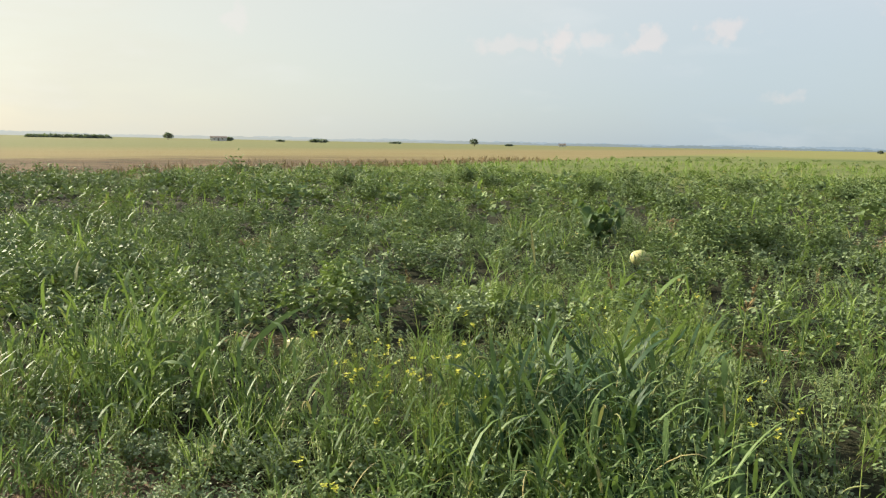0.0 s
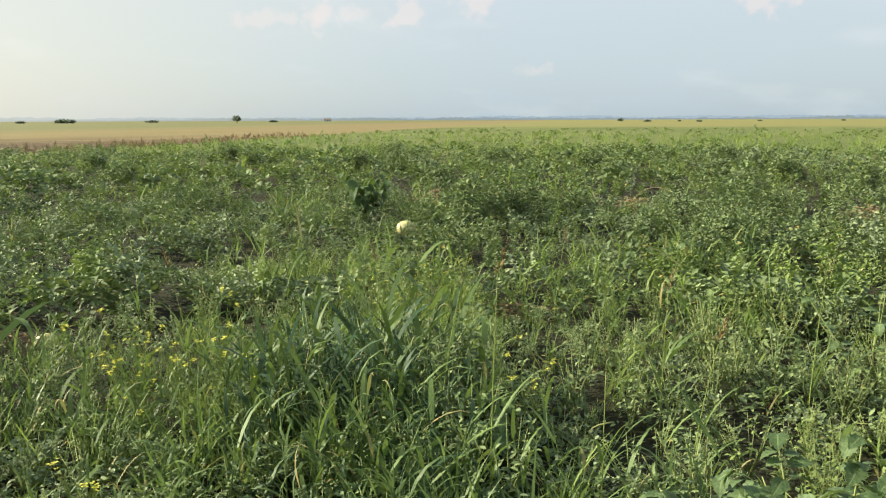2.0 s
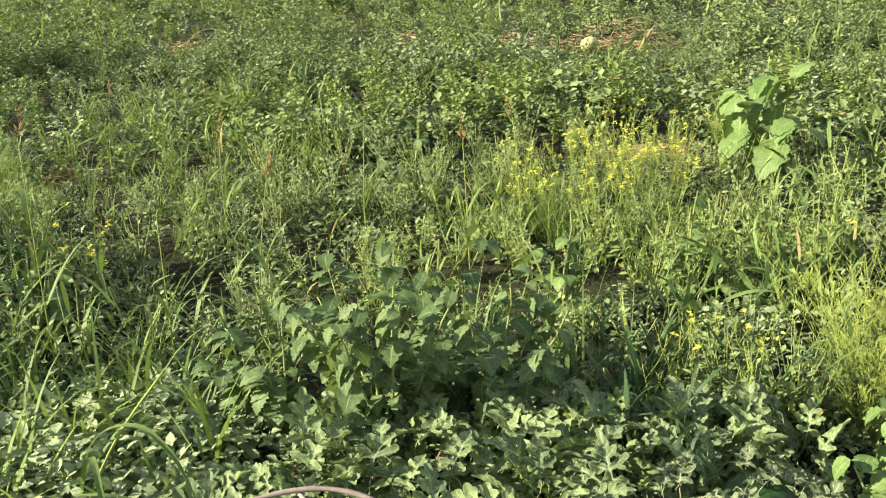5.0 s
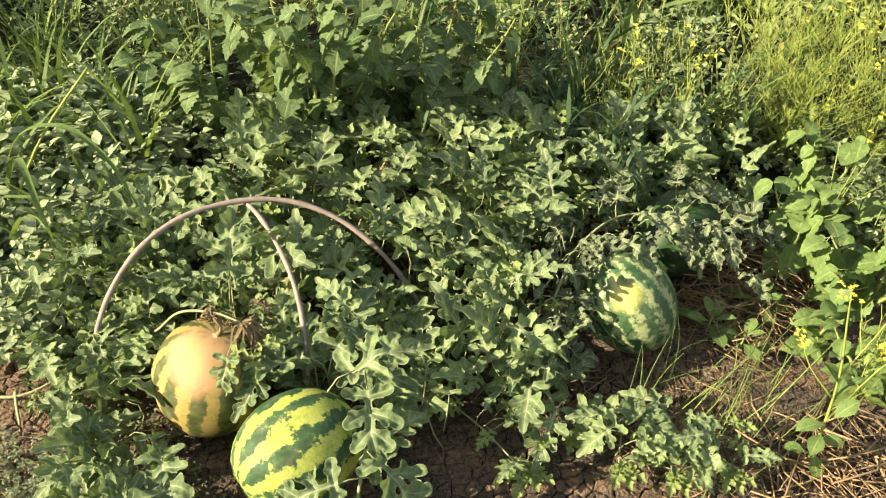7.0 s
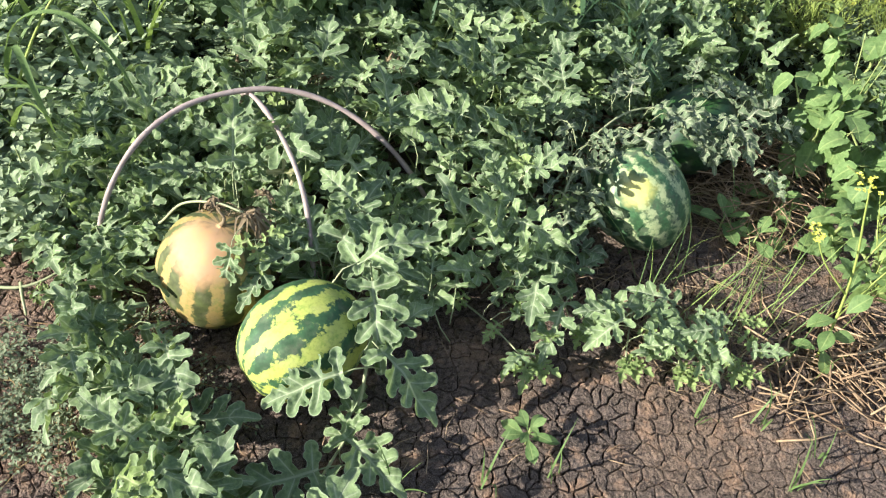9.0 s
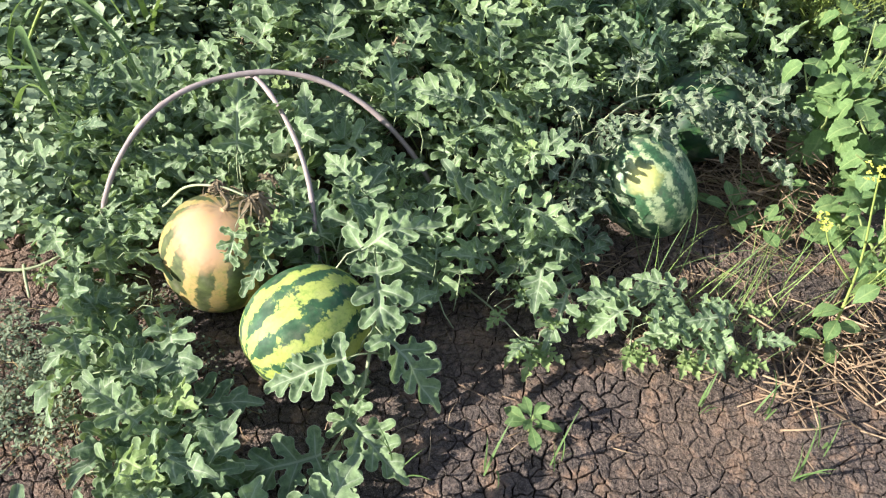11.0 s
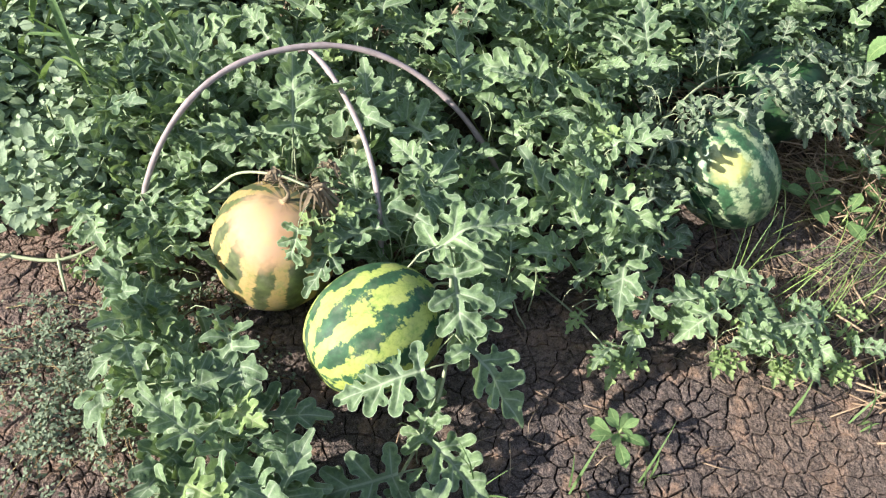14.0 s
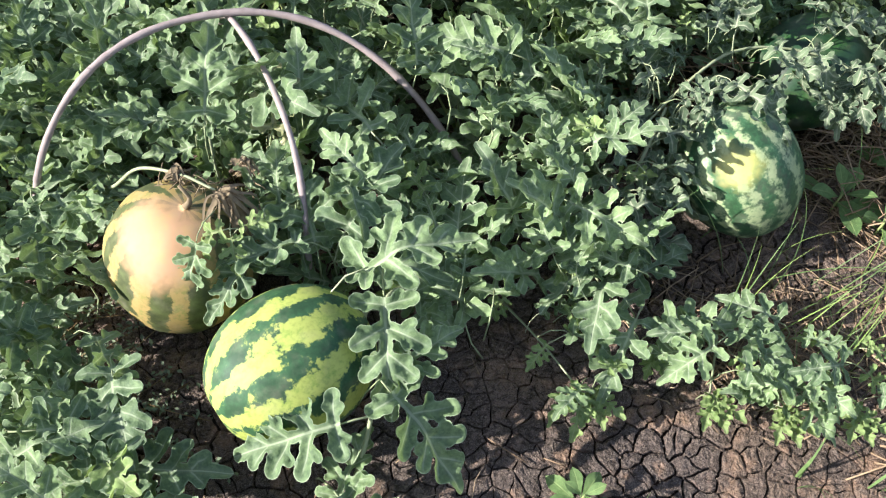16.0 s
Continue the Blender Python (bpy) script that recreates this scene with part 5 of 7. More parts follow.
def build_vines():
    rg = np.random.default_rng(23)
    z0 = 0.012
    col = [(-0.66, 1.58, z0), (-0.60, 1.40, z0), (-0.55, 1.22, z0), (-0.50, 1.08, z0), (-0.44, 0.93, z0), (-0.40, 0.80, z0), (-0.34, 0.62, z0)]
    vine("grey-green watermelon vine trailing over the bare soil", [col], band(col, 78, rg, 0.07, size=(0.5, 0.88)))
    left = [(-1.45, 1.95, z0), (-1.0, 1.75, z0), (-0.70, 1.66, z0)]
    pale = [(-1.20, 1.50, z0), (-0.95, 1.475, 0.02), (-0.80, 1.455, 0.03), (-0.70, 1.52, 0.05), (-0.67, 1.63, 0.03)]
    curl = [(-0.815, 1.47, 0.025), (-0.800, 1.43, 0.03), (-0.785, 1.39, 0.012)]
    hook = [(-0.900, 1.478, 0.02), (-0.925, 1.44, 0.03), (-0.915, 1.405, 0.012)]
    vine("grey-green watermelon vine with thick pale runners", [left, pale, curl, hook],
         along(pale, 9, rg, (0.0, 0.04), (0.25, 0.45), 0.03, 0.3) + canopy(160, -0.76, -0.28, 1.48, 1.98, rg, (0.05, 0.20), (0.45, 0.82), lambda x: 1.56 - 0.03 * np.sin(x * 9) if x < -0.55 else 1.60, skip=MELON_SPOTS))
    back = [(-0.70, 2.15, z0), (-0.2, 1.95, z0), (0.1, 1.70, z0)]
    vine("dense grey-green watermelon vine under the cane hoops", [back],
         canopy(380, -0.45, 0.50, 1.34, 2.25, rg, (0.05, 0.27), (0.45, 0.85), lambda x: 1.52 if x < -0.27 else 1.36 + 0.10 * abs(x - 0.12), skip=MELON_SPOTS, dry=0.02))
    right = [(0.25, 2.1, z0), (0.7, 2.05, z0), (1.1, 2.0, z0)]
    vine("watermelon vine with upright leaves lit by the sun", [right],
         canopy(180, 0.15, 1.0, 1.86, 2.28, rg, (0.08, 0.24), (0.45, 0.85), lambda x: 1.90 + 0.1 * (x > 0.7), up=(15, 70), young=0.16))
    # leaves that lie over the third melon
    over = [(0.30, 1.62, 0.10), (0.45, 1.76, 0.21), (0.58, 1.85, 0.23), (0.76, 1.86, 0.20), (0.87, 1.80, 0.14)]
    vine("watermelon vine lying over two melons", [over], along(over, 54, rg, (-0.02, 0.05), (0.40, 0.72), 0.10, 0.06, OLD), 0.0032)
    drape = [(0.33, 1.50, 0.06), (0.36, 1.60, 0.13), (0.42, 1.72, 0.20)]
    vine("watermelon vine hanging down beside the dark melon", [drape], along(drape, 14, rg, (0.0, 0.04), (0.5, 0.85), 0.06, 0.0, OLD))
    # a vine added along the path to shade the bare soil
    near = [(-0.75, 0.50, z0), (-0.45, 0.62, z0), (-0.15, 0.68, z0)]
    vine("grey-green watermelon vine added by the path to shade the soil", [near], along(near, 24, rg, (0.05, 0.20), (0.6, 1.0), 0.12, 0.05))
    foot = [(-0.72, 1.52, 0.03), (-0.62, 1.54, 0.09), (-0.52, 1.56, 0.10)]
    vine("watermelon vine at the foot of the cane hoop", [foot], along(foot, 16, rg, (0.0, 0.06), (0.5, 0.8), 0.05, 0.0))
    # the runner beside the striped melon, with its large leaves
    run = [(0.02, 1.42, 0.05), (-0.05, 1.33, 0.17), (-0.06, 1.20, 0.15), (-0.085, 1.10, 0.06), (-0.13, 1.03, 0.015), (-0.20, 0.90, z0)]
    big = [((-0.112, 1.122, 0.165), 192, -16, -20, 0.88, 0), ((-0.055, 1.285, 0.225), -84, -22, 4, 0.90, 2), ((-0.036, 1.165, 0.175), -44, -24, -6, 0.92, 3),
           ((-0.045, 1.20, 0.17), 35, 10, 10, 0.7, 1), ((-0.105, 1.055, 0.06), -45, -4, 5, 0.85, 3), ((-0.11, 1.06, 0.05), 70, 22, -10, 0.6, 0),
           ((-0.155, 0.985, 0.06), 195, -4, -18, 0.95, 2), ((-0.14, 0.97, 0.05), -60, 2, 0, 0.6, 4), ((-0.09, 1.335, 0.235), 18, 16, 0, 0.95, 5), ((-0.19, 1.40, 0.20), 200, 5, 10, 0.75, 1),
           ((-0.26, 1.37, 0.19), 235, -15, 0, 0.6, 3), ((-0.33, 1.36, 0.245), 250, -55, 0, 0.5, 2), ((-0.12, 1.44, 0.19), 60, 25, 0, 0.9, 0), ((-0.17, 1.43, 0.17), 110, 30, 0, 0.8, 4),
           ((-0.10, 1.40, 0.16), -10, 5, 10, 0.8, 2), ((-0.05, 1.42, 0.12), -40, -10, 0, 0.8, 1)]
    vine("watermelon vine with large lobed leaves beside the striped melon", [run],
         [(aim_leaf(p, h, pi, ro, sz), FINE[i]) for p, h, pi, ro, sz, i in big])
    # withered shoot over the second melon, and a fresh sprig hanging down its face
    tip = [(-0.60, 1.58, 0.05), (-0.52, 1.560, 0.12), (-0.455, 1.530, 0.205), (-0.375, 1.485, 0.250), (-0.315, 1.455, 0.252)]
    vine("yellowing watermelon runner over the top of a melon", [tip],
         [(aim_leaf((-0.22 + rg.normal(0, 0.05), 1.70 + rg.normal(0, 0.04), rg.uniform(0.08, 0.14)), rg.uniform(0, 360), rg.uniform(-10, 60), rg.uniform(-40, 40), rg.uniform(0.6, 0.95)), DRY[k % 2]) for k in range(6)]
         + [(aim_leaf(p, h, pi, ro, sz), YOUNG[k % 3]) for k, (p, h, pi, ro, sz) in enumerate((
             ((-0.300, 1.395, 0.232), 195, -12, -18, 0.55), ((-0.322, 1.378, 0.222), 250, -30, 0, 0.45), ((-0.285, 1.385, 0.225), 285, -34, 6, 0.50), ((-0.270, 1.400, 0.235), 20, 10, 0, 0.45)))], 0.0036)
    post = [(-0.345, 1.650, z0), (-0.350, 1.592, 0.12), (-0.353, 1.604, 0.262)]
    vine("watermelon shoot with one large upright leaf under the cane hoop", [post],
         [(aim_leaf((-0.353, 1.604, 0.262), 92, 34, 4, 0.82), FINE[4]), (aim_leaf((-0.349, 1.604, 0.235), 20, 14, 8, 0.5), FINE[1]), (aim_leaf((-0.357, 1.604, 0.225), 165, 12, -10, 0.45), FINE[3])], 0.0030)
    bleached = [(-0.24, 1.58, z0), (-0.245, 1.60, 0.10), (-0.252, 1.615, 0.215)]
    vine("watermelon shoot with a bleached yellow-white leaf", [bleached],
         [(aim_leaf((-0.252, 1.615, 0.22), 80, 40, 10, 0.85), PALE[0]), (aim_leaf((-0.24, 1.61, 0.19), -50, -20, 0, 0.6), PALE[1])], 0.0026)
    # short shoots at the edge of the soil
    for pts, n, young, size in (([(0.13, 1.44, z0), (0.20, 1.34, 0.03), (0.275, 1.235, 0.02)], 11, 0.55, (0.38, 0.62)), ([(0.23, 1.56, 0.05), (0.31, 1.44, 0.05), (0.385, 1.32, 0.02)], 10, 0.05, (0.55, 0.82)),
                                ([(0.51, 1.39, 0.02), (0.48, 1.30, 0.04), (0.465, 1.235, 0.02)], 8, 0.1, (0.42, 0.62)), ([(0.61, 1.37, 0.02), (0.585, 1.28, 0.04), (0.575, 1.215, 0.02)], 9, 0.1, (0.38, 0.58)),
                                ([(0.70, 1.34, 0.02), (0.685, 1.27, 0.04), (0.69, 1.22, 0.02)], 8, 0.6, (0.32, 0.55))):
        vine("young watermelon shoot creeping onto the bare soil", [pts],
             along(pts, n, rg, (0.03, 0.08), size, 0.04, young) + [(aim_leaf(np.array(pts[-1]) + (0, 0, 0.03), -80 + turn, 8, 0, 0.5), YOUNG[k]) for k, turn in enumerate((-35, 0, 40))], 0.0024)


build_vines()


# ---------------------------------------------------------------- single plants of the field
def broad_leaf_shape(seed, length, width, teeth=5, depth=0.28, heart=0.16, curl=0.7, petiole=0.5):
    """A broad toothed leaf on a stalk, its base drawn back like a heart."""
    rg = np.random.default_rng(seed)
    v, f, uv = leaf_flat(length, width, 15, 0.22, curl, teeth, depth, heart, 0.62)
    v[:, 2] += 0.03 * length * np.sin(v[:, 0] / length * 11 + rg.uniform(0, 6)) * np.sign(v[:, 1]) * (np.abs(v[:, 1]) / width)
    s = Shape().add(v, f, 0, uv)
    pet = petiole * length
    s.add(*tube([(0.02 * length, 0, -0.001), (-0.4 * pet, 0, -0.10 * pet), (-pet, 0, -0.55 * pet)], [0.0016, 0.002, 0.0026], 4), 1)
    return s


def broad_plant(name, place, height, spread, count, meshes, rg, label, category, size=(0.6, 1.1), stem_mat="stem", branches=5, droop=(-45, 20), low=0.15, out=1.0, sunward=0.0):
    """A plant with broad leaves on a few branching stems; every leaf and stem is a part. sunward: the share of leaves turned to the sun."""
    ob = thing(name, (*place, 0), label=label, category=category)
    axes = []
    for b in range(branches):
        az = b * 6.283 / branches + rg.uniform(-0.4, 0.4)
        h = height * (1.0 if b == 0 else rg.uniform(0.6, 0.95))
        reach = spread * (0.15 if b == 0 else rg.uniform(0.5, 1.0))
        t = np.linspace(0, 1, 7)
        pts = np.stack([np.cos(az) * reach * t**1.2, np.sin(az) * reach * t**1.2, h * t], -1) + rg.normal(0, 0.006, (7, 3)) * t[:, None]
        axes.append(pts)
        part("stem", Shape().add(*tube(pts, np.linspace(0.0065, 0.002, 7), 6)).mesh("stem", [stem_mat]), ob)
    for k in range(count):
        pts = axes[k % branches]
        t = low + (1 - low) * rg.uniform(0, 1) ** 0.8
        i = min(int(t * 6), 5)
        p = pts[i] + (pts[i + 1] - pts[i]) * (t * 6 - i)
        head, pitch = rg.uniform(0, 360), rg.uniform(*droop)
        if rg.uniform() < sunward:
            head, pitch = rg.normal(math.degrees(math.atan2(SUN_DIR.y, SUN_DIR.x)), 35), rg.uniform(-70, -25)
        sz = rg.uniform(*size) * (1.15 - 0.45 * t)
        off = 0.05 * sz * out
        p = p + np.array([math.cos(radians(head)) * off, math.sin(radians(head)) * off, 0.02])
        part("leaf", meshes[rg.integers(len(meshes))], ob, aim_leaf(p, head, pitch, rg.uniform(-25, 25), sz))
    return ob


def build_single_plants():
    rg = np.random.default_rng(37)
    toothed = [broad_leaf_shape(600 + i, 0.122, 0.118, (5, 4, 6, 5)[i], (0.34, 0.30, 0.36, 0.26)[i], curl=(0.5, 0.9, 1.2, 0.7)[i]).mesh("leaf", ["broad_leaf", "stem"]) for i in range(4)]
    rounder = [broad_leaf_shape(610 + i, 0.14, 0.13, (4, 6, 5)[i], (0.22, 0.14, 0.28)[i], 0.18, (0.6, 1.0, 0.8)[i]).mesh("leaf", ["broad_leaf_light", "stem"]) for i in range(3)]
    huge = [broad_leaf_shape(620 + i, 0.30, 0.26, 5, 0.18, 0.2, 0.9).mesh("leaf", ["dark_leaf", "stem"]) for i in range(3)]
    broad_plant("cocklebur_plant", (-0.19, 2.34), 0.72, 0.38, 330, toothed, rg, "large grey-green weed with broad toothed leaves behind the vines", "weed", (0.38, 0.82), branches=12, sunward=0.25)
    broad_plant("cocklebur_plant", (0.14, 2.48), 0.56, 0.34, 190, toothed, rg, "grey-green weed with broad toothed leaves standing in shade", "weed", (0.4, 0.85), branches=9)
    broad_plant("cocklebur_plant", (-0.52, 2.46), 0.54, 0.28, 90, toothed, rg, "smaller grey-green weed with broad toothed leaves", "weed", (0.4, 0.8))
    broad_plant("mallow_plant", (-1.62, 3.28), 0.42, 0.22, 26, rounder, rg, "pale mallow with rounded leaves among grass", "weed", (0.4, 0.75))
    broad_plant("dark_leafed_plant", (-7.52, 10.95), 0.74, 0.46, 110, huge, rg, "tall dark green plant with very large leaves", "weed", (0.38, 0.72), branches=9, droop=(-60, 15), low=0.2, sunward=0.1)
    broad_plant("velvetleaf_plant", (1.90, 5.42), 0.68, 0.36, 30, rounder, np.random.default_rng(12), "pale green plant with large round velvety leaves", "weed", (1.3, 2.0), droop=(-10, 50), low=0.45, sunward=0.7)
    broad_plant("velvetleaf_plant", (1.08, 1.90), 0.28, 0.20, 54, rounder, rg, "light green plant with broad leaves beside the straw", "weed", (0.3, 0.75), droop=(-5, 45), sunward=0.55)
    broad_plant("velvetleaf_plant", (1.24, 2.10), 0.30, 0.22, 60, rounder, rg, "light green plant with broad leaves beside the yellow bush", "weed", (0.3, 0.75), droop=(-5, 45), sunward=0.55)
    broad_plant("velvetleaf_plant", (1.22, 1.74), 0.28, 0.20, 50, rounder, rg, "light green plant with broad leaves on straw", "weed", (0.3, 0.75), droop=(-5, 45), sunward=0.55)
    broad_plant("velvetleaf_plant", (1.02, 1.60), 0.14, 0.12, 16, rounder, rg, "small light green plant with broad leaves on straw", "weed", (0.3, 0.5), droop=(-5, 45))
    broad_plant("velvetleaf_plant", (1.10, 1.46), 0.18, 0.16, 30, rounder, rg, "low light green plant with broad leaves beside the track", "weed", (0.25, 0.6), droop=(-5, 45))
    broad_plant("mallow_plant", (0.42, 3.35), 0.50, 0.18, 24, rounder, rg, "tall thin plant with yellow-green lobed leaves", "weed", (0.45, 0.7))
    broad_plant("mallow_plant", (0.95, 3.60), 0.50, 0.24, 28, rounder, rg, "tall thin plant with yellow-green lobed leaves", "weed", (0.45, 0.7))
    for k, (x, y, n) in enumerate(((-0.75, 7.3, 40), (-1.9, 7.3, 40), (0.1, 7.0, 34), (-0.3, 5.2, 34), (0.6, 7.9, 30), (-2.6, 8.2, 30))):
        broad_plant("mallow_plant", (x, y), rg.uniform(0.45, 0.62), 0.42, n, toothed, rg, "bushy grey-green mallow with broad leaves", "weed", (0.45, 0.8))

    # tall dark bushes that stand out of the field
    for k, (x, y, h) in enumerate(((-20.0, 16.3, 0.95), (-18.2, 20.8, 0.8), (-11.4, 18.0, 0.85), (-12.3, 25.2, 0.95), (-8.6, 23.5, 0.8), (-3.4, 21.5, 0.85), (0.6, 20.2, 0.8), (3.3, 19.2, 0.9), (5.2, 22.0, 0.9),
                                   (-15.5, 13.2, 0.8), (-13.8, 19.6, 0.9), (-16.4, 25.5, 1.0), (-9.6, 16.8, 0.75), (-6.4, 19.0, 0.85), (-5.6, 26.5, 1.0), (-1.2, 18.6, 0.8), (-0.8, 27.0, 1.0), (2.2, 24.5, 0.9), (7.6, 24.0, 0.95), (-21.0, 22.5, 1.0))):
        s = Shape()
        for j in range(4):
            tpl = leafy_weed(700 + 10 * k + j, h * rg.uniform(0.7, 1.05), 170, 0.11, 0.065, 8, n=2, spread=0.6)
            s.take(tpl, np.array(Matrix.Translation((rg.normal(0, 0.16), rg.normal(0, 0.16), 0))))
        ob = thing("tall_weed", (x, y, 0), label="tall dark green bushy weed above the field", category="weed", group="tall dark weeds")
        part("foliage", s.mesh("foliage", ["weed_leaf", "stem"]), ob)


build_single_plants()


def unseen_shade_weeds():
    """Tall weeds added out of view beside the path, to shade the bare soil."""
    rg = np.random.default_rng(71)
    for k, (x, y, h) in enumerate(((-1.05, 0.50, 0.66), (-1.42, 0.46, 0.80), (-1.15, 0.34, 0.70), (-1.75, 0.40, 0.80), (-1.45, 0.26, 0.76))):
        ob = thing("tall_weed", (x, y, 0), label="tall green bushy weed added out of view to shade the soil", category="weed", group="tall weeds by the path")
        part("foliage", leafy_weed(760 + k, h, 105, 0.060, 0.030, 8, n=3, spread=0.35).mesh("foliage", ["weed_leaf", "stem"]), ob)


unseen_shade_weeds()


def flowering(place, seed, height, stalks, flowers, label, mats=("weed_leaf_light", "stem_yellow"), leaves=44, thin=0.65, name="mustard_plant", forks=4, wild=1.0):
    """A mustard plant: every stalk is a part, and every flower head a part of its stalk."""
    ob = thing(name, (*place, 0), label=label, category="flowering weed", group="mustard plants")
    for s, heads in mustard(seed, height, stalks, flowers, leaves, thin, forks, wild):
        stalk = part("stalk", s.mesh("stalk", list(mats)), ob)
        for h in heads:
            part("flower_head", h.mesh("flower_head", ["petal"]), stalk, label="small yellow flower head")
    return ob


def build_mustard():
    rg = np.random.default_rng(41)
    flowering((-1.56, 3.52), 801, 0.62, 4, 8, "mustard plant with bright yellow flower heads")
    for k in range(9):
        flowering((-3.08 + rg.normal(0, 0.22), 2.86 + rg.normal(0, 0.20)), 810 + k, rg.uniform(0.54, 0.74), 3, 6, "mustard plant with small yellow flowers among grass")
    flowering((-2.58, 1.95), 820, 0.34, 2, 6, "low mustard plant with yellow flowers")
    for k in range(12):
        flowering((0.85 + rg.normal(0, 0.34), 4.65 + rg.normal(0, 0.32)), 830 + k, rg.uniform(0.38, 0.56), 5, 6, "mustard plant with yellow flowers among dry stalks")
    for k in range(7):
        flowering((1.1 + rg.normal(0, 0.4), 5.6 + rg.normal(0, 0.5)), 850 + k, rg.uniform(0.4, 0.6), 3, 4, "mustard plant with yellow flowers")
    for k in range(5):
        flowering((-3.1 + rg.normal(0, 0.35), 5.3 + rg.normal(0, 0.3)), 860 + k, rg.uniform(0.45, 0.55), 4, 2, "mustard plant with small pale yellow flowers")
    for x, y, h in ((0.62, 2.30, 0.46), (0.74, 2.38, 0.50), (0.86, 2.30, 0.52), (1.00, 2.42, 0.56)):
        flowering((x, y), 870 + int(h * 100), h, 2, 1, "thin mustard plant with few pale yellow flowers")
    for x, y, h, k in ((1.05, 1.42, 0.40, 891), (1.16, 1.54, 0.44, 892)):
        flowering((x, y), k, h, 3, 6, "mustard plant with yellow flowers beside the straw", leaves=30)
    # the two thick yellow-green bushes
    for x, y, seed, n, heads in ((1.22, 2.42, 881, 10, 0), (1.48, 2.36, 882, 10, 1), (1.36, 2.66, 883, 9, 0)):
        flowering((x, y), seed, 0.56, n, heads, "dense yellow-green bush of mustard stalks gone to seed", ("weed_leaf_light", "stem_yellow"), 90, 0.6, "mustard_bush", 13, 2.4)


build_mustard()


def near_mustard():
    """The plant by the straw: round stem leaves below, forked yellow heads above."""
    rg = np.random.default_rng(43)
    ob = thing("mustard_plant", (0.885, 1.265, 0), label="young mustard plant with broad light leaves and yellow flowers", category="flowering weed", group="mustard plants")
    stem = smooth_path([(0, 0, 0), (0.005, 0.01, 0.12), (0.0, 0.03, 0.26), (-0.02, 0.05, 0.38), (-0.035, 0.06, 0.46)], 4)
    forks = [smooth_path([(0.0, 0.03, 0.25), (0.06, 0.06, 0.34), (0.10, 0.08, 0.44)], 4), smooth_path([(0.003, 0.01, 0.14), (0.09, 0.05, 0.24), (0.20, 0.09, 0.33)], 4), smooth_path([(0.0, 0.02, 0.20), (-0.06, 0.04, 0.27), (-0.09, 0.06, 0.33)], 4)]
    part("stem", Shape().add(*tube(stem, np.linspace(0.0036, 0.0016, len(stem)), 6)).mesh("stem", ["stem_yellow"]), ob)
    tips = [stem[-1]]
    for p in forks:
        part("branch", Shape().add(*tube(p, np.linspace(0.0024, 0.0012, len(p)), 5)).mesh("branch", ["stem_yellow"]), ob)
        tips.append(p[-1])
    for c in tips:
        part("flower_head", flower_head(rg, c, 14, 0.0065, 0.010).mesh("flower_head", ["petal"]), ob, label="yellow flower head")
    oval = [Shape().add(*[a for a in leaf_flat(0.068, 0.038, 8, 0.35, 0.7, power=1.3)[:2]], 0, leaf_flat(0.068, 0.038, 8, 0.35, 0.7, power=1.3)[2]).mesh("leaf", ["broad_leaf_light"]) for _ in range(1)]
    for p, head, pitch, sz in (((0, 0, 0.14), 185, 10, 1.0), ((0.01, 0, 0.16), 10, 55, 0.95), ((0.0, 0.0, 0.05), -80, -30, 0.9), ((0, 0.02, 0.24), 120, 50, 0.8), ((0.01, 0.02, 0.2), 60, 40, 0.7),
                               ((0, 0, 0.09), -20, 20, 0.8), ((-0.01, 0.04, 0.3), 200, 40, 0.6), ((0.05, 0.05, 0.2), 20, 30, 0.6), ((0, 0.01, 0.03), 150, 10, 0.8), ((0, 0, 0.11), 230, 5, 0.9)):
        part("leaf", oval[0], ob, aim_leaf(p, head, pitch, rg.uniform(-15, 15), sz))


near_mustard()


def rosette(place, seed, count, length, label, mat="broad_leaf_light", up=(5, 60)):
    """A small seedling: oval leaves from one point."""
    rg = np.random.default_rng(seed)
    ob = thing("seedling", (*place, 0), label=label, category="weed")
    v, f, uv = leaf_flat(length, length * 0.42, 8, 0.25, 0.5, power=1.7)
    me = Shape().add(v, f, 0, uv).mesh("leaf", [mat])
    part("stem", Shape().add(*tube([(0, 0, -0.01), (0, 0, 0.03), (0.003, 0, 0.06)], [0.003, 0.0025, 0.002], 5)).mesh("stem", ["stem"]), ob)
    for k in range(count):
        t = k / count
        part("leaf", me, ob, aim_leaf((0, 0, 0.02 + 0.045 * t), k * 137.5, up[0] + (up[1] - up[0]) * t, rg.uniform(-15, 15), 1.0 - 0.55 * t))
    return ob


rosette((0.242, 1.070), 3, 11, 0.068, "small pale green seedling with oval leaves on cracked soil", "broad_leaf_light", (2, 50))
rosette((0.78, 1.66), 5, 7, 0.11, "young light green plant with broad leaves beside a melon")
rosette((0.93, 1.74), 6, 8, 0.11, "young light green plant with broad leaves on dry stalks")
rosette((0.845, 1.60), 4, 6, 0.10, "young light green plant with two broad leaves")


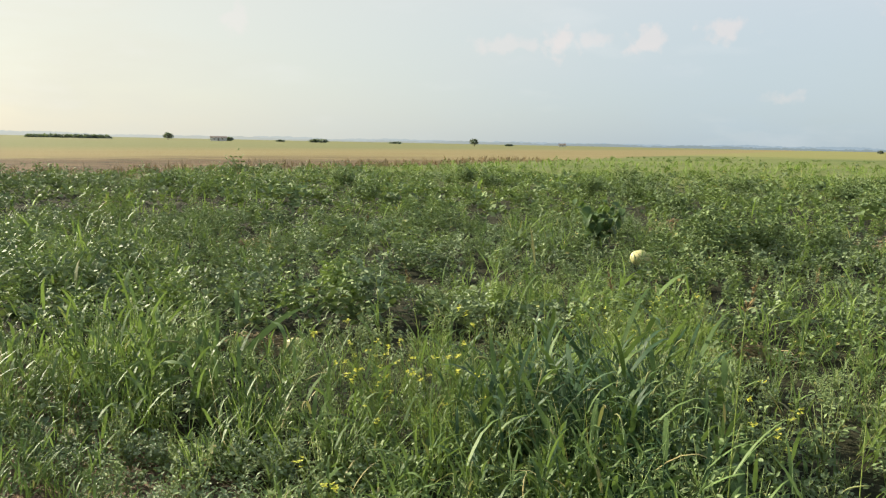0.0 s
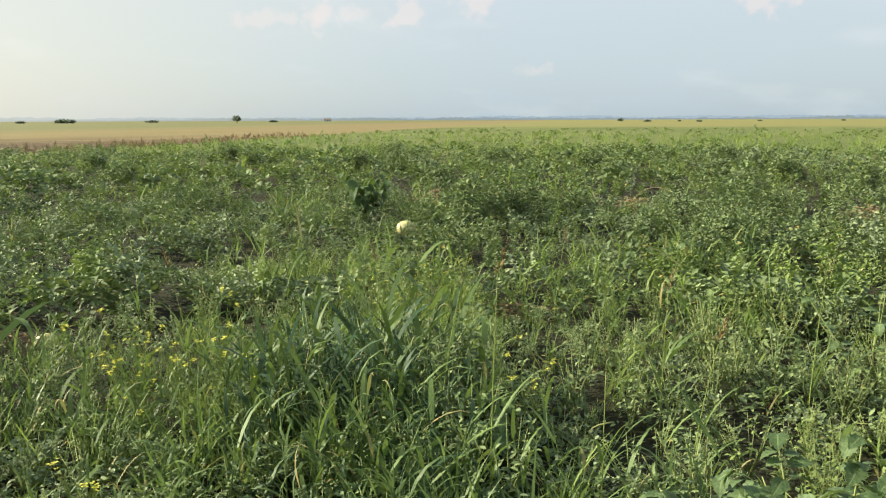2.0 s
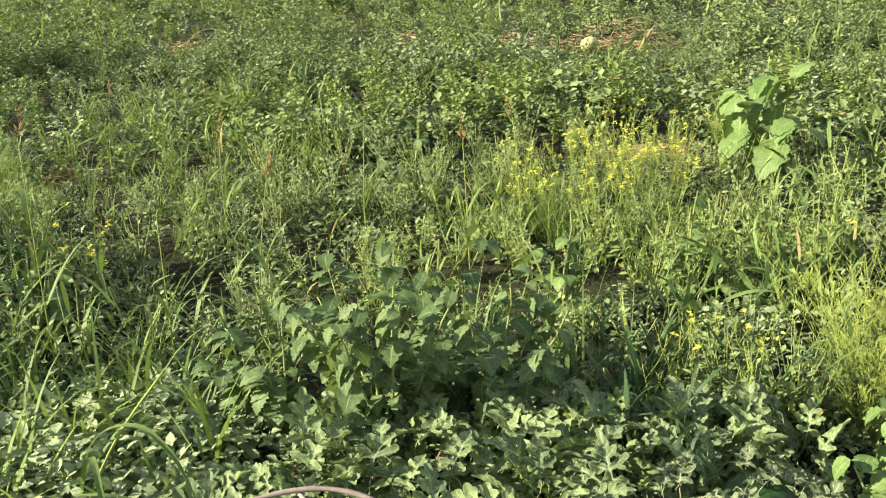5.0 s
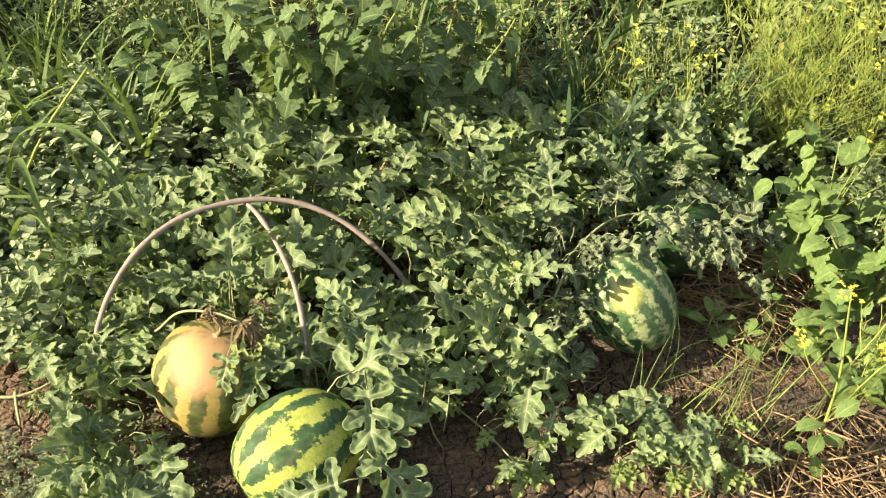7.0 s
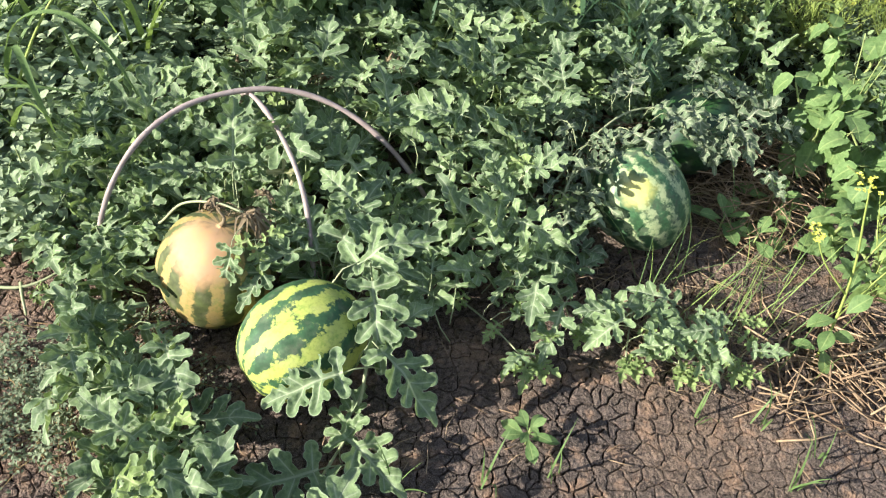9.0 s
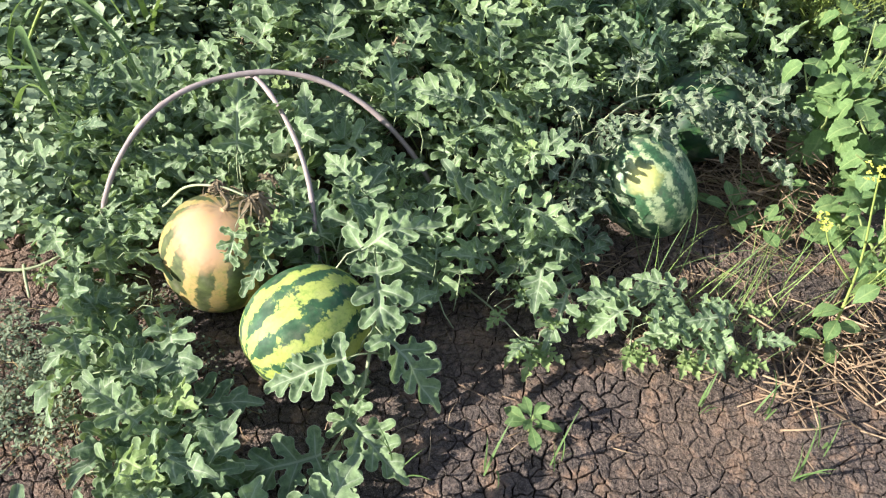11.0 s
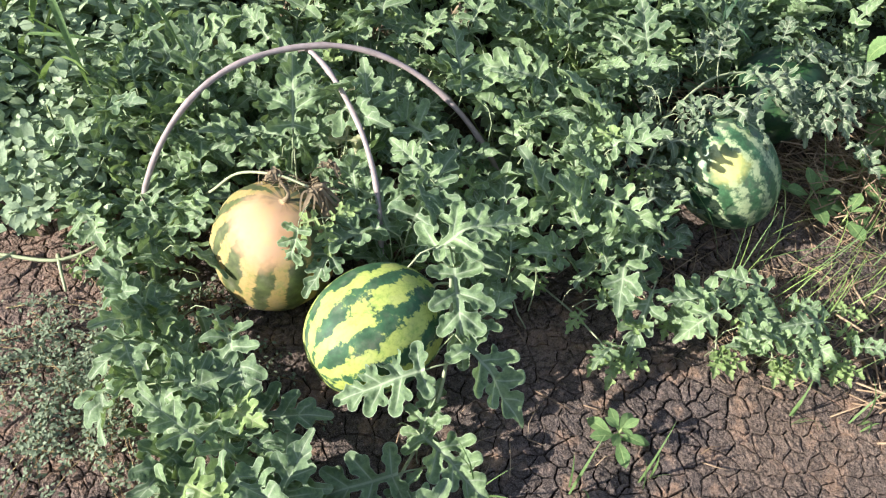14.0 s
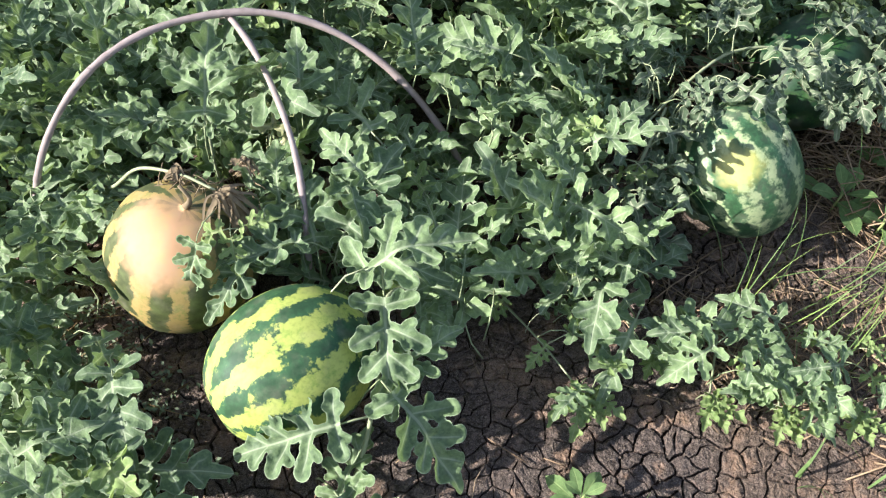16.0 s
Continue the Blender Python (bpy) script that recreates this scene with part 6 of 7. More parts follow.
# ---------------------------------------------------------------- tall seed grasses
def seed_grass(place, seed, height, label, red=True):
    """One tall culm with a drooping seed head and a few blades."""
    rg = np.random.default_rng(seed)
    ob = thing("seed_grass", (*place, 0), label=label, category="grass", group="tall seed grasses")
    az = rg.uniform(0, 6.28)
    t = np.linspace(0, 1, 8)
    lean = rg.uniform(0.02, 0.18)
    pts = np.stack([np.cos(az) * height * lean * t**1.6, np.sin(az) * height * lean * t**1.6, height * t], -1)
    part("culm", Shape().add(*tube(pts, np.linspace(0.0032, 0.0014, 8), 5)).mesh("culm", ["stem_yellow"]), ob)
    s = Shape()
    for _ in range(34):
        k = rg.uniform(0, 1)
        p = pts[-1] + np.array([np.cos(az) * 0.04 * k, np.sin(az) * 0.04 * k, 0.13 * k])
        a2 = rg.uniform(0, 6.28)
        q = p + np.array([np.cos(a2) * 0.022, np.sin(a2) * 0.022, 0.028]) * rg.uniform(0.5, 1.3) * (1.1 - k)
        s.add(*tube([p, (p + q) / 2, q], [0.0012, 0.0026, 0.0006], 3), 0)
    part("seed_head", s.mesh("seed_head", ["seed" if red else "seed_green"]), ob, label="brown seed head" if red else "")
    for _ in range(5):
        k = rg.uniform(0.05, 0.6)
        me = Shape().add(*blade(height * rg.uniform(0.3, 0.5), 0.014, rg.uniform(0.3, 0.6), rg.uniform(0.8, 2.0), rg.uniform(0, 6.28), 7, pts[0] + (pts[-1] - pts[0]) * k), 0).mesh("blade", ["grass"])
        part("blade", me, ob)
    return ob


for k, (x, y, h, red) in enumerate(((-1.41, 2.83, 0.95, True), (-3.60, 3.50, 0.70, True), (-2.38, 5.8, 0.62, True), (-1.9, 3.3, 0.75, False), (-0.95, 2.75, 0.66, False), (-0.75, 3.1, 0.72, True), (-1.1, 4.0, 0.7, True),
                                    (-2.6, 3.9, 0.75, True), (-4.4, 3.0, 0.7, False), (-4.9, 4.3, 0.7, False), (0.05, 3.5, 0.72, True), (0.3, 4.2, 0.7, True), (-0.5, 4.4, 0.75, False), (-6.5, 5.5, 0.7, True), (-3.2, 4.1, 0.7, False))):
    seed_grass((x, y), 900 + k, h, "tall grass stalk with a drooping seed head", red)


def grass_clump(place, seed, blades, height, width, label, mat="grass", lean=(0, 0), spread=0.03, bend=1.6):
    """A clump of grass, every blade a part."""
    rg = np.random.default_rng(seed)
    ob = thing("grass_clump", (*place, 0), label=label, category="grass", group="grass clumps")
    for _ in range(blades):
        h = height * rg.uniform(0.45, 1.1)
        v, f = blade(h, width * rg.uniform(0.6, 1.2), rg.uniform(0.05, 0.5), rg.uniform(0.3, bend), rg.uniform(0, 6.28), 7, (*rg.normal(0, spread, 2), 0))
        v = v + np.outer(v[:, 2] / height, (*(np.array(lean) * rg.uniform(-0.2, 1.6)), 0))
        part("blade", Shape().add(v, f, 0).mesh("blade", [mat]), ob)
    return ob


for k, (x, y) in enumerate(((-0.98, 2.36), (-1.12, 2.28), (-0.83, 2.42), (-1.25, 2.15), (-0.70, 2.30), (-1.0, 2.55))):
    grass_clump((x, y), 950 + k, 18, 0.52, 0.016, "long green grass with broad arching blades", "grass_light" if k % 3 == 1 else "grass")
for k, (x, y) in enumerate(((-1.18, 1.92), (-1.36, 1.80), (-1.02, 2.10), (-1.48, 2.0), (-1.3, 2.3), (-0.92, 2.62), (-1.15, 2.75), (-0.72, 2.72), (-1.4, 2.6))):
    grass_clump((x, y), 990 + k, 12, 0.46, 0.016, "bright green grass with broad arching blades beside the vines", ("grass_light", "grass", "grass")[k % 3])
grass_clump((-0.99, 1.90), 958, 5, 0.50, 0.026, "broad arching grass blades leaning over the vines", "grass_light", lean=(0.14, -0.12), bend=2.4)
grass_clump((-0.80, 2.02), 957, 6, 0.46, 0.022, "broad arching grass blades over the vines", lean=(0.05, -0.1), bend=2.4)
for k, (x, y, h) in enumerate(((0.25, 2.55, 0.5), (0.42, 2.70, 0.5), (0.1, 2.75, 0.5), (0.58, 2.55, 0.55), (0.75, 2.62, 0.5), (0.32, 2.42, 0.42))):
    grass_clump((x, y), 960 + k, 22, h, 0.009, "green grass with thin arching blades")
# darkened grass: the shade behind the vines is put into its colour
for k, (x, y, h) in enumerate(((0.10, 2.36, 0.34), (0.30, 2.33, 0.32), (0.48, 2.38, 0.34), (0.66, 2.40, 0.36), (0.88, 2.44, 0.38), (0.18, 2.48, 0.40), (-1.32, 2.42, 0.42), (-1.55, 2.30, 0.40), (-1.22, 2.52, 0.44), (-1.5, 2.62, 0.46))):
    grass_clump((x, y), 1960 + k, 20, h, 0.010, "dark green grass behind the vines, shade put into its colour", "grass_shaded", spread=0.05, bend=2.0)
for k, (x, y) in enumerate(((0.78, 1.46), (0.84, 1.36), (0.56, 1.42), (0.66, 1.40), (0.62, 1.33), (0.75, 1.38), (0.72, 1.28), (0.70, 1.50), (0.58, 1.50))):
    grass_clump((x, y), 970 + k, 9, 0.25, 0.0026, "thin wispy grass leaning beside the melon", ("grass", "grass_light")[k % 2], lean=(0.11, 0.0), spread=0.08, bend=1.4)
for k, (x, y) in enumerate(((0.60, 1.13), (0.72, 1.10), (0.80, 1.03), (-0.28, 0.93), (0.16, 0.98), (0.28, 1.0), (-0.33, 1.0), (0.74, 0.95), (-0.02, 0.97))):
    grass_clump((x, y), 980 + k, 4, 0.13, 0.005, "a few small grass blades growing from a crack", lean=(0.02, 0.0), spread=0.01)


def ribbon(points, width):
    """A single broad blade along a path, tapered at both ends."""
    p = smooth_path(points, 5)
    d = np.gradient(p, axis=0)
    side = np.cross(d, (0, 0, 1.0))
    side /= np.linalg.norm(side, axis=1)[:, None] + 1e-9
    t = np.linspace(0, 1, len(p))
    w = 0.5 * width * np.minimum(1, 0.5 + 2.5 * t) * (1 - t**3)
    keel = np.zeros_like(p)
    keel[:, 2] = -0.18 * width
    v = np.concatenate([p - side * w[:, None], p + keel, p + side * w[:, None]])
    n, f = len(p), []
    for k in range(n - 1):
        for a in (0, n):
            f += [(a + k, a + n + k, a + n + k + 1), (a + k, a + n + k + 1, a + k + 1)]
    return v, f


def arching_grass():
    """Long blades that reach over the vines from two culms."""
    ob = thing("grass_clump", (-0.98, 1.98, 0), label="long pale green grass blades arching over the vines", category="grass", group="grass clumps")
    base = np.array([-0.98, 1.98, 0.0])
    for pts, w in (([(-0.97, 1.97, 0.05), (-0.93, 1.98, 0.24), (-0.86, 1.90, 0.335), (-0.80, 1.80, 0.25), (-0.775, 1.795, 0.11)], 0.020),
                   ([(-0.99, 1.99, 0.05), (-0.92, 2.02, 0.30), (-0.78, 1.98, 0.38), (-0.66, 1.90, 0.34), (-0.58, 1.82, 0.24)], 0.021),
                   ([(-0.99, 1.97, 0.04), (-0.95, 1.92, 0.20), (-0.86, 1.86, 0.26), (-0.77, 1.86, 0.25), (-0.66, 1.88, 0.20)], 0.015),
                   ([(-1.02, 1.99, 0.04), (-1.04, 1.93, 0.18), (-1.00, 1.86, 0.24), (-0.93, 1.83, 0.22), (-0.88, 1.83, 0.15)], 0.018)):
        part("blade", Shape().add(*ribbon(np.array(pts) - base, w)).mesh("blade", ["grass"]), ob)
    culm = np.array([(-0.98, 1.97, 0.0), (-0.93, 1.98, 0.16), (-0.84, 2.02, 0.33), (-0.72, 2.08, 0.48)]) - base
    part("culm", Shape().add(*tube(smooth_path(culm, 4), 0.0035, 5)).mesh("culm", ["stem_yellow"]), ob)


arching_grass()


def husk(place, seed, count, length, fall, label):
    """A shrivelled leaf: brown curled strips hanging from one point."""
    rg = np.random.default_rng(seed)
    ob = thing("withered_leaf", (place[0], place[1], 0), label=label, category="leaf")
    for _ in range(count):
        az = fall + rg.normal(0, 0.7)
        reach = length * rg.uniform(0.5, 1.1)
        c, q = np.array([math.cos(az), math.sin(az), 0]), np.array([-math.sin(az), math.cos(az), 0]) * rg.normal(0, 0.25)
        pts = [np.array([*rg.normal(0, 0.006, 2), place[2]])]
        for k, (fwd, drop) in enumerate(((0.3, 0.10), (0.6, -0.25), (0.75, -0.7), (0.72, -1.0))):
            pts.append(np.array([0, 0, place[2]]) + (c * fwd + q * (k + 1) * 0.3) * reach + np.array([0, 0, drop * reach]) + rg.normal(0, 0.004, 3))
        part("strip", Shape().add(*ribbon(pts, rg.uniform(0.003, 0.009))).mesh("strip", ["melon_leaf_dry"]), ob)
    return ob


husk((-0.310, 1.452, 0.250), 1401, 24, 0.070, -0.7, "shrivelled brown leaf hanging from a melon's top")
husk((-0.375, 1.480, 0.250), 1402, 16, 0.036, 1.9, "shrivelled grey-brown leaf on top of a melon")
husk((-0.285, 1.500, 0.262), 1403, 12, 0.040, 0.4, "curled reddish-brown dead leaf beside a melon")


# ---------------------------------------------------------------- litter and creeping weeds
def litter(name, shape, mats, label, category, place=(0, 0, 0)):
    ob = new(name, shape.mesh(name, mats))
    ob.location = place
    return tagged(ob, label=label, category=category, kind="stuff")


litter("straw_litter", stick_heap(1001, 170, 0.24, 0.16, 0.04, 0.19, 0.0019), ["straw"], "pale dry straw stalks scattered on the soil", "straw", (1.0, 1.24, 0))
litter("straw_litter", stick_heap(1002, 260, 0.16, 0.20, 0.09, 0.16, 0.0013), ["straw"], "dry brown vine stalks behind the melon", "straw", (0.86, 1.72, 0))
litter("straw_litter", stick_heap(1007, 230, 0.18, 0.17, 0.13, 0.22, 0.0016), ["straw"], "brown dry stalks piled behind two melons", "straw", (0.95, 1.87, 0))
litter("straw_litter", stick_heap(1003, 240, 0.24, 0.16, 0.015, 0.11, 0.0011), ["straw"], "thin dry grass stalks on the soil by the melon", "straw", (0.60, 1.40, 0))
litter("straw_litter", stick_heap(1004, 160, 0.35, 0.12, 0.16, 0.20), ["straw"], "dry brown vine stalks under the leaves", "straw", (0.50, 1.93, 0.02))
litter("straw_litter", stick_heap(1005, 40, 0.75, 0.25, 0.006, 0.07, 0.0011), ["straw"], "scattered dry bits of stalk on cracked soil", "straw", (0.15, 1.05, 0.004))
litter("straw_litter", stick_heap(1006, 34, 0.05, 0.03, 0.03, 0.045, 0.0009), ["melon_leaf_dry"], "withered brown tendrils on top of a melon", "straw", (-0.35, 1.47, 0.226))


def clods():
    """Crumbs of dry clay on the crust."""
    rg = np.random.default_rng(91)
    k = 7000
    tpl = Shape().add(np.array([(1, 0, 0.2), (0.2, 0.9, 0.1), (-0.9, 0.3, 0.25), (-0.5, -0.8, 0.1), (0.6, -0.7, 0.15), (0.05, 0.05, 0.9)]), [(0, 1, 5), (1, 2, 5), (2, 3, 5), (3, 4, 5), (4, 0, 5)], 0, np.full((6, 2), 3.0))
    x, y = rg.uniform(-1.0, 1.05, k), rg.uniform(0.78, 1.55, k)
    size = 0.0011 + 0.0046 * rg.uniform(0, 1, k) ** 5
    s = Shape().spread(tpl, turns_z(rg.uniform(0, 6.28, k), rg.uniform(0, 0.4, k), rg.uniform(0, 6.28, k)), size, np.stack([x, y, soil_height(x, y) - 0.0008], -1))
    litter("clay_crumbs", s, ["ground"], "small crumbs of dry clay on the cracked soil", "soil")


clods()


def knotweed_mat():
    """Creeping weed with tiny leaves on wiry red stems."""
    rg = np.random.default_rng(53)
    s = Shape()
    v, f, uv = leaf_flat(0.009, 0.0048, 2, 0.2, 0.4)
    tiny = Shape().add(v, f, 0, uv)
    hub = np.array([-0.63, 1.25, 0.0])
    px, py = [], []
    for _ in range(95):
        az, ln = rg.uniform(0, 6.28), rg.uniform(0.10, 0.36)
        if -0.9 < az - 1.57 < 1.0:
            ln *= 0.6
        p0 = hub + np.array([rg.normal(0, 0.07) - 0.05, rg.normal(0, 0.09) - 0.03, 0])
        t = np.linspace(0, 1, 6)
        pts = p0 + np.stack([np.cos(az + 0.4 * t) * ln * t, np.sin(az + 0.4 * t) * ln * t * 0.95, 0.006 + 0.03 * np.sin(t * 3.1) * rg.uniform(0.3, 1)], -1)
        s.add(*tube(pts, 0.0009, 3), 1)
        k = 66
        u = rg.uniform(0.1, 1, k)
        i = np.minimum((u * 5).astype(int), 4)
        q = pts[i] + (pts[i + 1] - pts[i]) * (u * 5 - i)[:, None] + rg.normal(0, 0.006, (k, 3)) + (0, 0, 0.006)
        q[:, 2] = np.maximum(q[:, 2], 0.004)
        s.spread(tiny, turns_z(rg.uniform(0, 6.28, k), rg.uniform(0, 0.9, k), rg.uniform(0, 6.28, k)), rg.uniform(0.7, 1.5, k), q)
    litter("knotweed_mat", s, ["knotweed_leaf", "seed"], "creeping grey-green weed with tiny leaves on bare soil", "weed")


MAT["knotweed_leaf"] = leaf_material("knotweed_leaf", (0.085, 0.115, 0.065), (0.26, 0.30, 0.175), rough=0.7, translucent=0.15)
knotweed_mat()


def vine_cover():
    """Low small leaves that fill in under the vines and behind them."""
    rg = np.random.default_rng(59)
    s = Shape()
    low = [leafy_weed(1100 + i, 0.14, 34, 0.040, 0.026, 5, n=3, spread=1.2) for i in range(4)]
    x, y = rg.uniform(-1.4, 1.5, 700), rg.uniform(1.5, 2.6, 700)
    front = np.where(x < -0.9, 1.62, np.where(x < 0.55, 1.78, 2.12))
    ok = (y > front) & (rg.uniform(0, 1, 700) < 0.55)
    sow(s, low, x[ok], y[ok], rg, (0.6, 1.4))
    litter("ground_cover", s, ["weed_leaf_grey", "stem"], "small-leaved weeds filling the gaps between vines", "weed")
    s = Shape()
    low = [leafy_weed(1110 + i, 0.18, 44, 0.046, 0.030, 6, n=3, spread=1.1, stems=False) for i in range(4)]
    x, y = rg.uniform(-1.35, -0.60, 300), rg.uniform(1.55, 2.6, 300)
    ok = (x < -0.74 + 0.1 * (y - 1.6)) | ((y > 2.1) & (rg.uniform(0, 1, 300) < 0.9)) | (rg.uniform(0, 1, 300) < 0.2)
    sow(s, low, x[ok], y[ok], rg, (0.8, 1.5))
    litter("pale_weeds", s, ["pale_small_leaf", "stem"], "pale grey-green small-leaved weeds beside the vines", "weed")


MAT["pale_small_leaf"] = leaf_material("pale_small_leaf", (0.13, 0.19, 0.095), (0.40, 0.47, 0.27), rough=0.6)
vine_cover()

# withered leaves: one orange piece behind the vines, and the dry clump on the second melon
for p, h, pi, sz in (((0.86, 2.13, 0.13), 200, 20, 0.8),):
    ob = thing("withered_leaf", (p[0], p[1], 0), label="withered orange-brown leaf standing among the vines", category="leaf")
    MAT["rust"] = plain_material("rust", (0.36, 0.17, 0.07), (0.55, 0.30, 0.13), 30, 0.8)
    part("blade", broad_leaf_shape(1200, 0.12, 0.07, 3, 0.2).mesh("blade", ["rust", "rust"]), ob, aim_leaf((0, 0, p[2]), h, pi, 40, sz))
    part("stalk", Shape().add(*tube([(0, 0, 0), (0.01, 0, p[2] * 0.5), (0, 0, p[2])], 0.002, 4)).mesh("stalk", ["rust"]), ob)


def dry_heap(place, seed, rx, ry, hoop, label, height=0.10):
    ob = thing("dry_vine_heap", (*place, 0), label=label, category="dry vines", group="dry vine heaps")
    tagged(part("stalk_litter", stick_heap(seed, 560, rx, ry, height, 0.26, 0.0034).mesh("stalk_litter", ["straw_far"]), ob), kind="stuff")
    if hoop:
        a = np.linspace(0, np.pi, 14)
        pts = np.stack([0.42 * np.cos(a) + 0.3, 0.1 * np.sin(a), 0.42 * np.sin(a)], -1)
        part("hoop", Shape().add(*tube(pts, 0.0048, 6)).mesh("hoop", ["straw_far"]), ob, label="thin bent cane hoop")


dry_heap((2.1, 13.0), 1301, 1.0, 0.5, True, "heap of reddish dry vines under a cane hoop", 0.42)
dry_heap((0.7, 13.7), 1302, 0.8, 0.4, False, "patch of reddish dry vines", 0.26)
dry_heap((-0.9, 13.6), 1303, 0.6, 0.35, False, "patch of yellowed dry vines", 0.30)
dry_heap((-4.3, 13.9), 1304, 0.9, 0.4, True, "patch of pale dry vines under a cane hoop", 0.26)
dry_heap((-8.1, 14.2), 1305, 0.5, 0.3, False, "patch of reddish dry vines", 0.26)
dry_heap((-5.42, 3.58), 1306, 0.26, 0.16, False, "patch of reddish dry vines by a pale melon")
dry_heap((-10.7, 7.1), 1307, 0.5, 0.3, False, "patch of pale dry vines")
dry_heap((-2.9, 6.1), 1308, 0.26, 0.18, False, "patch of reddish dry stalks")
dry_heap((1.5, 6.3), 1309, 0.45, 0.3, False, "patch of pale dry stalks")


# ---------------------------------------------------------------- the far edge of the plain
def far_tree(place, seed, height, width, label="dark green tree alone on the plain"):
    """A tapered trunk with limbs and a crown of leaf clumps."""
    rg = np.random.default_rng(seed)
    ob = thing("tree", (*place, 0), label=label, category="tree", group="far trees")
    s = Shape()
    s.add(*tube([(0, 0, -0.1), (0.02 * height, 0, 0.25 * height), (0, 0.02 * height, 0.6 * height)], [0.05 * height, 0.035 * height, 0.012 * height], 6))
    for _ in range(6):
        a = rg.uniform(0, 6.28)
        s.add(*tube([(0, 0, 0.25 * height), (np.cos(a) * width * 0.2, np.sin(a) * width * 0.2, 0.45 * height), (np.cos(a) * width * 0.38, np.sin(a) * width * 0.38, 0.68 * height)], [0.02 * height, 0.014 * height, 0.005 * height], 4))
    part("trunk", s.mesh("trunk", ["bark"]), ob)
    k = 520
    th, ph, rr = rg.uniform(0, 6.28, k), np.arccos(rg.uniform(-0.75, 1, k)), rg.uniform(0.45, 1.0, k) ** 0.6
    lump = 1 + 0.22 * np.sin(3 * th + seed) + 0.12 * np.sin(7 * th)
    q = np.stack([np.cos(th) * np.sin(ph) * width * 0.5 * rr * lump, np.sin(th) * np.sin(ph) * width * 0.5 * rr * lump, height * (0.56 + 0.42 * np.cos(ph) * rr)], -1)
    v, f, uv = leaf_flat(0.14 * width, 0.11 * width, 2, 0.3, 0.6)
    c = Shape().spread(Shape().add(v, f, 0, uv), turns_z(rg.uniform(0, 6.28, k), rg.uniform(0, 1.4, k), rg.uniform(0, 6.28, k)), rg.uniform(0.6, 1.3, k), q)
    part("crown", c.mesh("crown", ["hazed_tree_leaf"]), ob)


def polar(yaw, dist):
    return -math.sin(radians(yaw)) * dist, math.cos(radians(yaw)) * dist


def house(place, size, rz, label):
    """A low farm building: walls, a pitched roof, a door and windows."""
    w, d, h = size
    ob = thing("farm_building", (*place, 0), rz, label=label, category="building", group="far farm buildings")
    v = [(-w / 2, -d / 2, 0), (w / 2, -d / 2, 0), (w / 2, d / 2, 0), (-w / 2, d / 2, 0), (-w / 2, -d / 2, h), (w / 2, -d / 2, h), (w / 2, d / 2, h), (-w / 2, d / 2, h), (-w / 2, 0, h * 1.4), (w / 2, 0, h * 1.4)]
    f = [(0, 1, 5), (0, 5, 4), (1, 2, 6), (1, 6, 5), (2, 3, 7), (2, 7, 6), (3, 0, 4), (3, 4, 7), (4, 8, 7), (5, 6, 9)]
    part("wall", Shape().add(v, f).mesh("wall", ["plaster"], False), ob)
    e = 0.3
    r = [(-w / 2 - e, -d / 2 - e, h - 0.15), (w / 2 + e, -d / 2 - e, h - 0.15), (w / 2 + e, 0, h * 1.4 + 0.1), (-w / 2 - e, 0, h * 1.4 + 0.1), (-w / 2 - e, d / 2 + e, h - 0.15), (w / 2 + e, d / 2 + e, h - 0.15)]
    part("roof", Shape().add(r, [(0, 1, 2), (0, 2, 3), (3, 2, 5), (3, 5, 4)]).mesh("roof", ["roofing"], False), ob)
    for k in range(3):
        x = -w / 2 + w * (k + 1) / 4
        z0 = 0 if k == 1 else h * 0.4
        q = [(x - 0.5, -d / 2 - 0.05, z0), (x + 0.5, -d / 2 - 0.05, z0), (x + 0.5, -d / 2 - 0.05, h * 0.8), (x - 0.5, -d / 2 - 0.05, h * 0.8), (x - 0.5, -d / 2 + 0.05, z0), (x + 0.5, -d / 2 + 0.05, z0), (x + 0.5, -d / 2 + 0.05, h * 0.8), (x - 0.5, -d / 2 + 0.05, h * 0.8)]
        part("door" if k == 1 else "window", Shape().add(q, [(0, 1, 2), (0, 2, 3), (4, 6, 5), (4, 7, 6), (0, 4, 5), (0, 5, 1), (3, 2, 6), (3, 6, 7), (0, 3, 7), (0, 7, 4), (1, 5, 6), (1, 6, 2)]).mesh("opening", ["roofing"], False), ob)


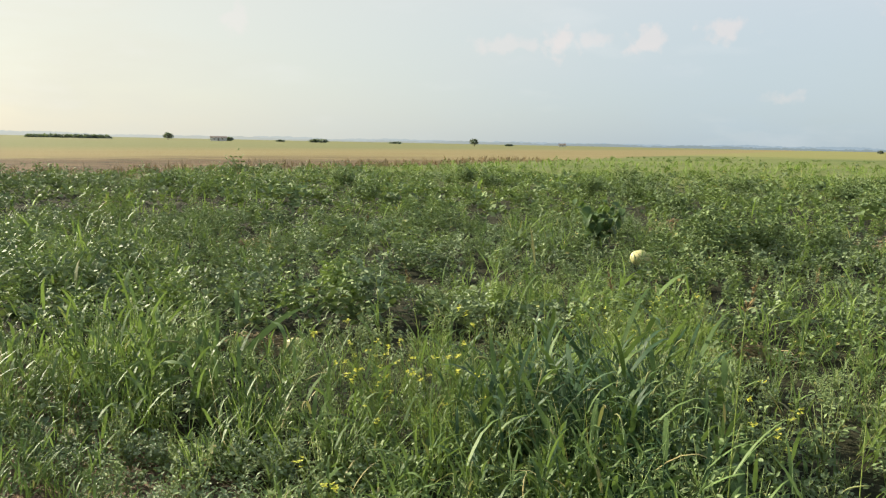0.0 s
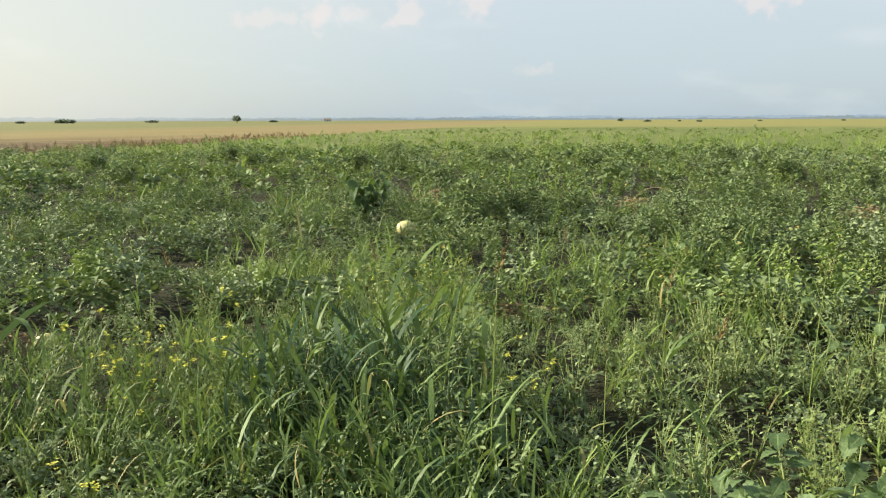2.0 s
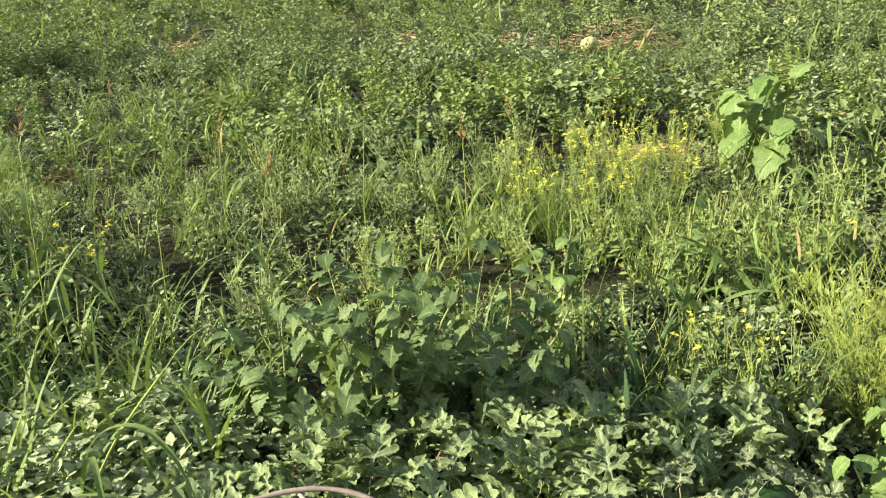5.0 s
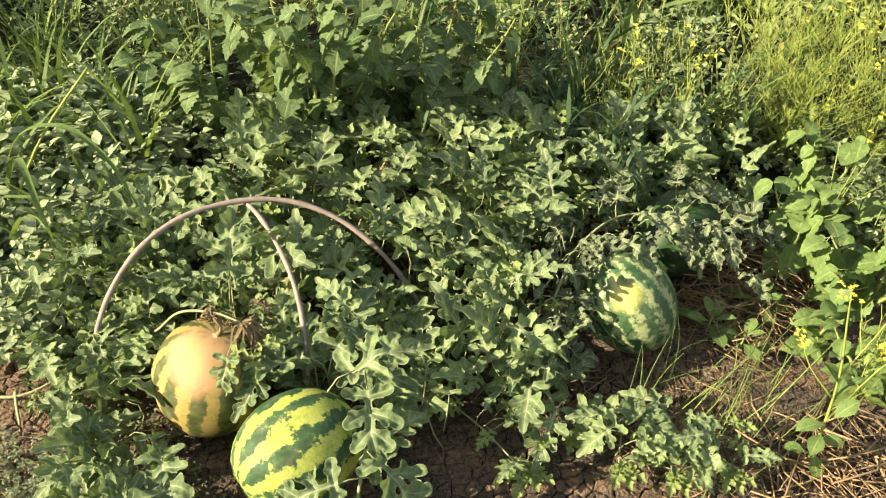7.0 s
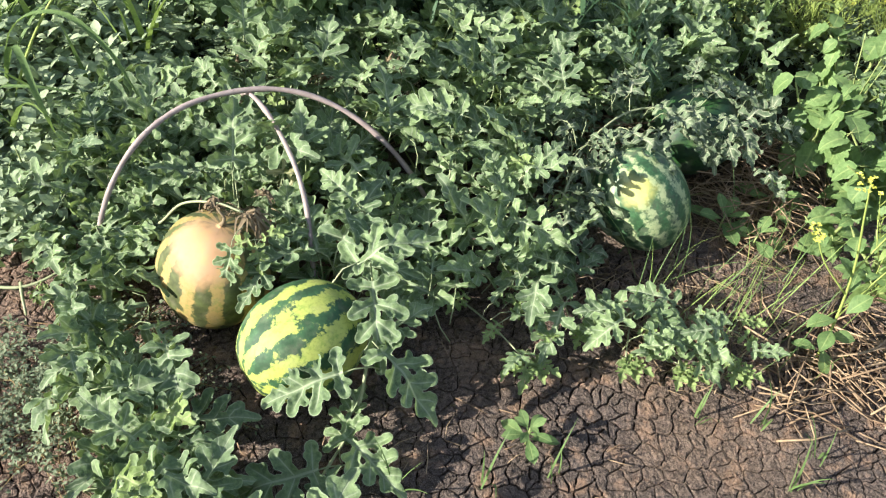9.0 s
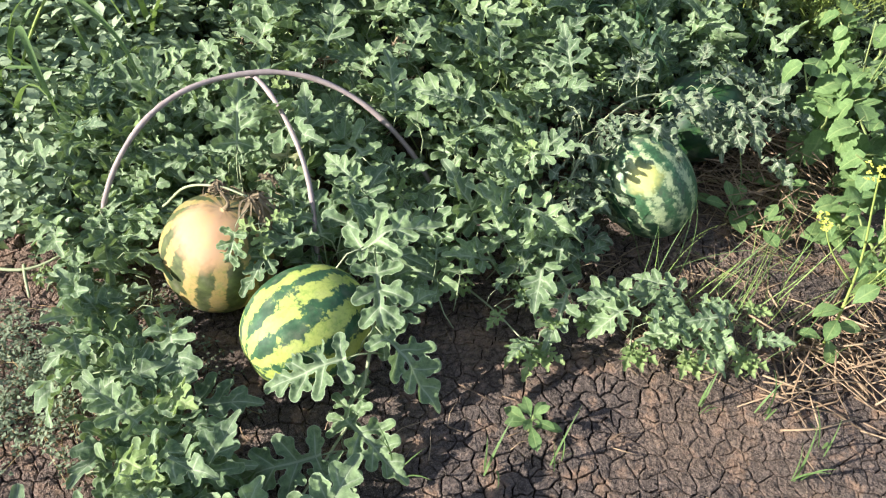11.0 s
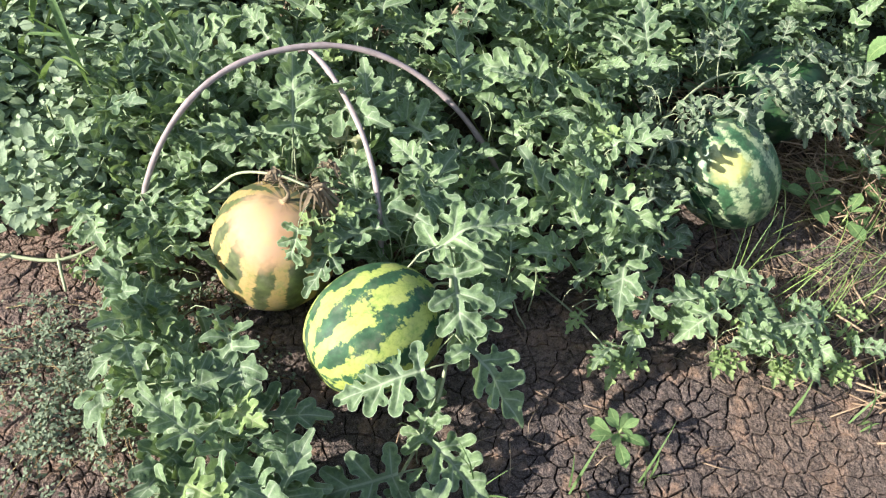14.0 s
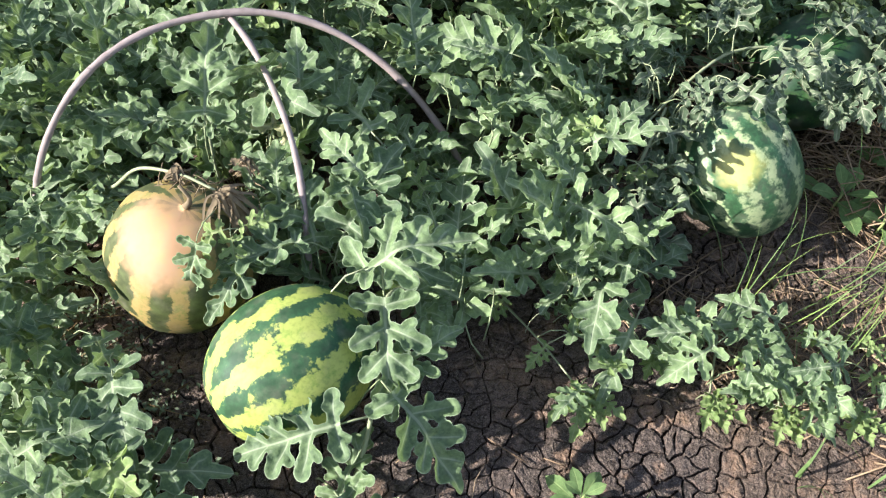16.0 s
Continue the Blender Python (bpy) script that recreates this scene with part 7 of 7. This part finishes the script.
def far_woods():
    """The hazy line of woods along the horizon, kilometres off."""
    rg = np.random.default_rng(61)
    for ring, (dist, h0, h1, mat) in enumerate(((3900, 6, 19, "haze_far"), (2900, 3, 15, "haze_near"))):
        s = Shape()
        yaw = np.arange(-60, 100, 0.07)
        h = h0 + (h1 - h0) * (0.55 * vnoise(yaw, yaw * 0, 0.35, 71 + ring) + 0.3 * vnoise(yaw, yaw * 0, 2.1, 72 + ring) + 0.3 * vnoise(yaw, yaw * 0, 9.0, 73 + ring)) - (4 if ring else 0)
        h = np.maximum(h, 0.5)
        x, y = -np.sin(np.radians(yaw)) * dist, np.cos(np.radians(yaw)) * dist
        n = len(yaw)
        v = np.concatenate([np.stack([x, y, -5 + 0 * x], -1), np.stack([x, y, h], -1), np.stack([x * 1.03, y * 1.03, h * 0.9], -1), np.stack([x * 1.03, y * 1.03, -5 + 0 * x], -1)])
        f = []
        for k in range(3):
            i = np.arange(n - 1)
            f.append(np.stack([k * n + i, k * n + i + 1, (k + 1) * n + i + 1], -1))
            f.append(np.stack([k * n + i, (k + 1) * n + i + 1, (k + 1) * n + i], -1))
        s.add(v, np.concatenate(f))
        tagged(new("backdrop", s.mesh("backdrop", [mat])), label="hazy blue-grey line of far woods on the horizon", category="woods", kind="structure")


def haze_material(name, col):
    """Far woods that glow: the haze of kilometres of air put into their colour."""
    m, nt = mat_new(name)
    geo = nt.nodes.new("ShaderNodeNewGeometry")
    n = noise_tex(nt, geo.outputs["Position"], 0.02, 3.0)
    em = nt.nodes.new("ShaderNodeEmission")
    # the painted haze is brighter and warmer towards the sun
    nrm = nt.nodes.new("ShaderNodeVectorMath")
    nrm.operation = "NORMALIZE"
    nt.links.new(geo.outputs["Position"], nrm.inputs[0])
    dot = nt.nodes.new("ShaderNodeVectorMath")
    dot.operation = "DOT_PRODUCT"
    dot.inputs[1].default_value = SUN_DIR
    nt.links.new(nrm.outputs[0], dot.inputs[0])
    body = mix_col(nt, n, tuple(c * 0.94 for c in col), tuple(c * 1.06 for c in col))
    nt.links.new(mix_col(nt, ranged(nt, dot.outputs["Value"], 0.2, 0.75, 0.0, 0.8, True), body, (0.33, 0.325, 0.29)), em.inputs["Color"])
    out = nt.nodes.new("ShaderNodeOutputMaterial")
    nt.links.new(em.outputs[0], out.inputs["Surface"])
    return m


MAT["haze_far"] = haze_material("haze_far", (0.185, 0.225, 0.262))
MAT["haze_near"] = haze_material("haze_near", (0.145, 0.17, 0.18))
MAT["plaster"] = plain_material("plaster", (0.62, 0.60, 0.55), (0.78, 0.76, 0.72), 2.0, 0.85)
MAT["roofing"] = plain_material("roofing", (0.16, 0.13, 0.12), (0.26, 0.21, 0.18), 3.0, 0.8)
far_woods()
for yaw, dist, h, w in ((42.4, 520, 4.4, 4.6), (61.5, 640, 4.8, 6.4), (54.7, 680, 1.3, 6.0), (52.3, 680, 1.7, 13.0), (58.0, 690, 2.4, 10.0), (65.4, 700, 1.2, 17.0), (66.6, 700, 1.1, 17.0), (67.8, 700, 1.2, 17.0), (68.9, 700, 1.0, 14.0), (47.4, 760, 1.2, 9.0),
                        (40.2, 760, 1.4, 7.0), (18.3, 520, 1.9, 3.0), (16.6, 520, 0.9, 4.0), (14.7, 520, 1.0, 2.0), (13.5, 480, 0.8, 3.0), (10.0, 560, 0.9, 2.4), (5.4, 600, 0.9, 2.6), (-2.0, 700, 1.2, 6.0)):
    far_tree(polar(yaw, dist), int(yaw * 10) % 997, h, w, "dark green tree or bush alone on the plain")
for yaw, dist, sz in ((58.5, 640, (11, 6, 2.2)), (36.8, 1100, (9, 6, 2.6))):
    x, y = polar(yaw, dist)
    house((x, y), sz, yaw, "low white farm building far off on the plain")
